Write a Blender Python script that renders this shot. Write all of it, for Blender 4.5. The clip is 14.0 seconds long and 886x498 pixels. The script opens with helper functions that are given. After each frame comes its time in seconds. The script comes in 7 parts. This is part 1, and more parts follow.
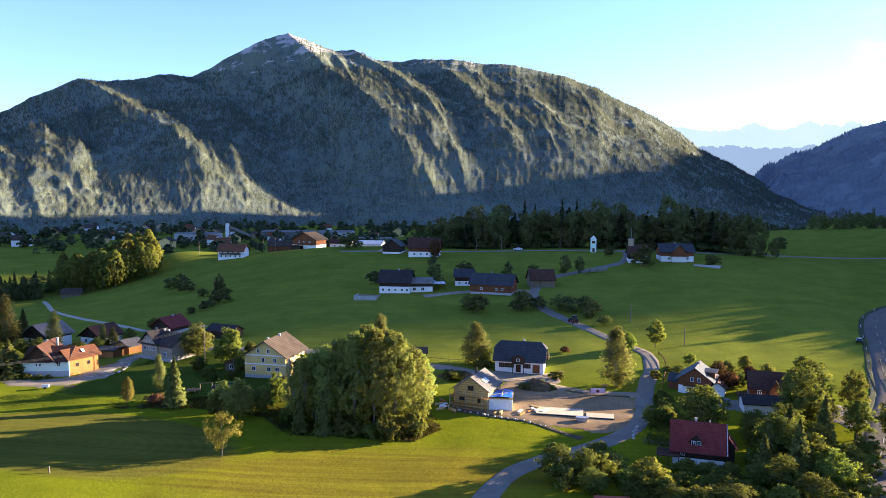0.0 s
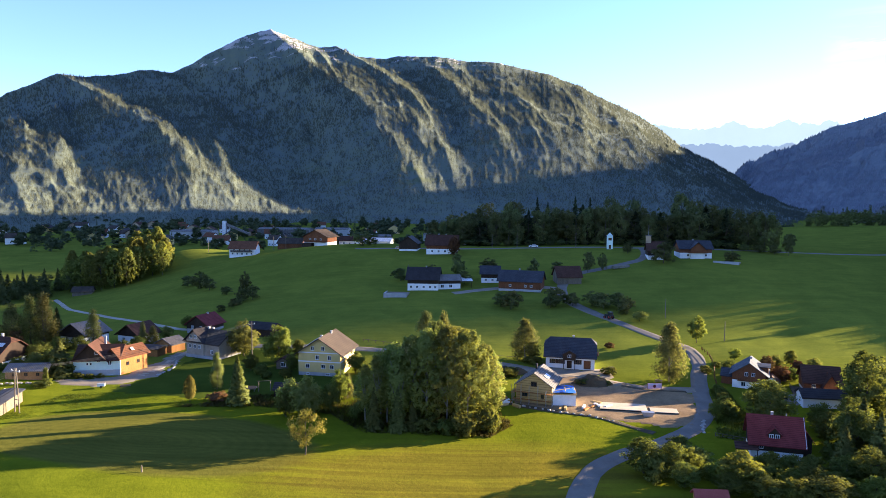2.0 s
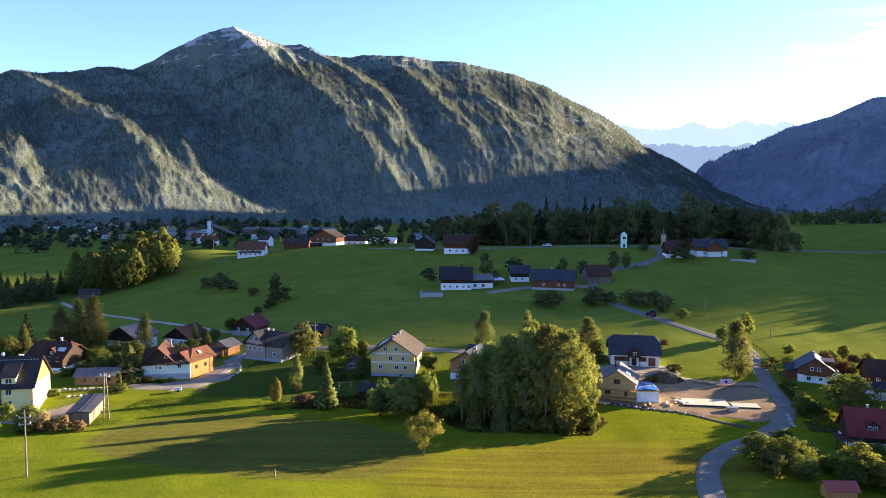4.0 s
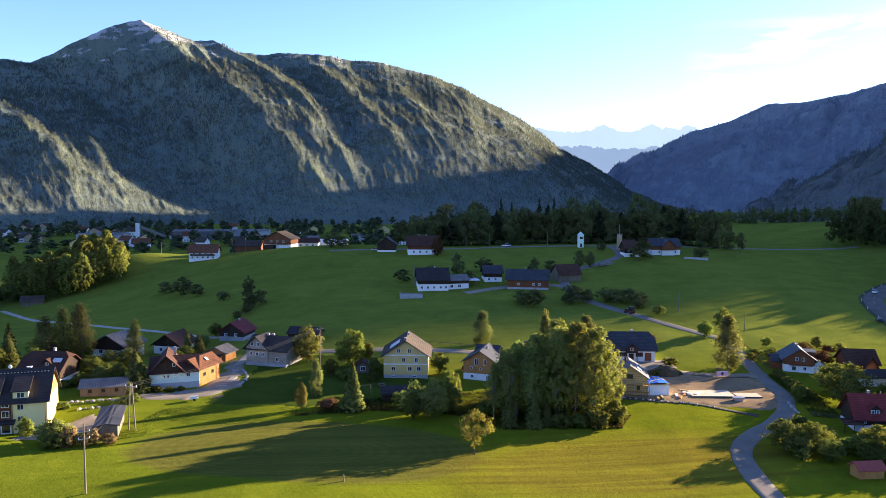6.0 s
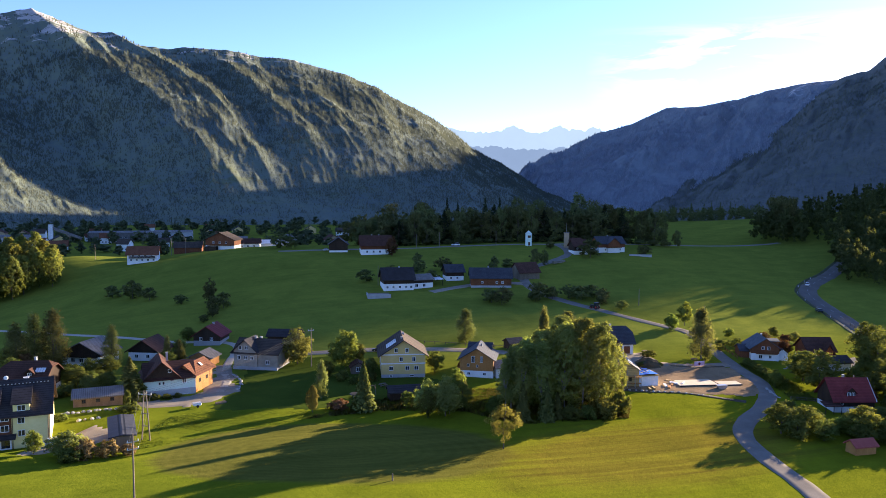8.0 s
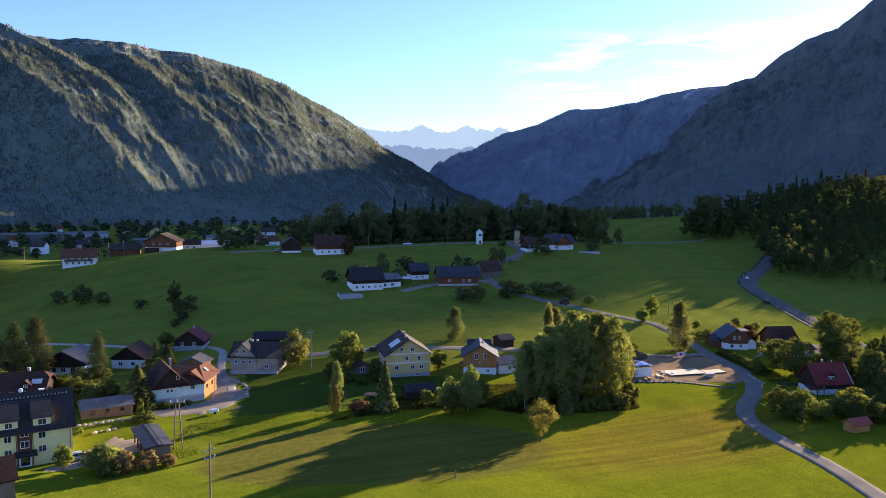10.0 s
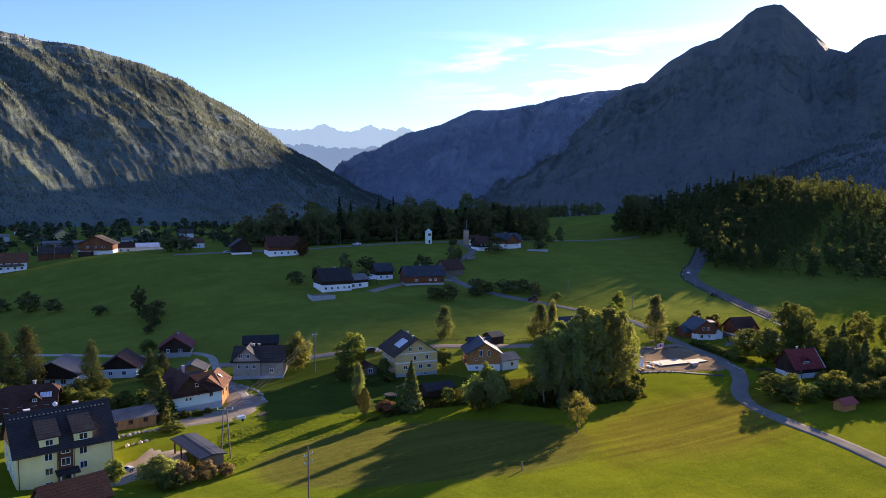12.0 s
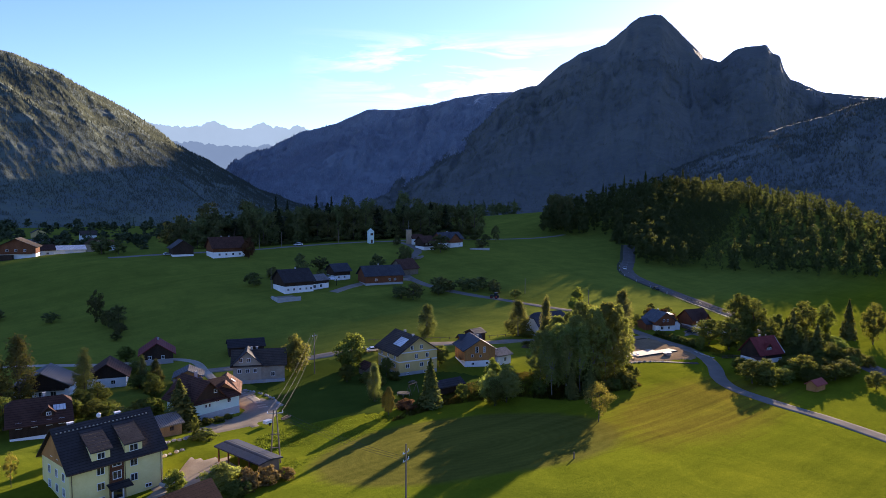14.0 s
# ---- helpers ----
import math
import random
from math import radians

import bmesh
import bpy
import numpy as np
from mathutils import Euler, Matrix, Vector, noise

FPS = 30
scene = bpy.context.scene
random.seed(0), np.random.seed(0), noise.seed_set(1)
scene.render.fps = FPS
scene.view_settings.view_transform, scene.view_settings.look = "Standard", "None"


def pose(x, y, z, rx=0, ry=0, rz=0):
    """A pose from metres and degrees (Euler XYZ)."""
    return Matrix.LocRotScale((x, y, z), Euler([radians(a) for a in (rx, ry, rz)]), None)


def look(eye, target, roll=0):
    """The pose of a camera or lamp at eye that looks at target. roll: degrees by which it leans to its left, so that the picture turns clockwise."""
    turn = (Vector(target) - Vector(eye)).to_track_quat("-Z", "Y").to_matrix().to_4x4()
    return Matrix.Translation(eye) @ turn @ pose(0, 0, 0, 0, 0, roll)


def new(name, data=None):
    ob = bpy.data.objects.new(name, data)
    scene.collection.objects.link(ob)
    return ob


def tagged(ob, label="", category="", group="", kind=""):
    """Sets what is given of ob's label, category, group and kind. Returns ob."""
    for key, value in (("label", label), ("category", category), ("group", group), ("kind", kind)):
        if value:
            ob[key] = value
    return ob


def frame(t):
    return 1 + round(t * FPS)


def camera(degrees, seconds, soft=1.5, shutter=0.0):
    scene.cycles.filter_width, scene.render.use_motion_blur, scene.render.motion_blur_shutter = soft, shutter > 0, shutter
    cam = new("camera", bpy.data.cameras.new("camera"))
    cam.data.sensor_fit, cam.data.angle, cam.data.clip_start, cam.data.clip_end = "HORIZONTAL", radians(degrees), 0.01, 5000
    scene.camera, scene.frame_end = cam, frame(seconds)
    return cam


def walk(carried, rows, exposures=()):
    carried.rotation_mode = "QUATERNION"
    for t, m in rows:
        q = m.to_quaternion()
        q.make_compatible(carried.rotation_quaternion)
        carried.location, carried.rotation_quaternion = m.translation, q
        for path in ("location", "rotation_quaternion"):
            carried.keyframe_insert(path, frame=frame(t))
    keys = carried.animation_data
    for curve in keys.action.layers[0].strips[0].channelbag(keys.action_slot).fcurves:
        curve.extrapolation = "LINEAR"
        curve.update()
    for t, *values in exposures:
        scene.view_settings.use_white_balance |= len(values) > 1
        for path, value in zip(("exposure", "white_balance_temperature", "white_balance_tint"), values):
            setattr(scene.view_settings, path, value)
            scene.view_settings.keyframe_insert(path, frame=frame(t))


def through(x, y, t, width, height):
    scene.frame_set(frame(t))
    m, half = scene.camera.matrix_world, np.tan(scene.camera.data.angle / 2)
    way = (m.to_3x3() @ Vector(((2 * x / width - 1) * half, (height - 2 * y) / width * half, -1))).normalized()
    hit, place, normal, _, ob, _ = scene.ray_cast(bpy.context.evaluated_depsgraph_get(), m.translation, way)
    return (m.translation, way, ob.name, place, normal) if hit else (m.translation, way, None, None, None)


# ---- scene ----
cam = camera(63.3, 14.0, soft=0.8)
METRES, EYE, TILT, LEAN, TURN = 190.0, 59.48, 3.4, 0.0, 0.0
ROWS = [
    (0.0, 0.0, 0.0, 0.0, 0.05, -7.79, -0.36),
    (0.5, -0.017, -0.0007, -0.0001, -0.29, -7.85, -0.41),
    (1.0, -0.0425, -0.0012, -0.0003, -0.71, -7.91, -0.45),
    (1.5, -0.0739, -0.0011, -0.0009, -1.1, -7.95, -0.49),
    (2.0, -0.1096, -0.0007, -0.0014, -1.57, -7.98, -0.5),
    (2.5, -0.1484, 0.0001, -0.0016, -2.13, -8.01, -0.52),
    (3.0, -0.1895, 0.0016, -0.0017, -2.76, -8.02, -0.54),
    (3.5, -0.2319, 0.0035, -0.0019, -3.55, -8.02, -0.58),
    (6.0, -0.4142, 0.0158, -0.0012, -11.52, -7.86, -1.08),
    (6.5, -0.4463, 0.0204, -0.0017, -13.34, -7.83, -1.18),
    (7.0, -0.4785, 0.0261, -0.0021, -15.17, -7.8, -1.29),
    (7.5, -0.5088, 0.032, -0.0027, -16.96, -7.75, -1.4),
    (8.0, -0.5389, 0.0388, -0.003, -18.73, -7.73, -1.51),
    (10.5, -0.7098, 0.1008, -0.0073, -28.2, -7.52, -1.98),
    (11.0, -0.745, 0.1172, -0.0083, -30.21, -7.45, -2.06),
    (11.5, -0.7801, 0.135, -0.0096, -32.22, -7.39, -2.16),
    (12.0, -0.8147, 0.1543, -0.0106, -34.2, -7.33, -2.25),
    (12.5, -0.8488, 0.1741, -0.0121, -36.19, -7.24, -2.36),
    (13.0, -0.8823, 0.1953, -0.0139, -38.19, -7.15, -2.47),
    (13.5, -0.9153, 0.2176, -0.015, -40.26, -7.09, -2.57),
    (14.0, -0.9472, 0.241, -0.0167, -42.76, -6.99, -2.7),
]
walk(cam, [(t, pose(0, 0, EYE, TILT, LEAN, TURN) @ pose(METRES * x, METRES * y, METRES * z, 90 + pitch, roll, yaw)) for t, x, y, z, yaw, pitch, roll in ROWS],
     [(0.0, 2.77, 6400, 18), (3.5, 2.73, 6400, 18), (8.0, 2.50, 6250, 20), (14.0, 2.06, 6150, 24)])

# ---- light: a low evening sun beside the right-hand peak ----
SUN_AZ, SUN_EL = 69.0, 11.0          # degrees clockwise from +y, and above the horizon
world = bpy.data.worlds.new("evening_sky")
scene.world = world
world.use_nodes = True
wn = world.node_tree
sky = wn.nodes.new("ShaderNodeTexSky")
sky.sky_type = "NISHITA"
sky.sun_disc = False
sky.sun_elevation, sky.sun_rotation = radians(SUN_EL), radians(SUN_AZ)
sky.altitude, sky.air_density, sky.dust_density, sky.ozone_density = 1200, 1.0, 0.4, 2.4
tint = wn.nodes.new("ShaderNodeMix")
tint.data_type, tint.blend_type = "RGBA", "MULTIPLY"
tint.inputs[0].default_value, tint.inputs[7].default_value = 1.0, (0.74, 0.82, 1.12, 1)
wn.links.new(sky.outputs[0], tint.inputs[6])
wn.links.new(tint.outputs[2], wn.nodes["Background"].inputs[0])
wn.nodes["Background"].inputs[1].default_value = 0.068
sun = new("sun", bpy.data.lights.new("sun", "SUN"))
sun.data.energy, sun.data.angle, sun.data.color = 4.6, radians(0.6), (1.0, 0.84, 0.58)
az, el = radians(SUN_AZ), radians(SUN_EL)
sun.matrix_world = look((math.sin(az) * math.cos(el) * 900, math.cos(az) * math.cos(el) * 900, math.sin(el) * 900), (0, 0, 0))


# ---- noise and terrain ----
def vnoise(x, y, seed=0):
    x, y = np.asarray(x, float), np.asarray(y, float)
    xi, yi = np.floor(x), np.floor(y)
    fx, fy = x - xi, y - yi
    fx, fy = fx * fx * (3 - 2 * fx), fy * fy * (3 - 2 * fy)

    def h(a, b):
        v = np.sin(a * 127.1 + b * 311.7 + seed * 74.7) * 43758.5453
        return v - np.floor(v)
    return (h(xi, yi) * (1 - fx) + h(xi + 1, yi) * fx) * (1 - fy) + (h(xi, yi + 1) * (1 - fx) + h(xi + 1, yi + 1) * fx) * fy


def fbm(x, y, octaves=4, seed=0):
    out, amp = 0.0, 1.0
    for k in range(octaves):
        out = out + amp * (vnoise(x * 2 ** k, y * 2 ** k, seed + k) - 0.5)
        amp *= 0.5
    return out


# broad hills (centre x, y, height, spread x, y) over a valley floor at 5 m
HILLS = [(400, 330, 34, 95, 120), (330, 640, 21, 140, 130), (640, 430, 42, 170, 150)]
# a knoll on the crest, dips in front of the flats and under the back houses, a swell in the mown field
MOUNDS = [(-183, 482, 10.5, 27, 26), (-140, 169, -2.4, 11, 5.5), (-92, 125, 3.3, 28, 17), (-112, 243, -2.6, 36, 27)]
# gentle swells of the meadows, on a regular lattice
SWELL_X, SWELL_Y, SWELL = (-210, -125, -40, 45, 130), (90, 175, 260, 345, 430, 515), 85.0
SWELLS = [[4.6, 2.7, 12.3, -13.8, -7.2, -2.3], [0.8, -7.5, 2.2, -5.3, 17.6, 1.8], [1.6, 1.3, 6.4, -0.3, 9.5, -0.6], [1.5, -5.7, 1.1, 0.3, 1.6, 1.3], [-0.3, 1.7, 1.9, 6.1, 14.9, -1.5]]


def ground_z(x, y):
    x, y = np.asarray(x, float), np.asarray(y, float)
    z = 5.0 + 0 * x
    for cx, cy, a, sx, sy in HILLS + MOUNDS:
        z = z + a * np.exp(-((x - cx) / sx) ** 2 / 2 - ((y - cy) / sy) ** 2 / 2)
    for i, cx in enumerate(SWELL_X):
        for j, cy in enumerate(SWELL_Y):
            z = z + SWELLS[i][j] * np.exp(-((x - cx) ** 2 + (y - cy) ** 2) / (2 * SWELL * SWELL))
    return z


def gz(x, y):
    return float(ground_z(x, y))


# ---- materials ----
def nodes_of(name):
    m = bpy.data.materials.new(name)
    m.use_nodes = True
    t = m.node_tree
    return m, t, t.nodes["Principled BSDF"]


def ramp(t, fac, stops):
    r = t.nodes.new("ShaderNodeValToRGB")
    while len(r.color_ramp.elements) < len(stops):
        r.color_ramp.elements.new(0.5)
    for e, (p, c) in zip(r.color_ramp.elements, stops):
        e.position, e.color = p, (*c, 1)
    t.links.new(fac, r.inputs[0])
    return r.outputs[0]


def noise_node(t, vec, scale, detail=4, rough=0.6, dist=0.0):
    n = t.nodes.new("ShaderNodeTexNoise")
    n.inputs["Scale"].default_value, n.inputs["Detail"].default_value = scale, detail
    n.inputs["Roughness"].default_value, n.inputs["Distortion"].default_value = rough, dist
    if vec is not None:
        t.links.new(vec, n.inputs["Vector"])
    return n.outputs["Fac"]


def mixc(t, fac, a, b, mode="MIX"):
    n = t.nodes.new("ShaderNodeMix")
    n.data_type, n.blend_type = "RGBA", mode
    for sock, v in ((n.inputs[0], fac), (n.inputs[6], a), (n.inputs[7], b)):
        if isinstance(v, (int, float)):
            sock.default_value = v
        elif isinstance(v, tuple):
            sock.default_value = (*v, 1)
        else:
            t.links.new(v, sock)
    return n.outputs[2]


def math_node(t, op, a, b=0.0, clamp=False):
    n = t.nodes.new("ShaderNodeMath")
    n.operation, n.use_clamp = op, clamp
    for sock, v in zip(n.inputs, (a, b)):
        if isinstance(v, (int, float)):
            sock.default_value = v
        else:
            t.links.new(v, sock)
    return n.outputs[0]


def bump(t, bsdf, height, dist, strength=1.0):
    b = t.nodes.new("ShaderNodeBump")
    b.inputs["Distance"].default_value, b.inputs["Strength"].default_value = dist, strength
    t.links.new(height, b.inputs["Height"])
    t.links.new(b.outputs[0], bsdf.inputs["Normal"])


def obj_coords(t, stretch=None):
    c = t.nodes.new("ShaderNodeTexCoord").outputs["Object"]
    if stretch:
        m = t.nodes.new("ShaderNodeMapping")
        m.inputs["Scale"].default_value = stretch
        t.links.new(c, m.inputs["Vector"])
        c = m.outputs[0]
    return c


def surface(name, dark, light, big=0.6, small=6.0, rough=0.85, relief=0.02, stretch=None, metal=0.0, ribs=None, spec=0.1):
    """Two scales of mottling between two colours, fine relief, and evenly spaced ribs if wanted: (axis, metres, depth)."""
    m, t, b = nodes_of(name)
    v = obj_coords(t, stretch)
    n1, n2 = noise_node(t, v, big, 3), noise_node(t, v, small, 5, 0.7)
    f = math_node(t, "ADD", math_node(t, "MULTIPLY", n1, 0.6), math_node(t, "MULTIPLY", n2, 0.4))
    col = ramp(t, f, ((0.32, dark), (0.68, light)))
    info = t.nodes.new("ShaderNodeObjectInfo").outputs["Random"]
    hgt = n2
    if ribs:
        sep = t.nodes.new("ShaderNodeSeparateXYZ")
        t.links.new(t.nodes.new("ShaderNodeTexCoord").outputs["Object"], sep.inputs[0])
        saw = math_node(t, "FRACT", math_node(t, "DIVIDE", sep.outputs[ribs[0]], ribs[1]))
        groove = math_node(t, "GREATER_THAN", saw, 0.14)
        col = mixc(t, math_node(t, "SUBTRACT", 1.0, groove), col, tuple(c * 0.45 for c in dark))
        hgt = math_node(t, "ADD", math_node(t, "MULTIPLY", groove, ribs[2] / max(relief, 1e-3)), n2)
    val = t.nodes.new("ShaderNodeHueSaturation")
    t.links.new(math_node(t, "ADD", math_node(t, "MULTIPLY", info, 0.2), 0.9), val.inputs["Value"])
    t.links.new(col, val.inputs["Color"])
    t.links.new(val.outputs[0], b.inputs["Base Color"])
    b.inputs["Roughness"].default_value, b.inputs["Metallic"].default_value = rough, metal
    b.inputs["Specular IOR Level"].default_value = spec
    bump(t, b, hgt, relief, 0.6)
    return m


def foliage(name, dark, light, through=0.35, tone=10.0):
    """Leaves: colour varies from leaf to leaf, from tree to tree and in broad patches; light passes through."""
    m, t, b = nodes_of(name)
    geo = t.nodes.new("ShaderNodeNewGeometry")
    isl = geo.outputs["Random Per Island"]
    info = t.nodes.new("ShaderNodeObjectInfo").outputs["Random"]
    pos = geo.outputs["Position"]
    n = noise_node(t, pos, 1.0 / tone, 2)
    f = math_node(t, "ADD", math_node(t, "MULTIPLY", isl, 0.3), math_node(t, "MULTIPLY", n, 0.7))
    col = ramp(t, f, ((0.2, dark), (0.75, light)))
    h = t.nodes.new("ShaderNodeHueSaturation")
    t.links.new(math_node(t, "ADD", math_node(t, "MULTIPLY", info, 0.05), 0.475), h.inputs["Hue"])
    t.links.new(math_node(t, "ADD", math_node(t, "MULTIPLY", info, 0.4), 0.8), h.inputs["Value"])
    t.links.new(col, h.inputs["Color"])
    t.links.new(h.outputs[0], b.inputs["Base Color"])
    b.inputs["Roughness"].default_value, b.inputs["Specular IOR Level"].default_value = 0.9, 0.02
    tr = t.nodes.new("ShaderNodeBsdfTranslucent")
    t.links.new(mixc(t, 1.0, h.outputs[0], (1.0, 0.95, 0.45), "MULTIPLY"), tr.inputs["Color"])
    mx = t.nodes.new("ShaderNodeMixShader")
    mx.inputs[0].default_value = through
    t.links.new(b.outputs[0], mx.inputs[1])
    t.links.new(tr.outputs[0], mx.inputs[2])
    t.links.new(mx.outputs[0], t.nodes["Material Output"].inputs["Surface"])
    return m


def meadow():
    m, t, b = nodes_of("meadow_grass")
    v = obj_coords(t)
    broad, mid, fine = noise_node(t, v, 0.012, 3), noise_node(t, v, 0.09, 5, 0.7, 0.6), noise_node(t, v, 1.3, 6, 0.8)
    rows = t.nodes.new("ShaderNodeMapping")
    rows.inputs["Rotation"].default_value, rows.inputs["Scale"].default_value = (0, 0, radians(28)), (0.02, 0.42, 0.1)
    t.links.new(v, rows.inputs["Vector"])
    mown = noise_node(t, rows.outputs[0], 1.0, 3, 0.6, 0.4)
    green = ramp(t, math_node(t, "ADD", math_node(t, "MULTIPLY", mid, 0.55), math_node(t, "MULTIPLY", fine, 0.45)),
                 ((0.3, (0.090, 0.106, 0.008)), (0.55, (0.136, 0.152, 0.010)), (0.75, (0.192, 0.198, 0.014))))
    hay = ramp(t, math_node(t, "ADD", math_node(t, "MULTIPLY", mown, 0.6), math_node(t, "MULTIPLY", fine, 0.4)),
               ((0.34, (0.098, 0.072, 0.014)), (0.5, (0.140, 0.112, 0.016)), (0.66, (0.176, 0.158, 0.017))))
    # two mown, hay-coloured stretches of the field
    sep = t.nodes.new("ShaderNodeSeparateXYZ")
    t.links.new(v, sep.inputs[0])
    beyond = ramp(t, math_node(t, "DIVIDE", math_node(t, "ADD", sep.outputs[1], math_node(t, "MULTIPLY", sep.outputs[0], 0.06)), 400.0), ((0.44, (0, 0, 0)), (0.56, (1, 1, 1))))
    fresh = ramp(t, math_node(t, "ADD", math_node(t, "MULTIPLY", mid, 0.55), math_node(t, "MULTIPLY", fine, 0.45)),
                 ((0.3, (0.104, 0.125, 0.021)), (0.55, (0.155, 0.176, 0.028)), (0.75, (0.214, 0.226, 0.036))))
    west = ramp(t, math_node(t, "DIVIDE", math_node(t, "SUBTRACT", math_node(t, "SUBTRACT", 0.0, sep.outputs[0]), math_node(t, "MULTIPLY", mid, 16.0)), 200.0), ((0.30, (0, 0, 0)), (0.44, (1, 1, 1))))
    moist = ramp(t, math_node(t, "ADD", math_node(t, "MULTIPLY", mid, 0.55), math_node(t, "MULTIPLY", fine, 0.45)),
                 ((0.3, (0.082, 0.104, 0.008)), (0.55, (0.124, 0.148, 0.011)), (0.75, (0.178, 0.194, 0.015))))
    green = mixc(t, west, green, moist)
    green = mixc(t, beyond, green, fresh)
    masks, lines = [], None
    for cx, cy, rx, ry, lean, rim, soft in ((-77.0, 146.0, 37.0, 21.0, -0.14, 0.22, 0.10), (-12.0, 132.0, 47.0, 21.0, 0.05, 0.9, 0.45)):
        dx = math_node(t, "SUBTRACT", sep.outputs[0], cx)
        dy = math_node(t, "SUBTRACT", math_node(t, "SUBTRACT", sep.outputs[1], cy), math_node(t, "MULTIPLY", dx, lean))
        dx, dy = math_node(t, "DIVIDE", dx, rx), math_node(t, "DIVIDE", dy, ry)
        d = math_node(t, "SQRT", math_node(t, "ADD", math_node(t, "MULTIPLY", dx, dx), math_node(t, "MULTIPLY", dy, dy)))
        lines = lines or math_node(t, "SINE", math_node(t, "MULTIPLY", math_node(t, "ADD", d, math_node(t, "MULTIPLY", mid, 0.08)), 84.0))
        d = math_node(t, "ADD", d, math_node(t, "MULTIPLY", math_node(t, "SUBTRACT", math_node(t, "ADD", math_node(t, "MULTIPLY", mown, 0.6), math_node(t, "MULTIPLY", mid, 0.4)), 0.5), rim))
        masks.append(ramp(t, d, ((1.0 - soft, (0.86, 0.86, 0.86)), (1.0 + soft * 0.5, (0.0, 0.0, 0.0)))))
    stubble = ramp(t, math_node(t, "ADD", math_node(t, "ADD", math_node(t, "MULTIPLY", mown, 0.5), math_node(t, "MULTIPLY", fine, 0.5)), math_node(t, "MULTIPLY", lines, 0.05)), ((0.3, (0.074, 0.071, 0.016)), (0.7, (0.132, 0.120, 0.026))))
    col = mixc(t, masks[1], mixc(t, masks[0], green, stubble), hay)
    drift = noise_node(t, v, 0.034, 5, 0.62, 1.2)
    tone = ramp(t, math_node(t, "ADD", math_node(t, "ADD", math_node(t, "MULTIPLY", broad, 0.3), math_node(t, "MULTIPLY", mown, 0.28)), math_node(t, "MULTIPLY", drift, 0.42)),
                ((0.34, (0.74, 0.78, 0.74)), (0.5, (0.98, 0.98, 0.94)), (0.66, (1.26, 1.18, 1.06))))
    t.links.new(mixc(t, 1.0, col, tone, "MULTIPLY"), b.inputs["Base Color"])
    b.inputs["Roughness"].default_value, b.inputs["Specular IOR Level"].default_value = 1.0, 0.0
    bump(t, b, math_node(t, "ADD", fine, math_node(t, "MULTIPLY", mid, 2.0)), 0.14, 0.5)
    return m


def mountain_skin(name, low, high, rock, rock_from, rock_span, clear=(0.10, 0.115, 0.05), scar=3.0):
    m, t, b = nodes_of(name)
    v = obj_coords(t)
    n1, n2, n3 = noise_node(t, v, 0.0035, 4, 0.6), noise_node(t, v, 0.03, 5, 0.75), noise_node(t, v, 0.0075, 5, 0.7, 0.5)
    sep = t.nodes.new("ShaderNodeSeparateXYZ")
    t.links.new(v, sep.inputs[0])
    wood = ramp(t, math_node(t, "ADD", math_node(t, "MULTIPLY", n1, 0.4), math_node(t, "MULTIPLY", n2, 0.6)), ((0.35, low), (0.65, high)))
    open_ = ramp(t, n3, ((0.56, (0, 0, 0)), (0.66, (1, 1, 1))))
    lowpart = ramp(t, math_node(t, "DIVIDE", sep.outputs[2], 420.0), ((0.25, (0.75, 0.75, 0.75)), (1.0, (0.05, 0.05, 0.05))))
    col = mixc(t, math_node(t, "MULTIPLY", open_, lowpart), wood, clear)
    up = math_node(t, "DIVIDE", math_node(t, "SUBTRACT", sep.outputs[2], rock_from), rock_span)
    geo = t.nodes.new("ShaderNodeNewGeometry")
    sepn = t.nodes.new("ShaderNodeSeparateXYZ")
    t.links.new(geo.outputs["True Normal"], sepn.inputs[0])
    steep = math_node(t, "MULTIPLY", math_node(t, "SUBTRACT", 0.72, sepn.outputs[2]), 0.5)
    f = math_node(t, "ADD", math_node(t, "ADD", up, steep), math_node(t, "MULTIPLY", math_node(t, "SUBTRACT", n3, 0.5), scar))
    stone = ramp(t, n2, ((0.3, tuple(c * 0.7 for c in rock)), (0.7, rock)))
    col = mixc(t, ramp(t, f, ((0.55, (0, 0, 0)), (0.8, (1, 1, 1)))), col, stone)
    t.links.new(col, b.inputs["Base Color"])
    b.inputs["Roughness"].default_value, b.inputs["Specular IOR Level"].default_value = 0.95, 0.1
    bump(t, b, math_node(t, "ADD", n2, math_node(t, "MULTIPLY", n3, 1.5)), 7.0, 0.4)
    return m


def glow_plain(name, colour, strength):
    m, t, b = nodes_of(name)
    # plain emission: haze and daylight are held in its colour
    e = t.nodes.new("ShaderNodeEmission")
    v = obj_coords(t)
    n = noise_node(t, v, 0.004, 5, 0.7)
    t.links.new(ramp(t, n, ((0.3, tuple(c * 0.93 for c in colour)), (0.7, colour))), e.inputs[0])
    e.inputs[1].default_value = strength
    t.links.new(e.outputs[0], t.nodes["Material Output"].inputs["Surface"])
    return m


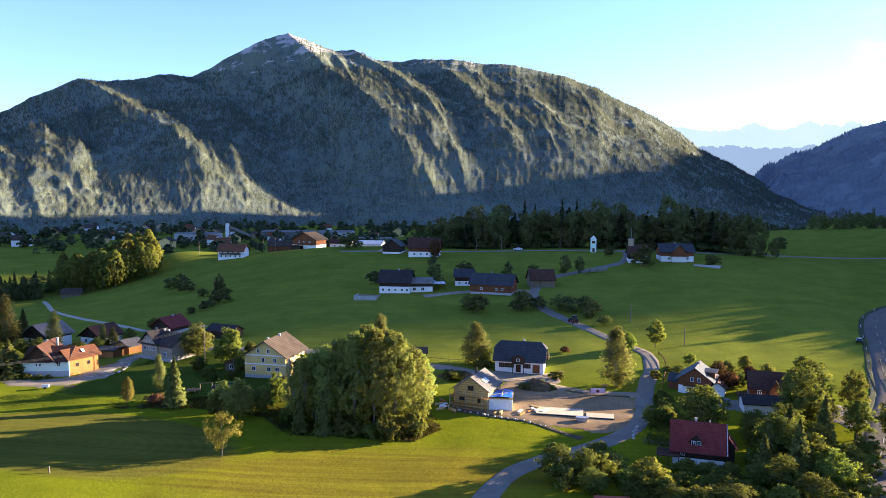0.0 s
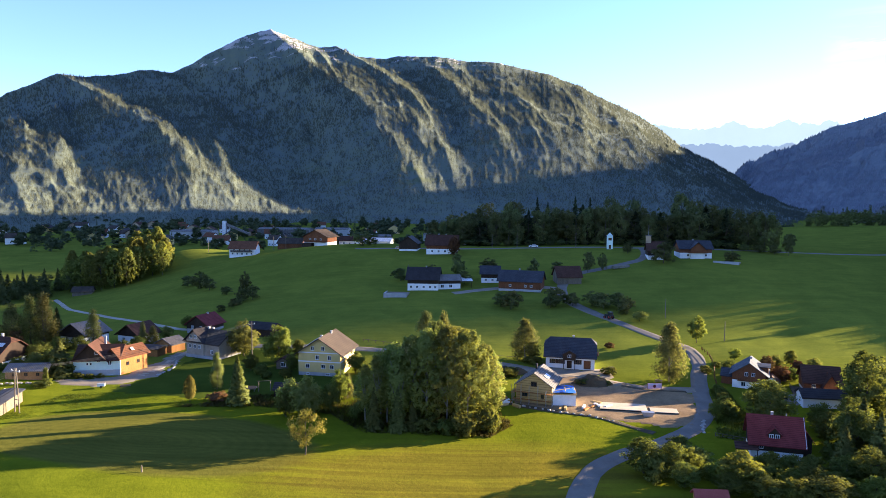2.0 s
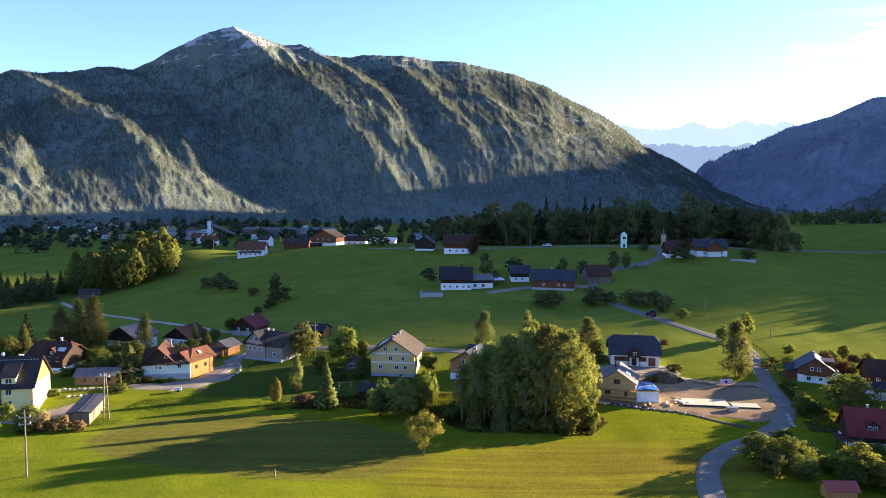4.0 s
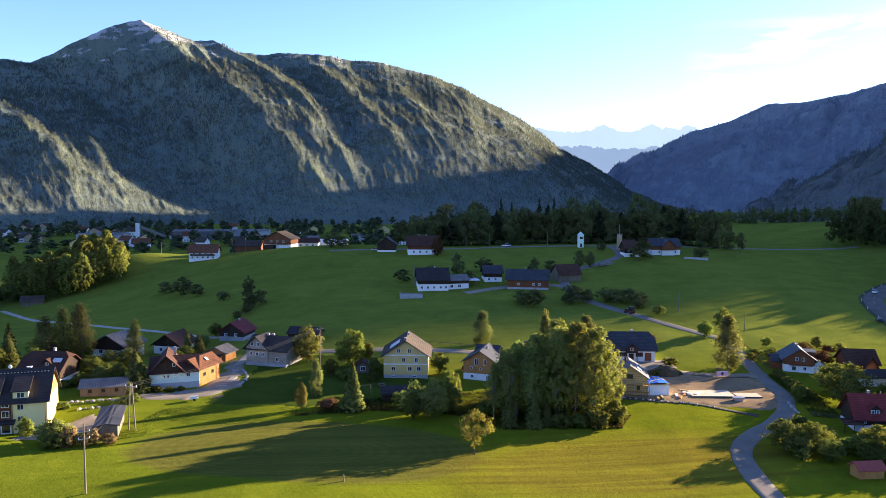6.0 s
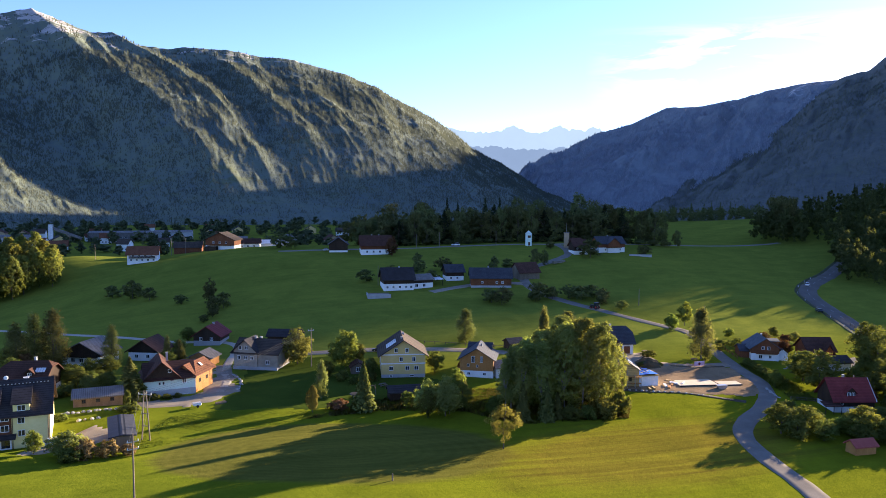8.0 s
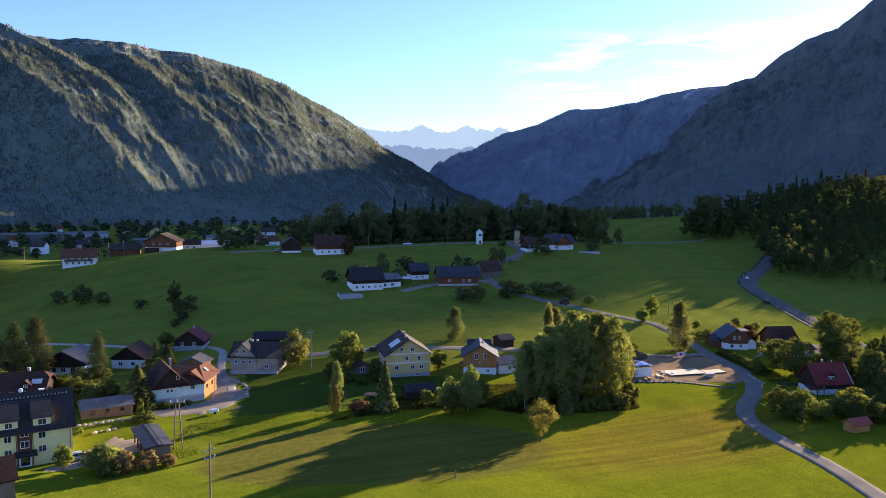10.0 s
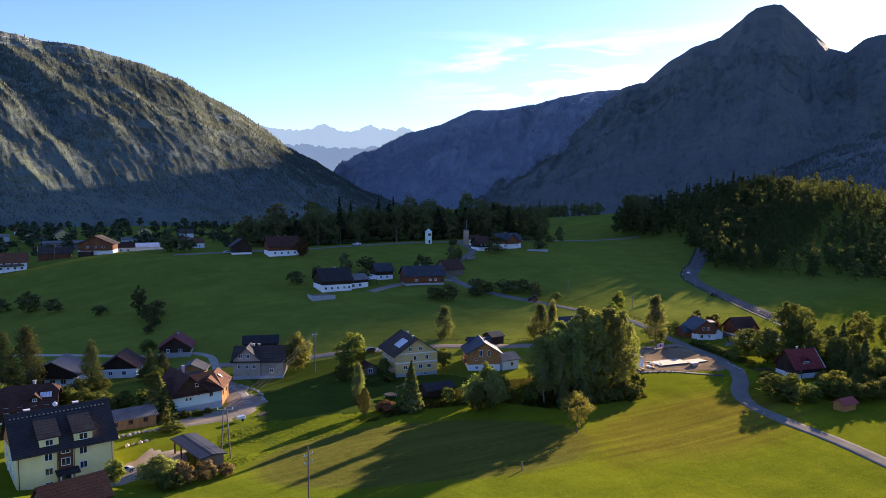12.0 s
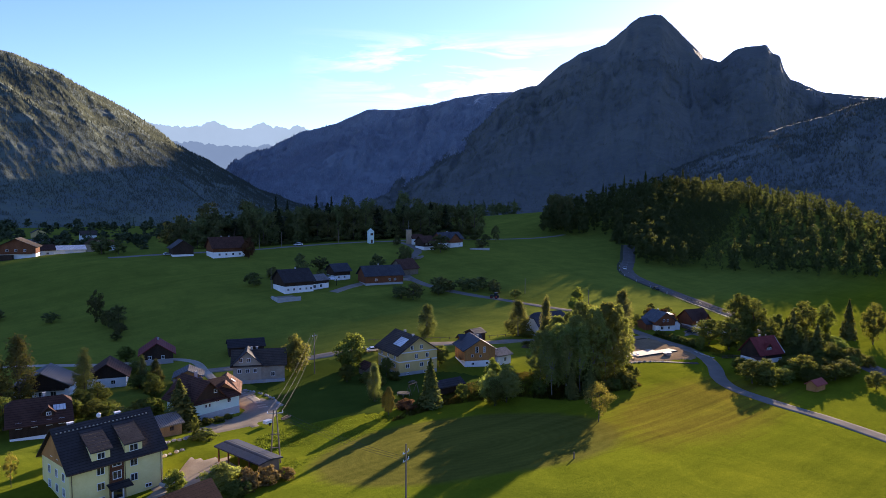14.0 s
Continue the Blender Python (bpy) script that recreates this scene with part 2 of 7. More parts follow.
MEADOW = meadow()
ROAD = surface("worn_asphalt", (0.160, 0.142, 0.118), (0.244, 0.215, 0.178), 0.25, 5, 0.95, 0.01, spec=0.0)
ROAD_DARK = surface("main_road_asphalt", (0.108, 0.096, 0.082), (0.165, 0.147, 0.126), 0.2, 5, 0.8, 0.01, spec=0.0)
GRAVEL = surface("site_gravel", (0.145, 0.098, 0.056), (0.335, 0.235, 0.135), 0.14, 2.2, 0.95, 0.08, spec=0.0)
YARD = surface("yard_gravel", (0.205, 0.168, 0.122), (0.315, 0.265, 0.200), 0.3, 4, 0.9, 0.02, spec=0.0)
TRACK = surface("pale_track_gravel", (0.32, 0.28, 0.21), (0.47, 0.41, 0.32), 0.3, 4, 0.95, 0.02, spec=0.0)
# deep lawn green, darkened further to stand for garden shade
LAWN = surface("shaded_mown_lawn", (0.036, 0.056, 0.009), (0.068, 0.092, 0.014), 0.12, 2.5, 1.0, 0.05, spec=0.0)
SOIL = surface("bare_soil", (0.045, 0.035, 0.02), (0.11, 0.085, 0.05), 0.5, 3, 0.95, 0.1)
PAINT_LINE = surface("road_paint", (0.32, 0.32, 0.31), (0.46, 0.46, 0.44), 1, 8, 0.7, 0.003)
WHITE = surface("white_render", (0.62, 0.62, 0.60), (0.80, 0.80, 0.78), 0.4, 5, 0.9, 0.01)
STONE_WALL = surface("weathered_stone_render", (0.22, 0.185, 0.14), (0.37, 0.315, 0.245), 0.6, 5, 0.92, 0.02)
CREAM = surface("cream_render", (0.30, 0.215, 0.13), (0.41, 0.305, 0.195), 0.4, 5, 0.9, 0.01)
YELLOW = surface("ochre_render", (0.54, 0.385, 0.145), (0.66, 0.485, 0.20), 0.4, 5, 0.9, 0.01)
LEMON = surface("pale_yellow_render", (0.68, 0.58, 0.24), (0.80, 0.70, 0.33), 0.35, 4, 0.9, 0.01)
MINT = surface("pale_mint_render", (0.50, 0.62, 0.54), (0.62, 0.74, 0.66), 0.4, 5, 0.9, 0.01)
GREY_BASE = surface("grey_plinth_render", (0.28, 0.28, 0.28), (0.40, 0.40, 0.39), 0.5, 5, 0.9, 0.02)
CONCRETE = surface("raw_concrete", (0.47, 0.37, 0.25), (0.60, 0.48, 0.34), 0.5, 5, 0.85, 0.015)
WOOD = surface("honey_timber_boards", (0.31, 0.138, 0.044), (0.47, 0.225, 0.075), 0.5, 6, 0.75, 0.02, (1, 1, 0.2), ribs=(0, 0.22, 0.015))
WOOD_RED = surface("red_brown_boards", (0.130, 0.048, 0.023), (0.215, 0.086, 0.039), 0.5, 6, 0.75, 0.02, (1, 1, 0.2), ribs=(0, 0.22, 0.015))
WOOD_DARK = surface("dark_stained_boards", (0.030, 0.020, 0.014), (0.065, 0.042, 0.028), 0.5, 6, 0.7, 0.02, (1, 1, 0.2), ribs=(0, 0.2, 0.015))
WOOD_GREY = surface("weathered_boards", (0.115, 0.090, 0.064), (0.22, 0.175, 0.125), 0.5, 6, 0.85, 0.02, (1, 1, 0.2), ribs=(0, 0.25, 0.015))
WOOD_TAN = surface("tan_weathered_boards", (0.20, 0.125, 0.065), (0.33, 0.22, 0.125), 0.5, 6, 0.8, 0.02, (1, 1, 0.2), ribs=(0, 0.24, 0.015))
WOOD_NEW = surface("fresh_panel_boards", (0.44, 0.29, 0.12), (0.58, 0.41, 0.19), 0.7, 6, 0.8, 0.015, (0.3, 1, 1), ribs=(2, 0.62, 0.012))
TILE_BROWN = surface("brown_roof_tiles", (0.048, 0.022, 0.015), (0.095, 0.046, 0.031), 0.5, 3, 0.8, 0.04, ribs=(2, 0.34, 0.03))
TILE_OLD = surface("weathered_roof_tiles", (0.042, 0.032, 0.025), (0.090, 0.068, 0.052), 0.35, 2.4, 0.85, 0.04, ribs=(2, 0.34, 0.03))
TILE_RED = surface("red_roof_tiles", (0.125, 0.022, 0.020), (0.205, 0.042, 0.036), 0.5, 3, 0.7, 0.03, ribs=(2, 0.36, 0.03))
TILE_RUST = surface("rust_red_roof_tiles", (0.105, 0.042, 0.022), (0.175, 0.074, 0.039), 0.5, 3, 0.8, 0.03, ribs=(2, 0.36, 0.03))
TILE_PINK = surface("faded_red_felt_roof", (0.25, 0.058, 0.048), (0.35, 0.095, 0.076), 0.6, 4, 0.85, 0.015)
TILE_DARK = surface("slate_grey_roof_tiles", (0.033, 0.034, 0.039), (0.066, 0.067, 0.073), 0.5, 3, 0.55, 0.03, ribs=(2, 0.36, 0.03))
TILE_SLATE = surface("blue_grey_roof_sheets", (0.052, 0.062, 0.072), (0.098, 0.110, 0.122), 0.5, 3, 0.72, 0.02, ribs=(1, 0.4, 0.02), spec=0.15)
TILE_BLACK = surface("anthracite_roof_tiles", (0.027, 0.022, 0.021), (0.052, 0.045, 0.043), 0.5, 3, 0.6, 0.03, ribs=(2, 0.36, 0.03))
SHEET = surface("grey_sheet_roof", (0.115, 0.105, 0.098), (0.21, 0.195, 0.178), 0.4, 4, 0.8, 0.02, ribs=(0, 0.45, 0.02))
SHEET_WHITE = surface("pale_sheet_roof", (0.55, 0.55, 0.55), (0.72, 0.72, 0.70), 0.3, 4, 0.5, 0.02, ribs=(0, 0.6, 0.02))
TARP = surface("blue_tarpaulin", (0.02, 0.10, 0.42), (0.05, 0.20, 0.68), 0.8, 5, 0.4, 0.06)
FRAME = surface("white_window_frame", (0.66, 0.66, 0.64), (0.80, 0.80, 0.78), 1, 6, 0.5, 0.004)
FRAME_DARK = surface("brown_window_frame", (0.06, 0.035, 0.02), (0.12, 0.07, 0.04), 1, 6, 0.6, 0.004)
STONE = surface("field_stone", (0.22, 0.21, 0.19), (0.42, 0.40, 0.36), 0.8, 4, 0.9, 0.05)
METAL = surface("galvanised_steel", (0.30, 0.31, 0.32), (0.46, 0.47, 0.48), 1, 7, 0.4, 0.004, metal=0.7)
POLE = surface("tarred_pole_timber", (0.10, 0.08, 0.06), (0.22, 0.18, 0.14), 1, 8, 0.85, 0.01, (1, 1, 0.1))
BARK = surface("tree_bark", (0.05, 0.04, 0.03), (0.14, 0.11, 0.08), 0.8, 6, 0.95, 0.05)
BARK_PALE = surface("pale_bark", (0.13, 0.115, 0.09), (0.26, 0.24, 0.20), 0.8, 3, 0.9, 0.03)
PLASTIC = surface("white_panel", (0.62, 0.62, 0.62), (0.80, 0.80, 0.80), 1, 6, 0.4, 0.004)
PINK = surface("pink_banner", (0.62, 0.32, 0.40), (0.78, 0.50, 0.56), 1, 6, 0.6, 0.004)
TYRE = surface("black_rubber", (0.015, 0.015, 0.015), (0.03, 0.03, 0.03), 1, 8, 0.8, 0.005)
LEAF = foliage("green_leaves", (0.086, 0.108, 0.026), (0.195, 0.212, 0.056), 0.52)
# lighter twin of LEAF, sunlight set into the leaf colour
LEAF_BRIGHT = foliage("sunny_leaves", (0.115, 0.150, 0.032), (0.25, 0.275, 0.065), 0.55)
LEAF_GOLD = foliage("turning_leaves", (0.165, 0.165, 0.040), (0.32, 0.285, 0.072), 0.55)
# darker, greyer twin of LEAF, shade set into the leaf colour
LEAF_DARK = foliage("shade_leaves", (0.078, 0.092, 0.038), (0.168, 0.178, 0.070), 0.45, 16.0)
LEAF_RUST = foliage("copper_leaves", (0.085, 0.052, 0.024), (0.180, 0.105, 0.045), 0.3)
LEAF_WILLOW = foliage("grey_green_leaves", (0.160, 0.190, 0.056), (0.305, 0.330, 0.105), 0.6)
NEEDLE = foliage("spruce_needles", (0.072, 0.086, 0.026), (0.170, 0.172, 0.052), 0.4)
# NEEDLE darkened: the crest wood's shade is put into the colour
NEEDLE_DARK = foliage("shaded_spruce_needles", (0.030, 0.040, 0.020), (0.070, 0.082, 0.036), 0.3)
LEAF_EDGE = foliage("olive_leaves", (0.120, 0.138, 0.036), (0.255, 0.258, 0.070), 0.55)
NEEDLE_WARM = foliage("olive_thuja", (0.085, 0.086, 0.018), (0.185, 0.165, 0.040), 0.3)
LEAF_BIRCH = foliage("birch_leaves", (0.115, 0.135, 0.050), (0.225, 0.235, 0.092), 0.6)
LEAF_VALLEY = foliage("valley_trees", (0.050, 0.066, 0.040), (0.115, 0.128, 0.066), 0.35, 40.0)
LEAF_HILL = foliage("hill_wood_leaves", (0.060, 0.080, 0.030), (0.125, 0.145, 0.055), 0.5, 18.0)
LEAF_LARCH = foliage("larch_needles", (0.105, 0.120, 0.036), (0.225, 0.220, 0.072), 0.45)
HEATHER = foliage("brown_hedge_leaves", (0.12, 0.075, 0.035), (0.26, 0.17, 0.08), 0.3)
WEEDS = foliage("tall_grass_blades", (0.14, 0.19, 0.025), (0.28, 0.32, 0.06), 0.65)
DRY = foliage("dry_verge_grass", (0.085, 0.085, 0.025), (0.19, 0.165, 0.055), 0.4)
WIRE = surface("weathered_wire", (0.05, 0.05, 0.05), (0.09, 0.09, 0.09), 1, 6, 0.7, 0.002)
WOODS = foliage("mountain_wood", (0.080, 0.100, 0.082), (0.124, 0.140, 0.088), 0.12, 90.0)
# wood colour raised towards pale blue to stand for distance haze
WOODS_BLUE = foliage("hazed_mountain_wood", (0.165, 0.182, 0.205), (0.240, 0.250, 0.262), 0.1, 90.0)
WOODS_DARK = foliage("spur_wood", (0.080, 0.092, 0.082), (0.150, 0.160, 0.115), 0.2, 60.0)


def glass_mat():
    m, t, b = nodes_of("window_glass")
    n = noise_node(t, obj_coords(t), 1.5, 2)
    t.links.new(ramp(t, n, ((0.3, (0.010, 0.013, 0.018)), (0.7, (0.03, 0.036, 0.045)))), b.inputs["Base Color"])
    b.inputs["Roughness"].default_value, b.inputs["Specular IOR Level"].default_value = 0.06, 0.7
    return m


GLASS = glass_mat()


def paint(name, colour):
    m, t, b = nodes_of(name)
    n = noise_node(t, obj_coords(t), 3, 3)
    t.links.new(ramp(t, n, ((0.3, tuple(c * 0.88 for c in colour)), (0.7, colour))), b.inputs["Base Color"])
    b.inputs["Roughness"].default_value, b.inputs["Metallic"].default_value = 0.3, 0.2
    return m


# ---- mesh helpers ----
def raw_mesh(name, verts, faces):
    """A mesh from an (n, 3) and an (m, 3 or 4) array."""
    verts, faces = np.asarray(verts, np.float32), np.asarray(faces, np.int32)
    me = bpy.data.meshes.new(name)
    me.vertices.add(len(verts))
    me.vertices.foreach_set("co", verts.ravel())
    k = faces.shape[1]
    me.loops.add(faces.size)
    me.loops.foreach_set("vertex_index", faces.ravel())
    me.polygons.add(len(faces))
    me.polygons.foreach_set("loop_start", np.arange(0, faces.size, k, dtype=np.int32))
    me.update(calc_edges=True)
    return me


def leafy_mesh(name, verts, faces, normals):
    """Leaves as a mesh; each takes the lie of the crown's own surface, so that a crown is lit as one round body."""
    me = raw_mesh(name, verts, faces)
    me.polygons.foreach_set("use_smooth", np.ones(len(me.polygons), bool))
    at = me.attributes.new("custom_normal", "FLOAT_VECTOR", "POINT")
    at.data.foreach_set("vector", np.asarray(normals, np.float32).ravel())
    return me


def crown_normals(V, F, out, share):
    """Turns every leaf's face outwards and leans its normal towards the outward direction."""
    p = V[F]
    fn = np.cross(p[:, 1] - p[:, 0], p[:, -1] - p[:, 0])
    fn /= np.linalg.norm(fn, axis=1)[:, None] + 1e-9
    o = out[F].mean(1)
    o /= np.linalg.norm(o, axis=1)[:, None] + 1e-9
    back = (fn * o).sum(1) < 0
    F = np.where(back[:, None], F[:, ::-1], F)
    fn[back] *= -1
    n = o * share + fn * (1 - share)
    N = np.zeros_like(V)
    N[F.ravel()] = np.repeat(n / (np.linalg.norm(n, axis=1)[:, None] + 1e-9), F.shape[1], 0)
    return F, N


def grid_mesh(name, X, Y, Z, smooth=True):
    n, m = X.shape
    i = np.arange(n * m).reshape(n, m)
    f = np.stack([i[:-1, :-1], i[1:, :-1], i[1:, 1:], i[:-1, 1:]], -1).reshape(-1, 4)
    me = raw_mesh(name, np.stack([X, Y, Z], -1).reshape(-1, 3), f)
    if smooth:
        me.polygons.foreach_set("use_smooth", np.ones(len(f), bool))
    return me


class Solid:
    """Collects faces of one part."""

    def __init__(self):
        self.v, self.f = [], []

    def add(self, verts, faces):
        k = len(self.v)
        self.v += [tuple(p) for p in verts]
        self.f += [tuple(i + k for i in f) for f in faces]
        return self

    def box(self, x0, x1, y0, y1, z0, z1):
        v = [(x, y, z) for z in (z0, z1) for y in (y0, y1) for x in (x0, x1)]
        return self.add(v, [(0, 2, 3, 1), (4, 5, 7, 6), (0, 1, 5, 4), (2, 6, 7, 3), (0, 4, 6, 2), (1, 3, 7, 5)])

    def prism(self, outline, axis, a, b):
        """An outline of (u, z) pushed along x or y from a to b."""
        n = len(outline)
        place = (lambda u, z, s: (s, u, z)) if axis == "x" else (lambda u, z, s: (u, s, z))
        v = [place(u, z, a) for u, z in outline] + [place(u, z, b) for u, z in outline]
        return self.add(v, [tuple(range(n)), tuple(range(2 * n - 1, n - 1, -1))] + [(i, i + n, (i + 1) % n + n, (i + 1) % n) for i in range(n)])

    def slab(self, top, thick):
        """A flat plate: its upper outline and how thick it is, downwards."""
        n = len(top)
        v = list(top) + [(x, y, z - thick) for x, y, z in top]
        return self.add(v, [tuple(range(n)), tuple(range(2 * n - 1, n - 1, -1))] + [(i, i + n, (i + 1) % n + n, (i + 1) % n) for i in range(n)])

    def rod(self, a, b, r0, r1, n=8):
        a, b = Vector(a), Vector(b)
        q = (b - a).to_track_quat("Z", "Y")
        v = [a + q @ Vector((math.cos(6.2832 * i / n) * r0, math.sin(6.2832 * i / n) * r0, 0)) for i in range(n)]
        v += [b + q @ Vector((math.cos(6.2832 * i / n) * r1, math.sin(6.2832 * i / n) * r1, 0)) for i in range(n)]
        return self.add(v, [(i, (i + 1) % n, (i + 1) % n + n, i + n) for i in range(n)] + [tuple(range(n - 1, -1, -1)), tuple(range(n, 2 * n))])

    def mesh(self, name, bevel=0.0):
        bm = bmesh.new()
        vs = [bm.verts.new(p) for p in self.v]
        for f in self.f:
            try:
                bm.faces.new([vs[i] for i in f])
            except ValueError:
                pass
        bmesh.ops.recalc_face_normals(bm, faces=bm.faces)
        if bevel:
            bmesh.ops.bevel(bm, geom=list(bm.edges), offset=bevel, segments=1, affect="EDGES")
        me = bpy.data.meshes.new(name)
        bm.to_mesh(me)
        bm.free()
        return me


def part(name, shape, material, parent=None, label="", bevel=0.0, at=None):
    me = shape if isinstance(shape, bpy.types.Mesh) else shape.mesh(name, bevel)
    if not me.materials:
        me.materials.append(material)
    ob = new(name, me)
    ob.parent = parent
    if at is not None:
        ob.matrix_basis = at
    if label:
        tagged(ob, label)
    return ob


def thing(name, label, category, m, group="", kind=""):
    ob = new(name)
    ob.empty_display_size = 0.3
    ob.matrix_basis = m
    return tagged(ob, label, category, group, kind)


# ---- ground ----
def axis_steps(lo, hi, fine_lo, fine_hi, step, grow=1.13):
    mid = list(np.arange(fine_lo, fine_hi + 0.1, step))
    a, s = fine_lo, step
    left = []
    while a > lo:
        s *= grow
        a -= s
        left.append(a)
    b, s, right = mid[-1], step, []
    while b < hi:
        s *= grow
        b += s
        right.append(b)
    return np.array(left[::-1] + mid + right)


gx, gy = axis_steps(-4600, 4600, -260, 300, 2.6), axis_steps(-4600, 4600, 60, 470, 2.6)
GX, GY = np.meshgrid(gx, gy, indexing="ij")
near = np.exp(-((GX / 500) ** 2 + ((GY - 250) / 400) ** 2))
GZ = ground_z(GX, GY) + fbm(GX / 22, GY / 22, 3, 5) * 0.5 * near
ground = part("ground", grid_mesh("ground", GX, GY, GZ), MEADOW)
tagged(ground, "rolling green hay meadows with mown tan patches", "meadow", kind="structure")


# ---- mountains ----
def mountain(name, label, centre, knots, r0, r1, seed, skin, spur=40.0, slant=((-90, 0), (90, 0)), steps=(420, 170), base=0.0, power=1.2, ribs=(), skew=(0.0, 0.0, 0.0), steep=(0.0, 0.0, 1.0)):
    """A mountain flank: its crest is given as (azimuth, elevation angle) from a valley point; branching spurs run down from it,
    carried sideways by the slant (azimuth, degrees from crest to foot)."""
    a = np.linspace(knots[0][0], knots[-1][0], steps[0])
    s = np.concatenate([np.linspace(0, 1, steps[1]), 1 + np.linspace(0.02, 0.35, 12)])
    A, S = np.meshgrid(a, s, indexing="ij")
    C = np.clip(S, 0, 1)
    # the flank comes forward to both sides of a slanting main ridge
    def fold(q):
        return 1 - skew[1] * (np.sqrt(q * q + 7) + q) / 2 - skew[2] * (np.sqrt(q * q + 7) - q) / 2
    far = fold(A - skew[0] - 12.5 * (1 - C) + 2.2 * fbm(A / 2.4, S * 5, 3, seed + 9))
    # lower down, the crest's shape is carried sideways along the slant
    low_a = A - (13.0 if skew[1] else 0.0) * (1 - C) * np.clip((13 - A) / 14, 0, 1) * np.clip((A + 40) / 14, 0, 1)
    kx, ke = [k[0] for k in knots], [k[1] for k in knots]
    crest = np.interp(low_a, kx, ke) + 0.10 * fbm(A / 0.8, A * 0, 4, seed + 31)
    top = 59.5 + np.tan(np.radians(crest)) * r1 * fold(low_a - skew[0])
    top = np.maximum(top, base + 5)
    U = A - np.interp(A, [k[0] for k in slant], [k[1] for k in slant]) * (1 - C ** 0.8)
    relief, weight = 0.0, 1.0
    for k, (pu, pv, share) in enumerate(((4.3, 1.2, 1.0), (2.1, 3.8, 0.7), (1.1, 9.5, 0.40), (0.6, 20.0, 0.20))):
        w = fbm(A / (pu * 1.1) + 7 * k, S * 3.2 / pu ** 0.5, 3, seed + 20 + k)
        r = 1 - np.sqrt((2 * vnoise((U + w * pu * 1.15) / pu + 3.3 * k, S * pv + 0.5 * k, seed + 3 * k) - 1) ** 2 + 0.006)
        relief = relief + share * weight * (r - 0.5)
        weight = np.clip(0.3 + 0.95 * r, 0, 1)
    # the summit stands up steeply from gentler shoulders
    Z = base + (top - base) * C ** (power + steep[1] * np.exp(-((A - steep[0] - 2 * (1 - C)) / steep[2]) ** 2))
    env = np.clip(C / 0.4, 0, 1) * np.clip((1 - S) / 0.16, 0.07, 1) * (0.5 + 0.5 * C)
    Z = Z + env * spur * relief
    warp = fbm(A / 3.0, S * 3, 3, seed + 9)
    for a1, a0, s0, high, wide in ribs:
        # a rib from the crest at azimuth a1 down to a0 at the height share s0
        mid = a1 + (a0 - a1) * (1 - S) / (1 - s0) + warp * 1.9
        tent = np.clip(1 - np.sqrt(((A - mid) / (wide * (1.15 - 0.5 * C))) ** 2 + 0.01), 0, 1)
        Z = Z + 0.26 * high * tent * np.clip((1 - S) / 0.34, 0, 1) * np.clip((S - s0 * 0.5) / 0.3, 0, 1)
    over = np.clip(S - 1, 0, 1)
    Z = np.where(S > 1, top * (1 - over * 1.2), Z)
    Z = Z + fbm(A / 0.3, S * 26, 3, seed + 7) * 2.5 * np.clip(S * 6, 0, 1)
    R = (r0 + (r1 - r0) * S) * far
    X, Y = centre[0] + np.sin(np.radians(A)) * R, centre[1] + np.cos(np.radians(A)) * R
    ob = part(name, grid_mesh(name, X, Y, Z), skin)
    tagged(ob, label, "mountain", kind="structure")
    return X, Y, Z, S


SKIN_MAIN = mountain_skin("wooded_limestone_slope", (0.090, 0.116, 0.108), (0.130, 0.148, 0.092), (0.42, 0.39, 0.36), 600, 260, scar=4.2)
# haze of the far ridge is put into this paler, bluer base colour
SKIN_FAR = mountain_skin("hazed_wooded_slope", (0.130, 0.150, 0.165), (0.195, 0.212, 0.215), (0.48, 0.46, 0.45), 480, 640, (0.13, 0.15, 0.16), 4.6)
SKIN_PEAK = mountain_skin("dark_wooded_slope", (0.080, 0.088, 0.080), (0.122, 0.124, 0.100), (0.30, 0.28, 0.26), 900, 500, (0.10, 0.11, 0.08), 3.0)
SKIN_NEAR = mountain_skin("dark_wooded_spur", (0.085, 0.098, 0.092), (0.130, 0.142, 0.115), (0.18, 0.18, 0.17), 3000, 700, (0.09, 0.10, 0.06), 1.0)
CREST_MAIN = [(-46, 1), (-38, 3.2), (-31.4, 5.3), (-29.4, 6.4), (-26.6, 7.9), (-25.0, 7.75), (-23.1, 7.95), (-20.6, 8.6), (-19.1, 8.45), (-17.4, 9.4),
              (-15.8, 10.4), (-13.7, 11.5), (-12.0, 12.0), (-10.5, 11.5), (-8.2, 10.8), (-7.1, 11.0), (-5.6, 10.3), (-3.4, 10.15), (-2.3, 10.35),
              (0.6, 10.4), (2.6, 10.1), (5.0, 9.95), (7.2, 9.5), (9.4, 9.0), (11.6, 8.2), (13.7, 7.1), (15.8, 6.1), (17.5, 5.1), (19.5, 3.4),
              (21.9, 2.15), (23.5, 1.1), (25.0, 0.1), (28, -1.2)]
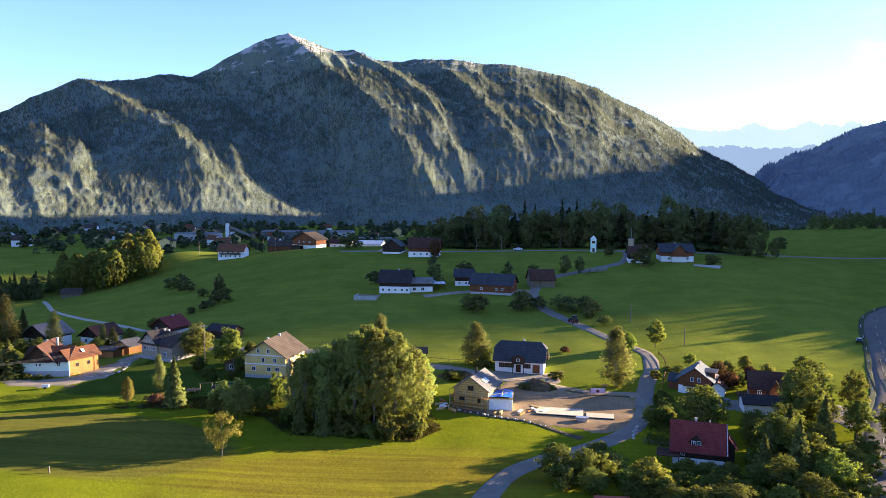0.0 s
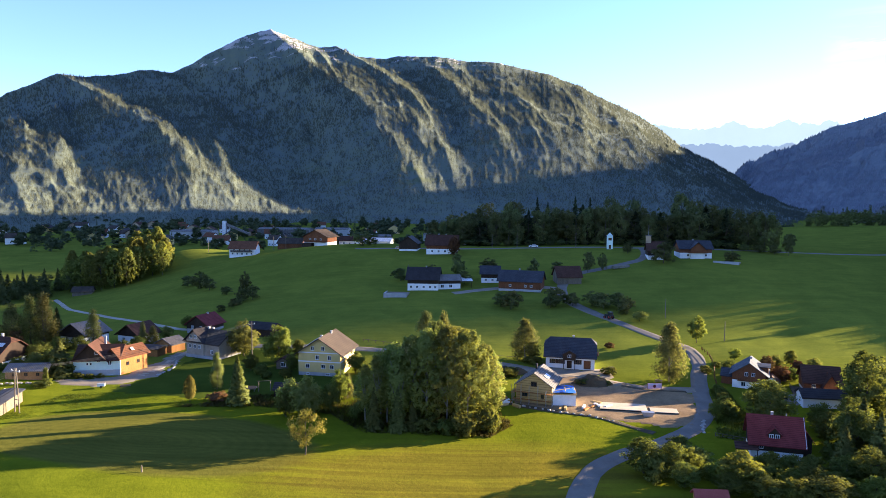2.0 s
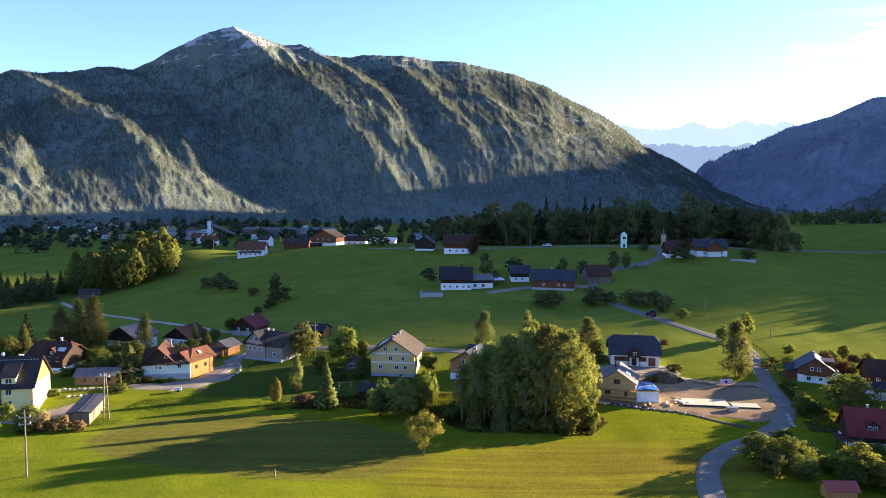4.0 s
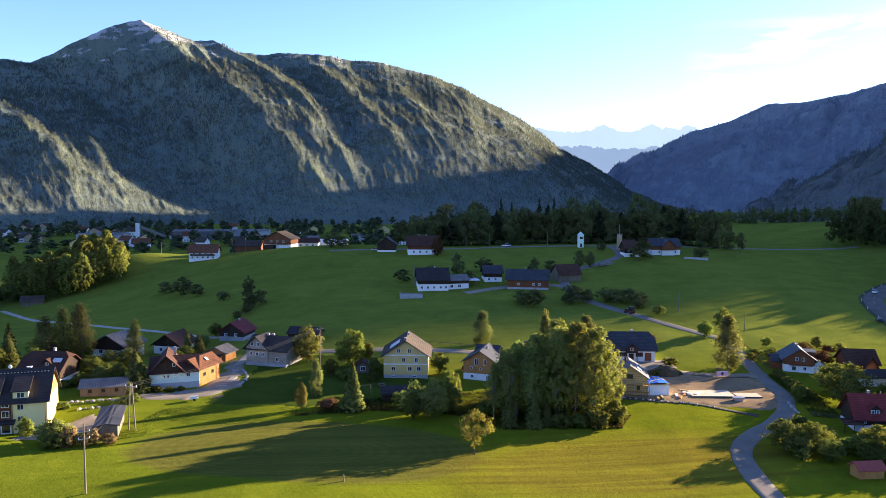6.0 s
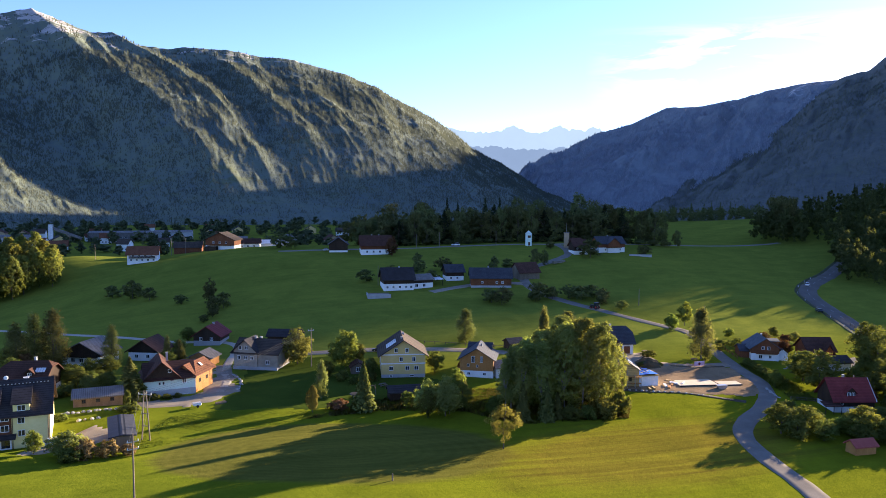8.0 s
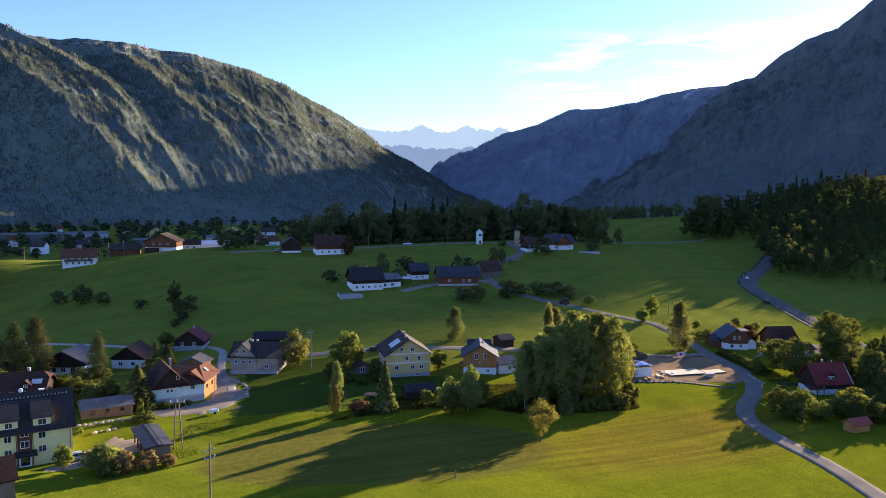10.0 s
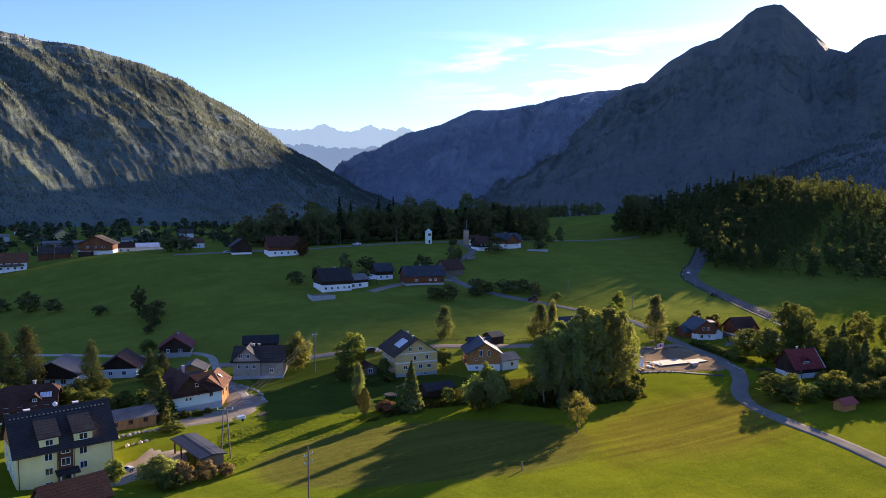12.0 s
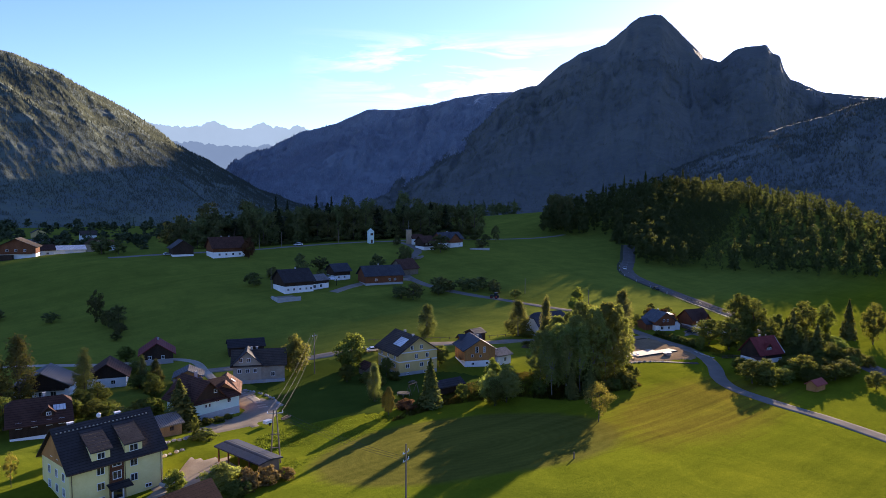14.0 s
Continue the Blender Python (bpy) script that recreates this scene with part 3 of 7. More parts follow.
RIBS = [(-11.2, -3.0, 0.18, 42, 2.2), (-8.2, 0.2, 0.3, 30, 1.7), (-2.4, 6.4, 0.25, 32, 1.9), (3.4, 11.4, 0.22, 32, 1.8), (7.6, 14.6, 0.25, 30, 1.8), (0.4, 8.8, 0.3, 24, 1.4),
        (11.6, 18.4, 0.28, 32, 1.8), (-13.4, -8.4, 0.2, 24, 1.4), (-15.4, -11.0, 0.22, 20, 1.2), (-17.4, -13.6, 0.24, 18, 1.1), (-19.4, -15.8, 0.2, 22, 1.3), (-21.6, -18.8, 0.22, 18, 1.2),
        (-25.0, -22.4, 0.22, 16, 1.5), (-28.6, -26.0, 0.22, 18, 1.6), (-33.6, -31.2, 0.22, 16, 1.9)]
main_slope = mountain("mountain_main", "grey-green wooded mountain with pale limestone summit", (0, 0), CREST_MAIN, 1180, 3900, 11, SKIN_MAIN, 25,
                      ((-46, 3), (-24, 6), (-10, 13), (10, 15), (28, 13)), (760, 220), power=1.22, ribs=RIBS, skew=(-12.0, 0.0034, 0.0070), steep=(-12.5, 0.42, 5.0))
CREST_GAP = [(18, -1), (23.7, 0.4), (25.4, 1.3), (26.3, 1.83), (27.6, 2.85), (28.9, 3.2), (31.6, 4.65), (34.0, 5.25), (36.5, 6.35), (39.2, 6.45),
             (41.8, 6.97), (45.3, 7.7), (48.3, 7.86), (52, 8.4), (58, 7.5)]
gap_slope = mountain("mountain_gap", "haze-blue shaded wooded ridge beyond the valley gap", (-160, 33), CREST_GAP, 2300, 4600, 23, SKIN_FAR, 80, ((18, -6), (58, -9)), (320, 130))
# unseen shoulder at 64 to 68 degrees is shaped to shade the meadow
CREST_PEAK = [(33, -2), (37.9, 0.05), (41.4, 2.5), (44.9, 4.9), (48.3, 7.85), (50.0, 8.3), (51.6, 9.6), (53.2, 10.55), (55.2, 11.25), (56.7, 12.3),
              (57.6, 13.1), (59.2, 13.2), (60.3, 12.2), (61.4, 11.0), (62.3, 10.0), (63.4, 9.5), (64.0, 10.0), (64.6, 10.4), (65.4, 10.55), (66.55, 10.5), (66.95, 9.95), (67.45, 9.75), (67.75, 8.85), (68.2, 8.1), (70.1, 7.2), (75, 6.2), (84, 5), (95, 3)]
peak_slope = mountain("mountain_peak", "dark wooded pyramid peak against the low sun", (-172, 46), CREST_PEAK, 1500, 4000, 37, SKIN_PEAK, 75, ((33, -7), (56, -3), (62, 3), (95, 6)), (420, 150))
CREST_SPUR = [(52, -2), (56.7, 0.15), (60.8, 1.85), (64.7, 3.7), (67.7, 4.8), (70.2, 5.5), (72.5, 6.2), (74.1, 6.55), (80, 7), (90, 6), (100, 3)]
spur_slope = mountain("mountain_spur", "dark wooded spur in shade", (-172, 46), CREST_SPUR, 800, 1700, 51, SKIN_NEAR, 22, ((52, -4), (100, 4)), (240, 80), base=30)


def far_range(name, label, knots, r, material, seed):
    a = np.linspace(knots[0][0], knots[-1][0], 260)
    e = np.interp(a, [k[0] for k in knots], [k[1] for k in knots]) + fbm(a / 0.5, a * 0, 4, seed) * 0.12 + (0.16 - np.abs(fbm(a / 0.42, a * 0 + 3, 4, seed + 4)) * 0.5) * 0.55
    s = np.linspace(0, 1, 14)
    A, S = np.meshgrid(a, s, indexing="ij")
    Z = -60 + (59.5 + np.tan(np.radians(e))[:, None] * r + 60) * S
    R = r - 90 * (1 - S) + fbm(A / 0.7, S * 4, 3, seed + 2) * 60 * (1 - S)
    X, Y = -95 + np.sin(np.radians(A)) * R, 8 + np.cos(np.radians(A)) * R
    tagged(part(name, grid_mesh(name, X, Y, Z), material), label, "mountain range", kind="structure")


# the far ranges glow in their haze blue instead of being lit
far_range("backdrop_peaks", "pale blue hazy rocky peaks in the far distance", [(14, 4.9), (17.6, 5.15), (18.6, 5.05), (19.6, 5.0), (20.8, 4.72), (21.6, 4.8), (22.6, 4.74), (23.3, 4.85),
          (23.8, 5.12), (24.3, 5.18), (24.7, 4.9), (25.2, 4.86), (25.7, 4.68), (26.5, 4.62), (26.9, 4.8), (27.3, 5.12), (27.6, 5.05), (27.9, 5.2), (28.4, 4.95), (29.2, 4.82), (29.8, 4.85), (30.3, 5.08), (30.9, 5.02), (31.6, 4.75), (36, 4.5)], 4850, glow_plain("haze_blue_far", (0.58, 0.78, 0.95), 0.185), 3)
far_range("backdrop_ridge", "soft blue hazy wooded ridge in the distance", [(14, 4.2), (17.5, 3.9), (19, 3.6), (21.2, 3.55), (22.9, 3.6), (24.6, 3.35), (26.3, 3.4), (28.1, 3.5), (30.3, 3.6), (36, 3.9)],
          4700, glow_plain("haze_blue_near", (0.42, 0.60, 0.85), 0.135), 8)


# ---- roads and yards, laid on the ground ----
def smooth_line(pts, step=2.0):
    p = np.array(pts, float)
    d = np.concatenate([[0], np.cumsum(np.hypot(*np.diff(p, axis=0).T))])
    out = []
    for u in np.arange(0, d[-1], step):
        k = min(np.searchsorted(d, u, side="right") - 1, len(p) - 2)
        f = (u - d[k]) / (d[k + 1] - d[k])
        a, b, c, e = p[max(k - 1, 0)], p[k], p[k + 1], p[min(k + 2, len(p) - 1)]
        out.append(0.5 * (2 * b + (c - a) * f + (2 * a - 5 * b + 4 * c - e) * f ** 2 + (3 * b - a - 3 * c + e) * f ** 3))
    out.append(p[-1])
    return np.array(out)


def strip(name, label, category, pts, width, material, lift=0.11, ragged=0.15, offset=0.0, kind="structure", dash=None):
    c = smooth_line(pts)
    t = np.gradient(c, axis=0)
    t /= np.linalg.norm(t, axis=1)[:, None]
    n = np.stack([-t[:, 1], t[:, 0]], -1)
    u = np.linspace(-0.5, 0.5, 5)
    edge = 1 + ragged * fbm(c[:, 0] / 4, c[:, 1] / 4, 2, 3)
    P = c[:, None, :] + n[:, None, :] * (u[None, :, None] * (width * edge)[:, None, None] + offset)
    X, Y = P[..., 0], P[..., 1]
    Z = ground_z(X, Y) + fbm(X / 22, Y / 22, 3, 5) * 0.5 * np.exp(-((X / 500) ** 2 + ((Y - 250) / 400) ** 2)) + lift
    if dash:
        me, V, F = None, [], []
        for k in range(0, len(c) - 3, dash):
            b = len(V)
            V += [(X[k + q, j], Y[k + q, j], Z[k + q, j]) for q in (0, 2) for j in (0, 4)]
            F.append((b, b + 1, b + 3, b + 2))
        me = raw_mesh(name, V, F)
    else:
        # the sides go down into the ground
        out = n * 0.6
        X = np.concatenate([X[:, :1] - out[:, :1], X, X[:, -1:] + out[:, :1]], 1)
        Y = np.concatenate([Y[:, :1] - out[:, 1:], Y, Y[:, -1:] + out[:, 1:]], 1)
        Z = np.concatenate([Z[:, :1] - 0.5, Z, Z[:, -1:] - 0.5], 1)
        me = grid_mesh(name, X, Y, Z)
    return tagged(part(name, me, material), label, category, kind=kind)


def patch(name, label, category, outline, material, lift=0.11, step=1.2, wobble=1.2):
    """A yard: an outline filled with small squares that follow the ground, ragged at its rim."""
    o = np.array(outline, float)
    xs, ys = np.arange(o[:, 0].min() - 2, o[:, 0].max() + 2, step), np.arange(o[:, 1].min() - 2, o[:, 1].max() + 2, step)
    X, Y = np.meshgrid(xs, ys, indexing="ij")
    xq, yq = X + fbm(X / 5, Y / 5, 3, 4) * wobble * 2, Y + fbm(X / 5, Y / 5, 3, 14) * wobble * 2
    inside = np.zeros(X.shape, bool)
    j = len(o) - 1
    for i in range(len(o)):
        (xi, yi), (xj, yj) = o[i], o[j]
        if yi != yj:
            inside ^= ((yi > yq) != (yj > yq)) & (xq < (xj - xi) * (yq - yi) / (yj - yi) + xi)
        j = i
    Z = ground_z(X, Y) + fbm(X / 22, Y / 22, 3, 5) * 0.5 * np.exp(-((X / 500) ** 2 + ((Y - 250) / 400) ** 2)) + lift
    Z = np.where(inside, Z, Z - lift - 0.25)
    i = np.arange(X.size).reshape(X.shape)
    f = np.stack([i[:-1, :-1], i[1:, :-1], i[1:, 1:], i[:-1, 1:]], -1).reshape(-1, 4)
    keep = inside.ravel()[f].any(1)
    me = raw_mesh(name, np.stack([X, Y, Z], -1).reshape(-1, 3), f[keep])
    me.polygons.foreach_set("use_smooth", np.ones(len(me.polygons), bool))
    return tagged(part(name, me, material), label, category, kind="structure")


LANE = [(-22, 62), (-10, 82), (-2.5, 95), (3, 108), (7.0, 122), (12.6, 134.6), (20.5, 142.6), (31, 149.2), (41.2, 158.2), (48.6, 170), (52.4, 183), (56.8, 196), (61.5, 208), (64.3, 222),
        (60, 232), (53.5, 245), (45, 263), (38, 281), (38, 300), (44, 318), (53, 331), (69, 341), (82, 350), (91, 360), (97, 376), (100, 392)]
strip("road_lane", "narrow pale asphalt lane winding through the meadow", "road", LANE, 4.2, ROAD)
MAIN = [(30, 66), (51, 94), (73, 121.5), (81, 132.4), (90, 144), (103, 163), (116.8, 182.5), (126.0, 199.5), (134.0, 214.0), (142.2, 230), (150.6, 246.8), (160.5, 261.8), (174, 273.5), (191, 284), (206, 292.5), (230, 308), (252, 322)]
strip("road_main", "two-lane grey asphalt main road with dashed line", "road", MAIN, 7.4, ROAD_DARK)
VERGE = surface("dark_verge", (0.030, 0.036, 0.014), (0.075, 0.080, 0.034), 0.4, 3, 0.95, 0.05)
strip("road_main_verge", "dark grassy gutter beside the main road", "verge", MAIN[3:], 1.5, VERGE, 0.09, 0.4, offset=4.6)
strip("road_main_dashes", "white dashed centre line on the main road", "road marking", MAIN, 0.13, PAINT_LINE, 0.17, 0, dash=5)
strip("road_side", "pale gravel track along the meadow edge", "road", [(-226, 404), (-212, 383), (-194, 354), (-176, 326), (-158, 301), (-141, 284), (-124, 271.5), (-109, 262), (-98, 258), (-91.5, 250), (-92.5, 240), (-94.5, 230), (-96, 217), (-96, 205), (-98, 196)], 2.1, TRACK)
strip("road_village_track", "pale gravel drive behind the houses", "road", [(-93, 239), (-75, 232), (-46, 225), (-22, 217), (-5, 209), (3, 207), (10, 203), (16, 199.5), (28, 194), (39, 187), (52, 186)], 4.0, YARD)
strip("road_chapel", "pale road along the wood", "road", [(-60, 420), (-20, 412), (12, 410), (38, 410), (81, 401), (100, 393), (130, 388), (174, 392), (208, 396), (239, 390), (262, 386)], 4.0, ROAD)
strip("road_farm", "pale gravel farm drive", "road", [(-8, 300), (8, 306), (24, 309), (38, 302)], 4.0, YARD)
patch("pavement_site", "churned sandy gravel of a building site", "yard", [(0, 178), (4, 173.5), (14, 169), (22, 166), (34, 158.5), (42, 160), (47, 168), (50, 180), (49, 187), (38, 189), (28, 196), (20, 200), (14, 190), (10, 184)], GRAVEL)
# reaches past the lawn, its dark colour standing for house and tree shade
patch("ground_lawn", "deep green mown lawn, darkened for garden shade", "lawn", [(-101, 181), (-95, 194), (-92, 208), (-90, 226), (-78, 228), (-57, 223), (-53, 204), (-40, 194), (-35, 184), (-40, 176), (-60, 177), (-76, 176.5), (-88, 179)], LAWN, 0.05)
patch("pavement_white_house", "gravel forecourt of the white house", "yard", [(12, 200), (16, 197), (30, 194), (34, 198), (33, 204), (24, 205), (14, 207)], YARD)
patch("pavement_farmyard", "grey paved yard by the mint house", "yard", [(-120, 190), (-112, 185), (-100, 188), (-93, 196), (-93.5, 212), (-94, 227), (-98.5, 226), (-101, 208), (-103, 196)], YARD)
patch("pavement_apartment", "grey paved car park beside the flats", "yard", [(-138, 163), (-132, 161), (-119, 166), (-117, 172), (-124, 176), (-133, 171)], YARD)
patch("pavement_red_house", "dark paved drive beside the sheds", "yard", [(66, 178), (76, 173), (90, 172), (96, 160), (104, 166), (100, 180), (88, 184), (72, 182)], ROAD)


# ---- thin evening cloud, a far backdrop ----
def cloud_mat():
    m, t, b = nodes_of("cirrus")
    v = obj_coords(t)
    mp = t.nodes.new("ShaderNodeMapping")
    mp.inputs["Scale"].default_value = (0.0012, 0.0012, 0.0075)
    t.links.new(v, mp.inputs["Vector"])
    n = noise_node(t, mp.outputs[0], 1.0, 6, 0.62, 0.8)
    uv = t.nodes.new("ShaderNodeSeparateXYZ")
    t.links.new(v, uv.inputs[0])
    fade = ramp(t, math_node(t, "DIVIDE", uv.outputs[2], 1400.0), ((0.40, (0, 0, 0)), (0.52, (1, 1, 1)), (0.68, (1, 1, 1)), (0.80, (0, 0, 0))))
    side = ramp(t, math_node(t, "DIVIDE", uv.outputs[0], 4500.0), ((0.50, (0, 0, 0)), (0.66, (1, 1, 1))))
    fade = math_node(t, "MULTIPLY", fade, side)
    a = math_node(t, "MULTIPLY", ramp(t, n, ((0.44, (0, 0, 0)), (0.68, (0.9, 0.9, 0.9)))), fade)
    # the wisps glow by emission in place of sunlight on cloud
    e, tr, mx = t.nodes.new("ShaderNodeEmission"), t.nodes.new("ShaderNodeBsdfTransparent"), t.nodes.new("ShaderNodeMixShader")
    e.inputs[0].default_value, e.inputs[1].default_value = (1.0, 0.97, 0.93, 1), 0.40
    t.links.new(a, mx.inputs[0])
    t.links.new(tr.outputs[0], mx.inputs[1])
    t.links.new(e.outputs[0], mx.inputs[2])
    t.links.new(mx.outputs[0], t.nodes["Material Output"].inputs["Surface"])
    return m


ca, ce = np.meshgrid(np.linspace(30, 62, 40), np.linspace(5, 16, 14), indexing="ij")
CR = 4750
tagged(part("backdrop_cloud", grid_mesh("backdrop_cloud", -120 + np.sin(np.radians(ca)) * CR, 15 + np.cos(np.radians(ca)) * CR, 59 + np.tan(np.radians(ce)) * CR), cloud_mat()),
       "thin white wisps of evening cloud", "cloud", kind="structure")


# ---- trees ----
def leaf_quads(rng, centres, size, upright=0.3):
    """A small three-cornered leaf spray at each centre, turned at random."""
    n = len(centres)
    u = rng.normal(size=(n, 3))
    u /= np.linalg.norm(u, axis=1)[:, None]
    w = rng.normal(size=(n, 3)) + np.array([0, 0, upright])
    v = np.cross(u, w)
    v /= np.linalg.norm(v, axis=1)[:, None] + 1e-9
    s = size * rng.uniform(0.6, 1.3, (n, 1))
    q = np.stack([centres - u * s, centres + (u * 0.5 - v * 0.85) * s, centres + (u * 0.5 + v * 0.85) * s], 1)
    return q.reshape(-1, 3), np.arange(3 * n).reshape(-1, 3)


def lobe_leaves(rng, lobes, n, leaf, tall=0.85, upright=0.3):
    """Leaves gathered in lobes (centre, radius); every corner also learns which way its own lobe faces."""
    pts, outs = [], []
    m = max(4, n // len(lobes))
    for p, r in lobes:
        e = rng.normal(size=(m, 3))
        e /= np.linalg.norm(e, axis=1)[:, None]
        pts.append(p + e * r * rng.uniform(0.3, 1.15, (m, 1)) * np.array([1, 1, tall]))
        outs.append(e)
    V, F = leaf_quads(rng, np.concatenate(pts), leaf, upright)
    return V, F, np.repeat(np.concatenate(outs), 3, 0)


def crown_round(rng, H, W, n, leaf, low=0.04, lobes=110, squash=1.0):
    c, hh = np.array([0, 0, H * (low + 1) / 2]), H * (1 - low) / 2
    balls = []
    for k in range(lobes):
        d = rng.normal(size=3)
        d /= np.linalg.norm(d)
        p = c + d * np.array([W / 2, W / 2, hh]) * rng.uniform(0.35, 0.9)
        p[:2] *= 1 - 0.35 * max(0, (p[2] - c[2]) / hh) * squash
        balls.append((p, W * rng.uniform(0.06, 0.145)))
    return lobe_leaves(rng, balls, n, leaf)


def crown_hedge(rng, H, W, n, leaf):
    """A rounded field tree, leafy down to the grass."""
    return crown_round(rng, H, W, n, leaf, 0.0, 60)


def crown_open(rng, H, W, n, leaf):
    """A loose, airy crown over a bare lower trunk."""
    return crown_round(rng, H, W, n, leaf, 0.2, 46)


def crown_grove(rng, H, W, n, leaf, low=0.09):
    """A tall full crown of many small upright tufts, thinner towards the foot, as aspens and ashes grow side by side."""
    balls = []
    for k in range(330):
        f = rng.uniform(0, 1) ** 0.8
        r = W / 2 * math.sqrt(rng.uniform(0.06, 1)) * min(1.0, 0.5 + 1.5 * f) * min(1.0, 2.1 * (1.04 - f)) ** 0.6
        a = rng.uniform(0, 6.283)
        balls.append((np.array([math.cos(a) * r, math.sin(a) * r, H * (low + (0.97 - low) * f)]), W * rng.uniform(0.036, 0.072)))
    return lobe_leaves(rng, balls, n, leaf, 1.45, 0.25)


def crown_aspen(rng, H, W, n, leaf):
    return crown_birch(rng, H, W, n, leaf, 0.26)


def crown_birch(rng, H, W, n, leaf, low=0.10):
    """Many small hanging sprays round a thin upright stem, with gaps between them."""
    pts, sprays = [], 95
    for k in range(sprays):
        t = rng.beta(1.15, 1.25)
        r = W / 2 * min(1.0, (t + 0.14) / 0.28) * min(1.0, 1.25 * (1 - t) ** 0.72) * math.sqrt(rng.uniform(0.08, 1.0))
        a = rng.uniform(0, 6.283)
        p = np.array([math.cos(a) * r, math.sin(a) * r, H * (low + (0.97 - low) * t)])
        m = n // sprays
        e = rng.normal(size=(m, 3)) * np.array([0.075, 0.075, 0.11]) * W
        e[:, 2] *= np.where(e[:, 2] < 0, 1.5, 0.7)
        pts.append(p + e)
    return leaf_quads(rng, np.concatenate(pts), leaf, 0.1)


def crown_tall(rng, H, W, n, leaf, low=0.12):
    t = rng.beta(1.5, 1.5, n)
    r = W / 2 * np.sin(np.pi * np.clip(t * 0.86 + 0.12, 0, 1)) ** 0.8 * np.sqrt(rng.uniform(0.25, 1, n))
    a = rng.uniform(0, 6.283, n)
    lump = 0.72 + 0.56 * vnoise(a * 1.3 + 9, t * 9, 4)
    p = np.stack([np.cos(a) * r * lump, np.sin(a) * r * lump, H * (low + (1 - low) * t)], -1)
    return leaf_quads(rng, p, leaf, 0.1)


def crown_spruce(rng, H, W, n, leaf):
    """Drooping boughs all round the stem, each a row of small hanging sprays, ragged at the rim."""
    pts, size = [], []
    for k in range(max(60, n // 4)):
        f = rng.uniform(0, 1) ** 1.25
        z, r = H * (0.05 + 0.93 * f), W / 2 * (1 - f) ** 0.8 * rng.uniform(0.62, 1.12) + 0.05 * W * (1 - f)
        a, droop = rng.uniform(0, 6.283), rng.uniform(0.15, 0.5)
        for u in (0.22, 0.42, 0.6, 0.76, 0.9, 1.0):
            w = a + rng.normal() * 0.16
            pts.append((math.cos(w) * r * u, math.sin(w) * r * u, z - r * droop * u * u + rng.normal() * 0.01 * H))
            size.append(W * (0.05 + 0.05 * (1 - f)) * rng.uniform(0.7, 1.2))
    pts += [(rng.normal() * 0.01 * W, rng.normal() * 0.01 * W, H * (0.9 + 0.1 * u)) for u in np.linspace(0, 1, 12)]
    size += [0.03 * W] * 12
    return leaf_quads(rng, np.array(pts), np.array(size)[:, None], -0.3)


def crown_dome(rng, H, W, n, leaf):
    """A broad old crown: big rounded billows over a dark hollow, widest above the middle."""
    balls = []
    for k in range(46):
        f = rng.uniform(0.12, 0.9)
        r = W / 2 * math.sqrt(rng.uniform(0.25, 1)) * min(1.0, 0.62 + f) * min(1.0, 2.4 * (1.02 - f)) ** 0.5 * 0.86
        a = rng.uniform(0, 6.283)
        balls.append((np.array([math.cos(a) * r, math.sin(a) * r, H * f]), W * rng.uniform(0.10, 0.17)))
    return lobe_leaves(rng, balls, n, leaf, 0.8)


def crown_bush(rng, H, W, n, leaf):
    return crown_round(rng, H, W, n, leaf, -0.15, 60, 0.3)


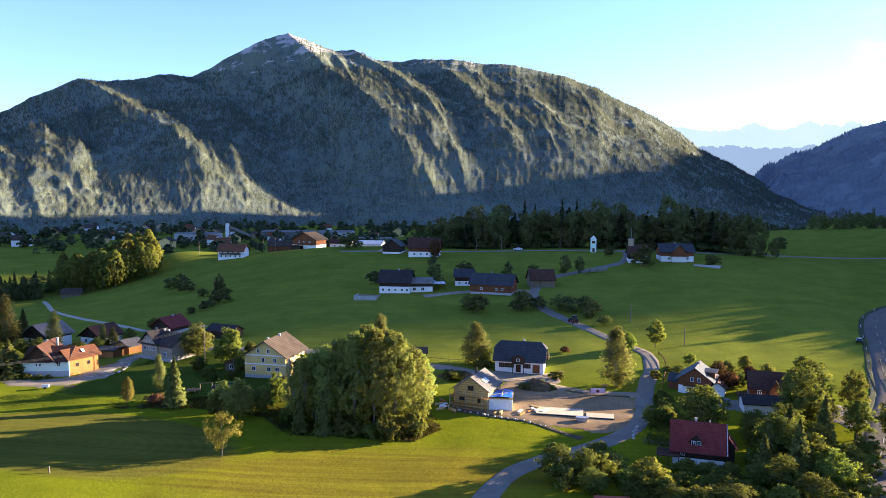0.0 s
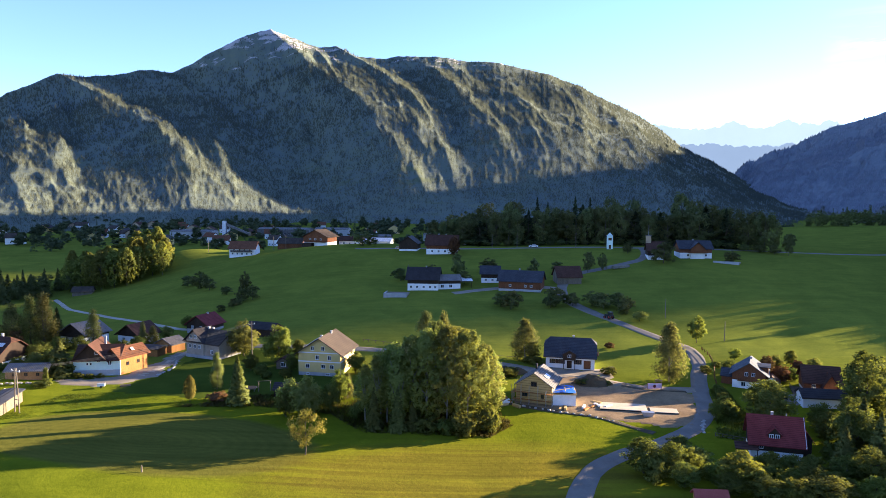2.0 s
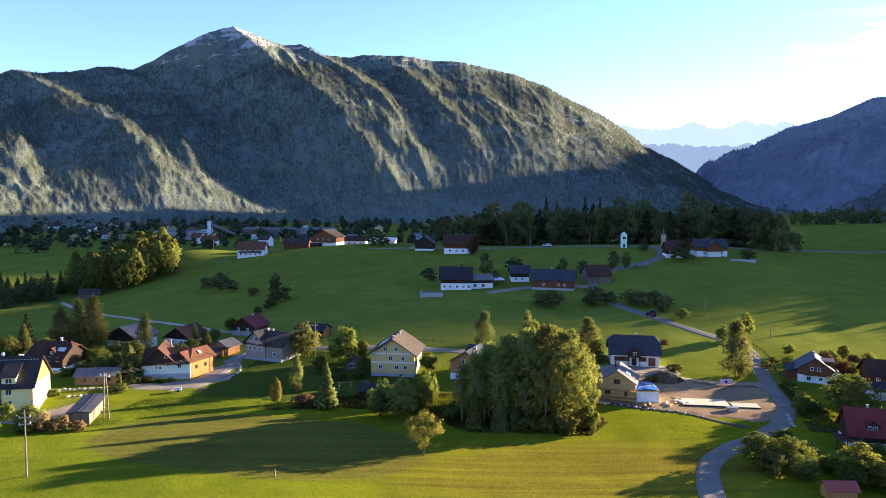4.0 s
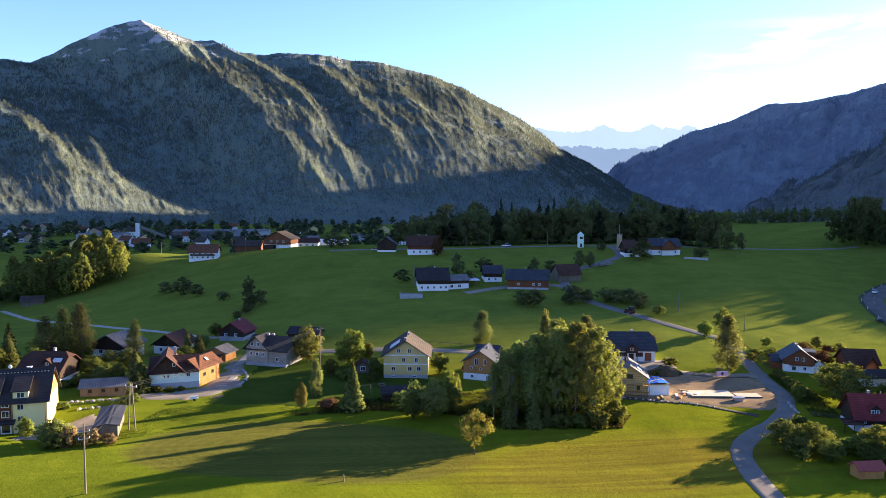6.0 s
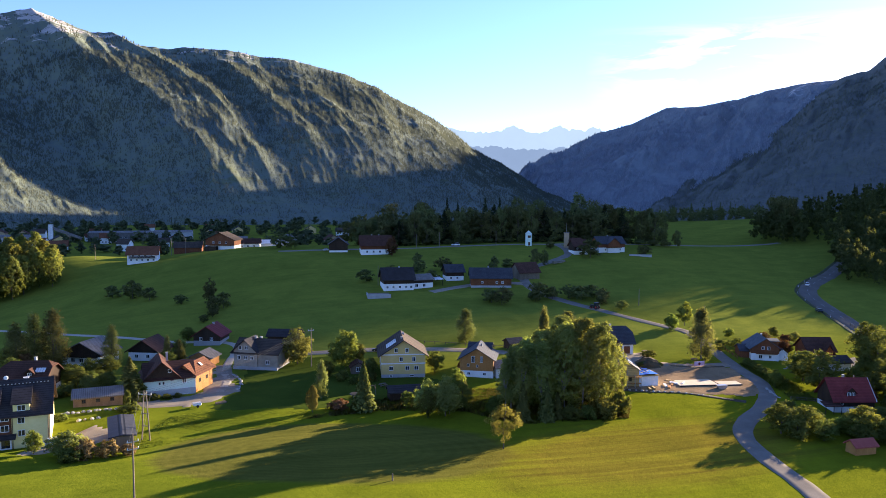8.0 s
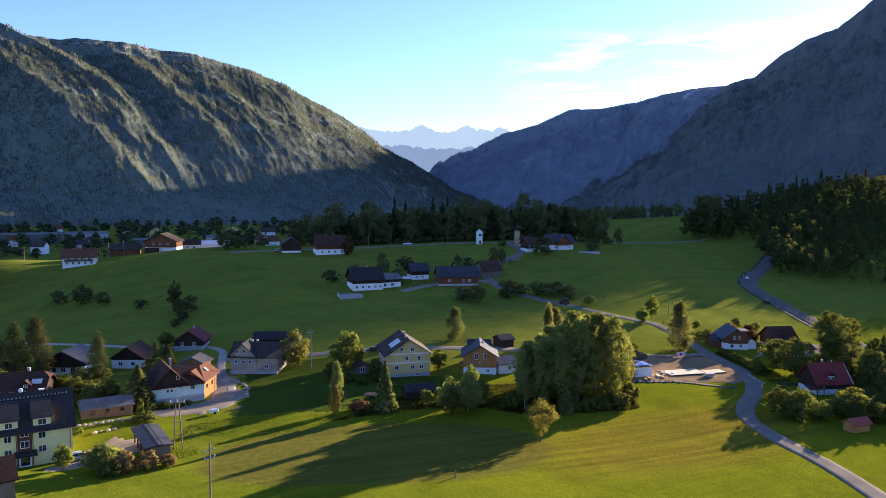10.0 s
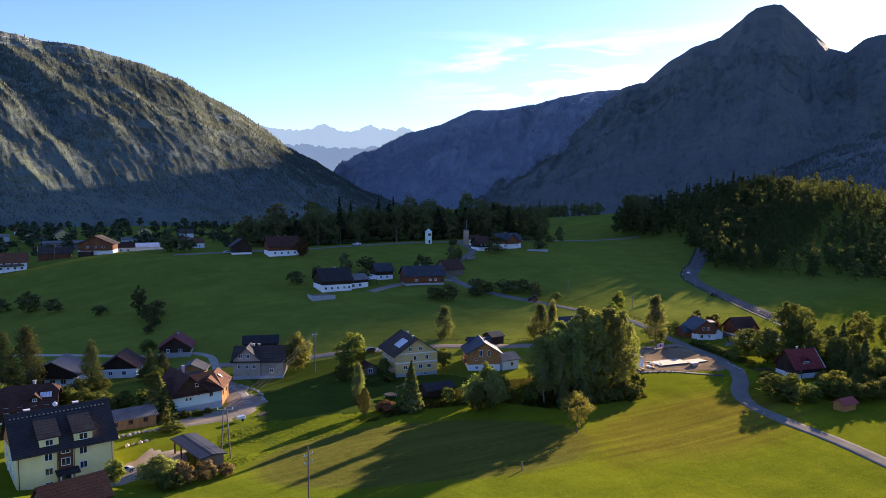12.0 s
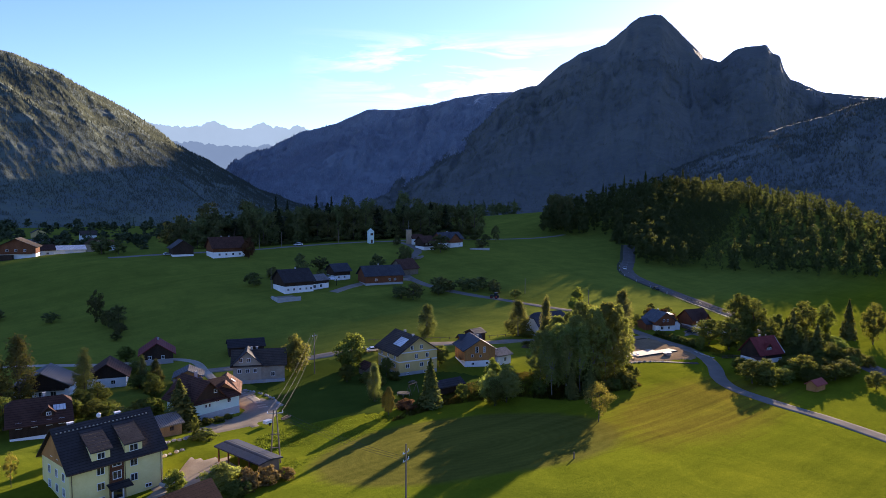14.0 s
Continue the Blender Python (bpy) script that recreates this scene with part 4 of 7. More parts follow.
# kind: crown function, height and width as built, leaves, leaf size, bark, leaf material, label, category
KINDS = {
    "D": (crown_round, 12.0, 8.0, 7000, 0.21, BARK, LEAF, "broadleaf tree with a dense dark green crown", "tree"),
    "W": (crown_grove, 20.0, 8.5, 16500, 0.165, BARK_PALE, LEAF_WILLOW, "tall grey-green grove tree with pale slender trunk", "tree"),
    "P": (crown_aspen, 16.0, 4.6, 4200, 0.20, BARK_PALE, LEAF_WILLOW, "slender aspen with a bare pale trunk", "tree"),
    "L": (crown_round, 9.0, 7.0, 5500, 0.22, BARK, LEAF_BRIGHT, "bright green sunlit broadleaf tree", "tree"),
    "G": (crown_open, 9.5, 8.0, 3600, 0.15, BARK, LEAF_GOLD, "small lone tree with yellowing autumn leaves", "tree"),
    "C": (crown_birch, 13.0, 5.5, 9500, 0.17, BARK_PALE, LEAF_BIRCH, "slender tall tree with light green leaves", "tree"),
    "O": (crown_round, 9.0, 8.0, 5500, 0.23, BARK, LEAF_WILLOW, "rounded olive green broadleaf tree", "tree"),
    "R": (crown_round, 7.0, 6.0, 3200, 0.21, BARK, LEAF_RUST, "copper-leaved ornamental garden tree", "tree"),
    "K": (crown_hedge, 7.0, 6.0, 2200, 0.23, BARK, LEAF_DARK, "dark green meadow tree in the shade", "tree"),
    "A": (crown_birch, 16.0, 6.5, 6500, 0.19, BARK, LEAF_LARCH, "tall conical larch with soft olive needles", "tree"),
    "S": (crown_spruce, 14.0, 5.0, 2200, 0.4, BARK, NEEDLE, "dark green spruce with drooping boughs", "spruce"),
    "T": (crown_tall, 7.0, 3.6, 3600, 0.16, BARK, NEEDLE_WARM, "slim olive-green conical thuja in a garden", "conifer"),
    "B": (crown_bush, 4.0, 5.0, 3000, 0.19, BARK, LEAF, "dense green leafy garden shrub", "shrub"),
    "Z": (crown_dome, 20.0, 14.0, 2600, 0.46, BARK, LEAF_DARK, "tall dark broadleaf tree of the crest wood", "tree"),
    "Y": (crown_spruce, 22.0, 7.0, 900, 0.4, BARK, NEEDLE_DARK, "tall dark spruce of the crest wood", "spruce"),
    "Q": (crown_grove, 19.0, 10.0, 4200, 0.42, BARK, LEAF_EDGE, "olive green tree at the valley edge", "tree"),
    "H": (crown_bush, 3.4, 5.0, 3000, 0.18, BARK, HEATHER, "brownish flowering hedge shrub", "shrub"),
}
TREE_MESHES = {}


def tree_meshes(kind, variant):
    if (kind, variant) not in TREE_MESHES:
        fn, H, W, n, leaf, bark, mat, label, cat = KINDS[kind]
        rng = np.random.default_rng(sum(map(ord, kind)) * 7 + variant)
        V, F, *lobes = fn(rng, H, W, n, leaf)
        c = np.array([0, 0, 0.42 * H])
        out = V * np.array([1, 1, 0]) + np.array([0, 0, 0.12 * W]) if kind in "ST" else (V - c) / np.array([W, W, H])
        if lobes:
            out = out / (np.linalg.norm(out, axis=1)[:, None] + 1e-9) + 0.45 * lobes[0]
        F, N = crown_normals(V, F, out, 0.62)
        crown = leafy_mesh("crown", V, F, N)
        crown.materials.append(mat)
        s = Solid()
        bend = [Vector((rng.uniform(-0.15, 0.15), rng.uniform(-0.15, 0.15), H * f)) for f in (-0.05, 0.2, 0.45, 0.78)]
        rad = [q * H * (0.55 if kind in "WPQ" else 1.0) for q in (0.016, 0.012, 0.009, 0.003)]
        for k in range(3):
            s.rod(bend[k], bend[k + 1], rad[k], rad[k + 1], 7)
        if kind not in "ST":
            for k in range(7):
                a, z = rng.uniform(0, 6.28), H * rng.uniform(0.2, 0.5)
                e = W * rng.uniform(0.22, 0.38)
                s.rod((0, 0, z), (math.cos(a) * e, math.sin(a) * e, z + H * rng.uniform(0.12, 0.3)), 0.006 * H, 0.002 * H, 5)
        trunk = s.mesh("trunk")
        trunk.materials.append(bark)
        TREE_MESHES[kind, variant] = trunk, crown
    return TREE_MESHES[kind, variant]


tree_count = 0


def plant(rows, group):
    global tree_count
    for kind, x, y, h, w in rows:
        tree_count += 1
        fn, H, W, n, leaf, bark, mat, label, cat = KINDS[kind]
        trunk, crown = tree_meshes(kind, tree_count % 3)
        root = thing({"spruce": "spruce", "shrub": "shrub", "conifer": "thuja"}.get(cat, "tree"), label, cat,
                     pose(x, y, gz(x, y) - 0.1, 0, 0, (tree_count * 73) % 360) @ Matrix.Diagonal((w / W * 1.05, w / W * 1.05, h / H, 1)), group)
        part("trunk", trunk, bark, root)
        part("crown", crown, mat, root)


CLUMP = [
    ("W", -19.6, 158.6, 22.6, 10.0),
    ("W", -15.2, 157.6, 23.8, 10.5),
    ("W", -10.6, 158.0, 22.6, 10.7),
    ("W", -6.6, 160.4, 18.8, 9.3),
    ("W", -17.4, 164.2, 23.2, 10.5),
    ("W", -11.8, 165.4, 21.8, 10.7),
    ("W", -6.0, 166.0, 16.8, 9.1),
    ("W", -20.6, 170.2, 18.4, 9.3),
    ("W", -13.4, 171.0, 18.6, 9.6),
    ("W", -8.2, 171.4, 15.6, 8.4),
    ("W", -16.6, 176.0, 16.0, 8.4),
    ("W", -23.4, 161.6, 20.6, 8.9),
    ("P", -26.0, 158.2, 19.4, 6.6),
    ("P", -28.6, 160.6, 18.2, 6.0),
    ("P", -31.0, 158.8, 16.6, 5.6),
    ("W", -27.2, 164.4, 18.0, 8.2),
    ("P", -30.6, 165.6, 15.6, 6.0),
    ("P", -33.8, 161.4, 13.6, 5.0),
    ("C", -15.4, 178.4, 22.4, 4.4),
    ("W", -26.4, 171.4, 14.6, 7.8),
]
CLUMP_UNDER = [
    ("S", -31.5, 156.8, 9.4, 3.8),
    ("S", -26.2, 155.2, 10.2, 4.0),
    ("S", -22.8, 156.1, 6.8, 3.3),
    ("B", -19.6, 154.9, 4.1, 6.2),
    ("B", -11.4, 153.9, 5.2, 7.4),
    ("B", -5.9, 155.5, 6.0, 5.0),
    ("B", -15.8, 154.3, 3.7, 5.0),
    ("B", -35.6, 163.9, 4.0, 4.7),
]
FRONT = [
    ("G", -43.9, 139.7, 9.9, 7.6),
    ("T", -77.7, 174.4, 6.8, 2.9),
    ("C", -74.0, 184.6, 10.0, 3.4),
    ("S", -65.7, 173.2, 12.2, 5.2),
    ("O", -75.6, 218.6, 11.4, 9.6),
    ("L", -63.2, 209.5, 12.0, 9.4),
    ("D", -58.0, 214.0, 6.4, 4.4),
    ("O", -47.9, 164.5, 10.0, 8.7),
    ("D", -42.6, 167.5, 7.5, 5.4),
    ("L", -41.1, 175.3, 8.7, 5.1),
    ("C", -39.4, 177.0, 6.8, 2.8),
    ("D", -52.4, 164.3, 7.0, 5.3),
    ("H", -71.4, 175.6, 2.4, 5.6),
    ("L", -39.4, 198.7, 6.9, 5.5),
    ("C", -19.8, 226.2, 11.6, 6.4),
    ("D", -52.5, 200.4, 3.6, 3.2),
    ("O", -51.9, 166.5, 8.9, 6.7),
    ("O", -46.7, 165.4, 8.2, 6.0),
    ("B", -54.4, 173.3, 4.2, 4.1),
]
SITE = [
    ("C", 10.0, 211.4, 12.6, 8.1),
    ("C", 47.5, 193.2, 16.8, 7.8),
    ("L", 69.1, 230.0, 9.5, 6.2),
    ("L", 58.7, 223.7, 7.3, 5.4),
    ("R", 38.7, 223.5, 2.4, 3.9),
    ("B", 32.3, 199.5, 2.4, 4.8),
    ("B", 12.1, 208.8, 3.1, 6.7),
    ("B", 3.5, 197.3, 2.7, 6.3),
]
REDHOUSE = [
    ("D", 61.5, 166.5, 9.3, 11.5),
    ("L", 48.2, 163.0, 6.0, 3.7),
    ("B", 52.9, 167.5, 3.2, 5.4),
    ("D", 22.0, 133.4, 7.3, 8.6),
    ("D", 27.0, 131.7, 7.1, 6.0),
    ("L", 30.9, 133.2, 5.5, 4.7),
    ("B", 23.0, 129.8, 5.0, 6.3),
    ("L", 36.9, 125.3, 8.0, 8.7),
    ("B", 34.2, 130.7, 3.2, 4.2),
    ("L", 46.5, 133.6, 4.6, 6.2),
    ("D", 50.6, 132.4, 4.2, 6.6),
    ("B", 54.6, 131.8, 3.8, 5.4),
    ("B", 44.0, 128.4, 4.2, 6.2),
    ("L", 47.4, 124.8, 4.4, 7.1),
    ("B", 55.0, 133.8, 3.9, 4.3),
    ("L", 54.1, 123.8, 4.1, 8.0),
    ("D", 39.7, 121.2, 5.0, 7.9),
]
EAST = [
    ("D", 81.9, 160.0, 16.0, 11.0),
    ("D", 86.2, 167.0, 16.4, 11.5),
    ("D", 97.7, 167.1, 13.0, 6.7),
    ("S", 71.2, 143.9, 12.0, 5.6),
    ("S", 61.6, 133.9, 9.1, 5.0),
    ("L", 71.5, 135.3, 9.3, 8.7),
    ("D", 61.8, 126.3, 8.3, 7.2),
    ("D", 80.5, 162.0, 8.0, 7.8),
    ("B", 61.7, 139.5, 4.6, 3.4),
    ("R", 77.4, 190.5, 5.4, 6.7),
    ("D", 82.1, 192.7, 3.9, 5.6),
]
EAST14 = [
    ("D", 58.3, 157.6, 11.9, 11.7),
    ("D", 97.5, 148.2, 15.0, 10.5),
    ("D", 104.1, 142.7, 13.9, 7.4),
    ("S", 110.6, 137.0, 15.0, 5.8),
    ("D", 107.5, 127.7, 16.0, 9.0),
    ("D", 67.2, 140.4, 11.6, 9.5),
    ("D", 32.1, 136.4, 4.3, 10.1),
    ("L", 36.6, 128.4, 5.1, 8.3),
    ("D", 50.4, 125.5, 5.3, 6.9),
    ("D", 49.7, 118.9, 5.6, 10.1),
    ("D", 41.6, 107.6, 5.6, 6.3),
    ("D", 31.4, 141.2, 4.9, 6.8),
]
LEFT = [
    ("A", -141.4, 229.4, 17.4, 8.0),
    ("A", -146.4, 231.0, 16.0, 7.4),
    ("A", -150.2, 227.4, 14.2, 6.8),
    ("S", -157.6, 221.7, 12.3, 5.6),
    ("G", -152.1, 226.7, 7.5, 7.0),
    ("A", -126.7, 231.7, 13.2, 5.2),
    ("S", -118.8, 194.0, 10.6, 7.4),
    ("D", -132.1, 207.3, 5.8, 6.5),
    ("D", -129.0, 212.8, 3.4, 5.0),
    ("R", -147.3, 224.3, 7.0, 5.2),
    ("D", -111.7, 229.2, 5.3, 5.2),
    ("C", -108.6, 233.8, 7.2, 3.5),
    ("D", -113.7, 221.7, 5.2, 5.9),
    ("D", -106.4, 262.3, 5.0, 5.6),
    ("D", -149.3, 236.4, 9.0, 9.0),
    ("B", -134.6, 216.1, 5.1, 6.0),
    ("D", -127.9, 210.4, 4.3, 5.4),
]
APT = [
    ("L", -133.4, 161.4, 5.2, 3.8),
    ("O", -127.2, 157.7, 5.1, 7.2),
    ("H", -123.4, 155.0, 3.9, 4.8),
    ("H", -119.5, 155.3, 3.2, 4.5),
    ("H", -116.1, 155.3, 2.2, 3.4),
    ("B", -126.0, 154.0, 2.9, 4.7),
    ("D", -135.1, 210.9, 5.0, 4.9),
    ("D", -129.4, 207.0, 4.7, 4.9),
    ("G", -153.7, 178.5, 6.7, 2.8),
    ("B", -118.8, 186.7, 4.8, 1.6),
    ("B", -118.1, 184.2, 2.1, 5.8),
    ("S", -150.1, 246.9, 8.2, 4.4),
    ("S", -147.3, 249.7, 10.0, 4.4),
    ("D", -131.0, 220.2, 5.6, 6.0),
    ("D", -112.8, 233.5, 4.3, 6.4),
    ("C", -111.9, 234.0, 8.6, 2.8),
]
MIDFIELD = [
    ("K", -131.0, 356.9, 9.2, 11.8),
    ("K", -140.5, 367.8, 6.3, 8.7),
    ("K", -123.5, 346.8, 5.9, 8.2),
    ("K", -98.6, 314.1, 12.7, 6.5),
    ("K", -93.3, 306.8, 6.7, 7.3),
    ("K", -97.6, 304.8, 6.1, 7.2),
    ("K", -109.9, 326.8, 4.5, 6.2),
    ("K", -101.2, 286.1, 3.2, 4.5),
    ("K", -97.9, 292.4, 4.2, 5.1),
    ("K", -97.4, 298.4, 3.6, 4.7),
]
FARM = [
    ("K", -4.4, 331.0, 11.6, 8.0),
    ("K", -30.9, 326.0, 6.3, 8.8),
    ("K", -16.5, 335.4, 5.8, 8.0),
    ("K", 28.9, 318.4, 10.6, 6.4),
    ("K", 13.3, 272.3, 7.2, 10.0),
    ("K", 10.3, 276.6, 6.3, 8.8),
    ("K", 31.1, 275.9, 7.9, 11.0),
    ("K", 37.7, 275.6, 5.6, 6.6),
    ("K", 45.3, 275.3, 6.7, 8.8),
    ("K", 48.9, 271.2, 6.6, 8.6),
    ("K", 54.6, 272.5, 6.3, 8.7),
    ("K", 56.6, 267.1, 6.5, 6.4),
    ("O", 57.8, 254.7, 4.1, 6.1),
    ("K", 56.4, 331.5, 10.2, 6.3),
    ("K", 64.3, 336.2, 8.7, 5.9),
    ("K", -2.2, 316.3, 6.4, 7.5),
    ("K", 28.6, 273.5, 5.1, 6.5),
    ("K", 54.0, 263.4, 5.4, 6.3),
]
CHURCH = [
    ("K", 97.0, 346.4, 10.5, 13.5),
    ("K", 119.4, 367.4, 9.0, 12.5),
    ("K", 130.7, 346.2, 6.7, 9.0),
    ("K", 202.1, 430.0, 9.5, 9.0),
    ("K", 86.7, 373.0, 6.4, 6.2),
    ("K", 10.1, 338.0, 7.8, 9.2),
    ("K", 42.3, 332.3, 5.8, 7.4),
    ("R", -4.2, 381.1, 11.2, 7.5),
    ("K", -2.3, 430.8, 9.1, 12.7),
    ("K", -8.9, 438.3, 13.0, 12.7),
    ("K", -14.4, 448.5, 14.8, 14.2),
    ("K", -57.6, 436.9, 10.5, 14.6),
    ("K", -51.6, 429.8, 7.4, 8.7),
]

plant(CLUMP, "grove on the meadow edge")
plant(CLUMP_UNDER, "undergrowth of the grove")
plant(FRONT, "garden trees")
plant(SITE, "trees by the lane")
plant(REDHOUSE, "hedge round the red-roofed house")
plant(EAST, "trees along the main road")
plant(EAST14, "trees below the wooded hill")
plant(LEFT, "trees between the village houses")
plant(APT, "shrubs by the flats")
plant(MIDFIELD, "hedgerow bushes in the meadow")
plant(FARM, "orchard trees at the farm")
plant(CHURCH, "trees on the crest")


def wood(name, label, spots, kinds, leaf, n, seed, sizes=(15, 24), mat=None, wide=(0.75, 1.25)):
    """A wood too thick to count: many crowns joined, each set down on the ground."""
    rng = np.random.default_rng(seed)
    protos = []
    for k in range(6):
        if kinds[k % len(kinds)] == "S":
            protos.append(crown_spruce(rng, 20, 7, n, leaf))
        else:
            protos.append(crown_round(rng, 18, 11, n, leaf, 0.0, 40))
    for k, (pv, pf, *lobes) in enumerate(protos):
        out = pv * np.array([1, 1, 0]) + np.array([0, 0, 1.0]) if kinds[k % len(kinds)] == "S" else (pv - np.array([0, 0, 8.0])) / np.array([11, 11, 18])
        if lobes:
            out = out / (np.linalg.norm(out, axis=1)[:, None] + 1e-9) + 0.4 * lobes[0]
        pf, pn = crown_normals(pv, pf, out, 0.7)
        protos[k] = pv, pf, pn
    V, F, N, c = [], [], [], 0
    for k, (x, y) in enumerate(spots):
        pv, pf, pn = protos[rng.integers(6)]
        a, s, h = rng.uniform(0, 6.283), rng.uniform(*wide), rng.uniform(*sizes) / 19
        ca, sa = math.cos(a), math.sin(a)
        q = np.stack([x + s * (pv[:, 0] * ca - pv[:, 1] * sa), y + s * (pv[:, 0] * sa + pv[:, 1] * ca), gz(x, y) + pv[:, 2] * h], -1)
        V.append(q)
        N.append(np.stack([pn[:, 0] * ca - pn[:, 1] * sa, pn[:, 0] * sa + pn[:, 1] * ca, pn[:, 2]], -1))
        F.append(pf + c)
        c += len(pv)
    ob = part(name, leafy_mesh(name, np.concatenate(V), np.concatenate(F), np.concatenate(N)), mat or (LEAF_DARK if "D" in kinds else NEEDLE))
    return tagged(ob, label, "wood", kind="stuff")


def scatter(rng, outline, gap, n):
    """Random spots inside an outline, no two closer than the gap."""
    o, out = np.array(outline, float), []
    lo, hi = o.min(0), o.max(0)
    for _ in range(n * 12):
        p = lo + rng.random(2) * (hi - lo)
        ins, j = False, len(o) - 1
        for i in range(len(o)):
            if (o[i][1] > p[1]) != (o[j][1] > p[1]) and p[0] < (o[j][0] - o[i][0]) * (p[1] - o[i][1]) / (o[j][1] - o[i][1]) + o[i][0]:
                ins = not ins
            j = i
        if ins and (not gap or all((p[0] - q[0]) ** 2 + (p[1] - q[1]) ** 2 > gap * gap for q in out)):
            out.append(tuple(p))
            if len(out) >= n:
                break
    return out


rng = np.random.default_rng(5)
CREST_EDGE = [(-8, 436), (30, 428), (75, 417), (110, 404), (150, 393), (170, 378), (174, 392), (160, 402), (118, 418), (80, 431), (34, 444), (-6, 452)]
spots = scatter(rng, CREST_EDGE, 5.6, 74)
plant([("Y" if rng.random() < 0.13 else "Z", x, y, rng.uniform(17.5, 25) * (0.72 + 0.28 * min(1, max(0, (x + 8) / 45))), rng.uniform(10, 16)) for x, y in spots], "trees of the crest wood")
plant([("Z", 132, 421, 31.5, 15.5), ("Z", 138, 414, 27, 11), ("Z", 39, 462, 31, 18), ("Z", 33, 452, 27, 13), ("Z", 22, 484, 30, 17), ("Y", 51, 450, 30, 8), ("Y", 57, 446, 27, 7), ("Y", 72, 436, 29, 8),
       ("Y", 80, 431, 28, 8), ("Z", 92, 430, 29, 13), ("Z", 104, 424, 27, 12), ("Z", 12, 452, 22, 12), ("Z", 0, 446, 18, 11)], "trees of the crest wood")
plant([("K", x, y - 5, rng.uniform(3.5, 6), rng.uniform(6, 9)) for x, y in zip(np.linspace(4, 168, 27), np.interp(np.linspace(4, 168, 27), [4, 75, 110, 150, 168], [436, 420, 408, 397, 384]))], "undergrowth of the crest wood")
plant([("K", 173.4, 374.8, 11.5, 6.5)], "trees on the crest")
wood("wood_chapel", "dark mixed wood behind the chapel", scatter(rng, [(-8, 452), (34, 446), (80, 436), (125, 424), (165, 406), (172, 424), (130, 462), (60, 505), (6, 510)], 7.0, 90), "DDDDDD", 0.55, 900, 2, (19, 25), wide=(0.85, 1.35))
HILL_SPOTS = scatter(rng, [(200, 284), (215, 300), (262, 340), (250, 400), (300, 430), (390, 430), (470, 400), (480, 300), (420, 200), (330, 140), (258, 168), (240, 205), (224, 234), (200, 262)], 8.5, 560)
# trees kept low along the sun's line, added so that light reaches the meadow
LOW_SPOTS = [(x, y) for x, y in HILL_SPOTS if x < 440 and abs(y - 213 - 0.387 * (x - 100)) < 23]
SOUTH_SPOTS = [(x, y) for x, y in HILL_SPOTS if y - 213 - 0.387 * (x - 100) <= -23]
HILL_SPOTS = [p for p in HILL_SPOTS if p not in LOW_SPOTS and p not in SOUTH_SPOTS]
plant([("Z", x, y, rng.uniform(26, 32), rng.uniform(11, 15)) for x, y in ((284, 415), (291, 421), (280, 405), (296, 412), (288, 402), (302, 424), (276, 396))], "tall trees at the corner of the hill wood")
wood("wood_hill_young", "hill wood kept low to let the sun through", LOW_SPOTS + scatter(rng, [(206, 254), (206, 280), (430, 362), (430, 318)], 4.4, 380), "DDDDDD", 0.42, 480, 9, (15.5, 18.5), LEAF_HILL, (0.5, 0.85))
wood("wood_hill_south", "mixed wood on the lower side of the hill", SOUTH_SPOTS, "DDSDDS", 0.58, 620, 12, (13, 19), LEAF_HILL, (0.6, 1.0))
wood("wood_hill", "dark broadleaf wood covering the hill", HILL_SPOTS, "DDDDDS", 0.56, 950, 3, (18, 27), LEAF_HILL)
wood("wood_pasture", "dark wood beyond the crest of the pasture", scatter(rng, [(318, 612), (360, 590), (400, 560), (440, 590), (400, 640), (330, 660)], 7, 70), "DDDSDS", 0.7, 350, 13, (12, 18), LEAF_DARK)
plant([("Q", x, y, rng.uniform(18, 23.5), rng.uniform(8.5, 12.5)) for x, y in scatter(rng, [(-234, 430), (-216, 418), (-194, 418), (-176, 424), (-174, 436), (-190, 462), (-228, 466)], 6.6, 34)], "wood on the valley edge")
wood("wood_west_low", "low dark spruces at the valley edge", scatter(rng, [(-300, 380), (-262, 372), (-228, 425), (-232, 450), (-290, 430)], 4.5, 50), "SDDSDS", 0.42, 1000, 6, (9, 15), LEAF_DARK)
wood("wood_valley", "belt of dark trees across the valley floor", scatter(rng, [(-520, 640), (-120, 600), (120, 640), (500, 900), (560, 1180), (-760, 1180)], 0, 620), "DDDDDS", 1.9, 70, 8, (8, 16), LEAF_VALLEY)


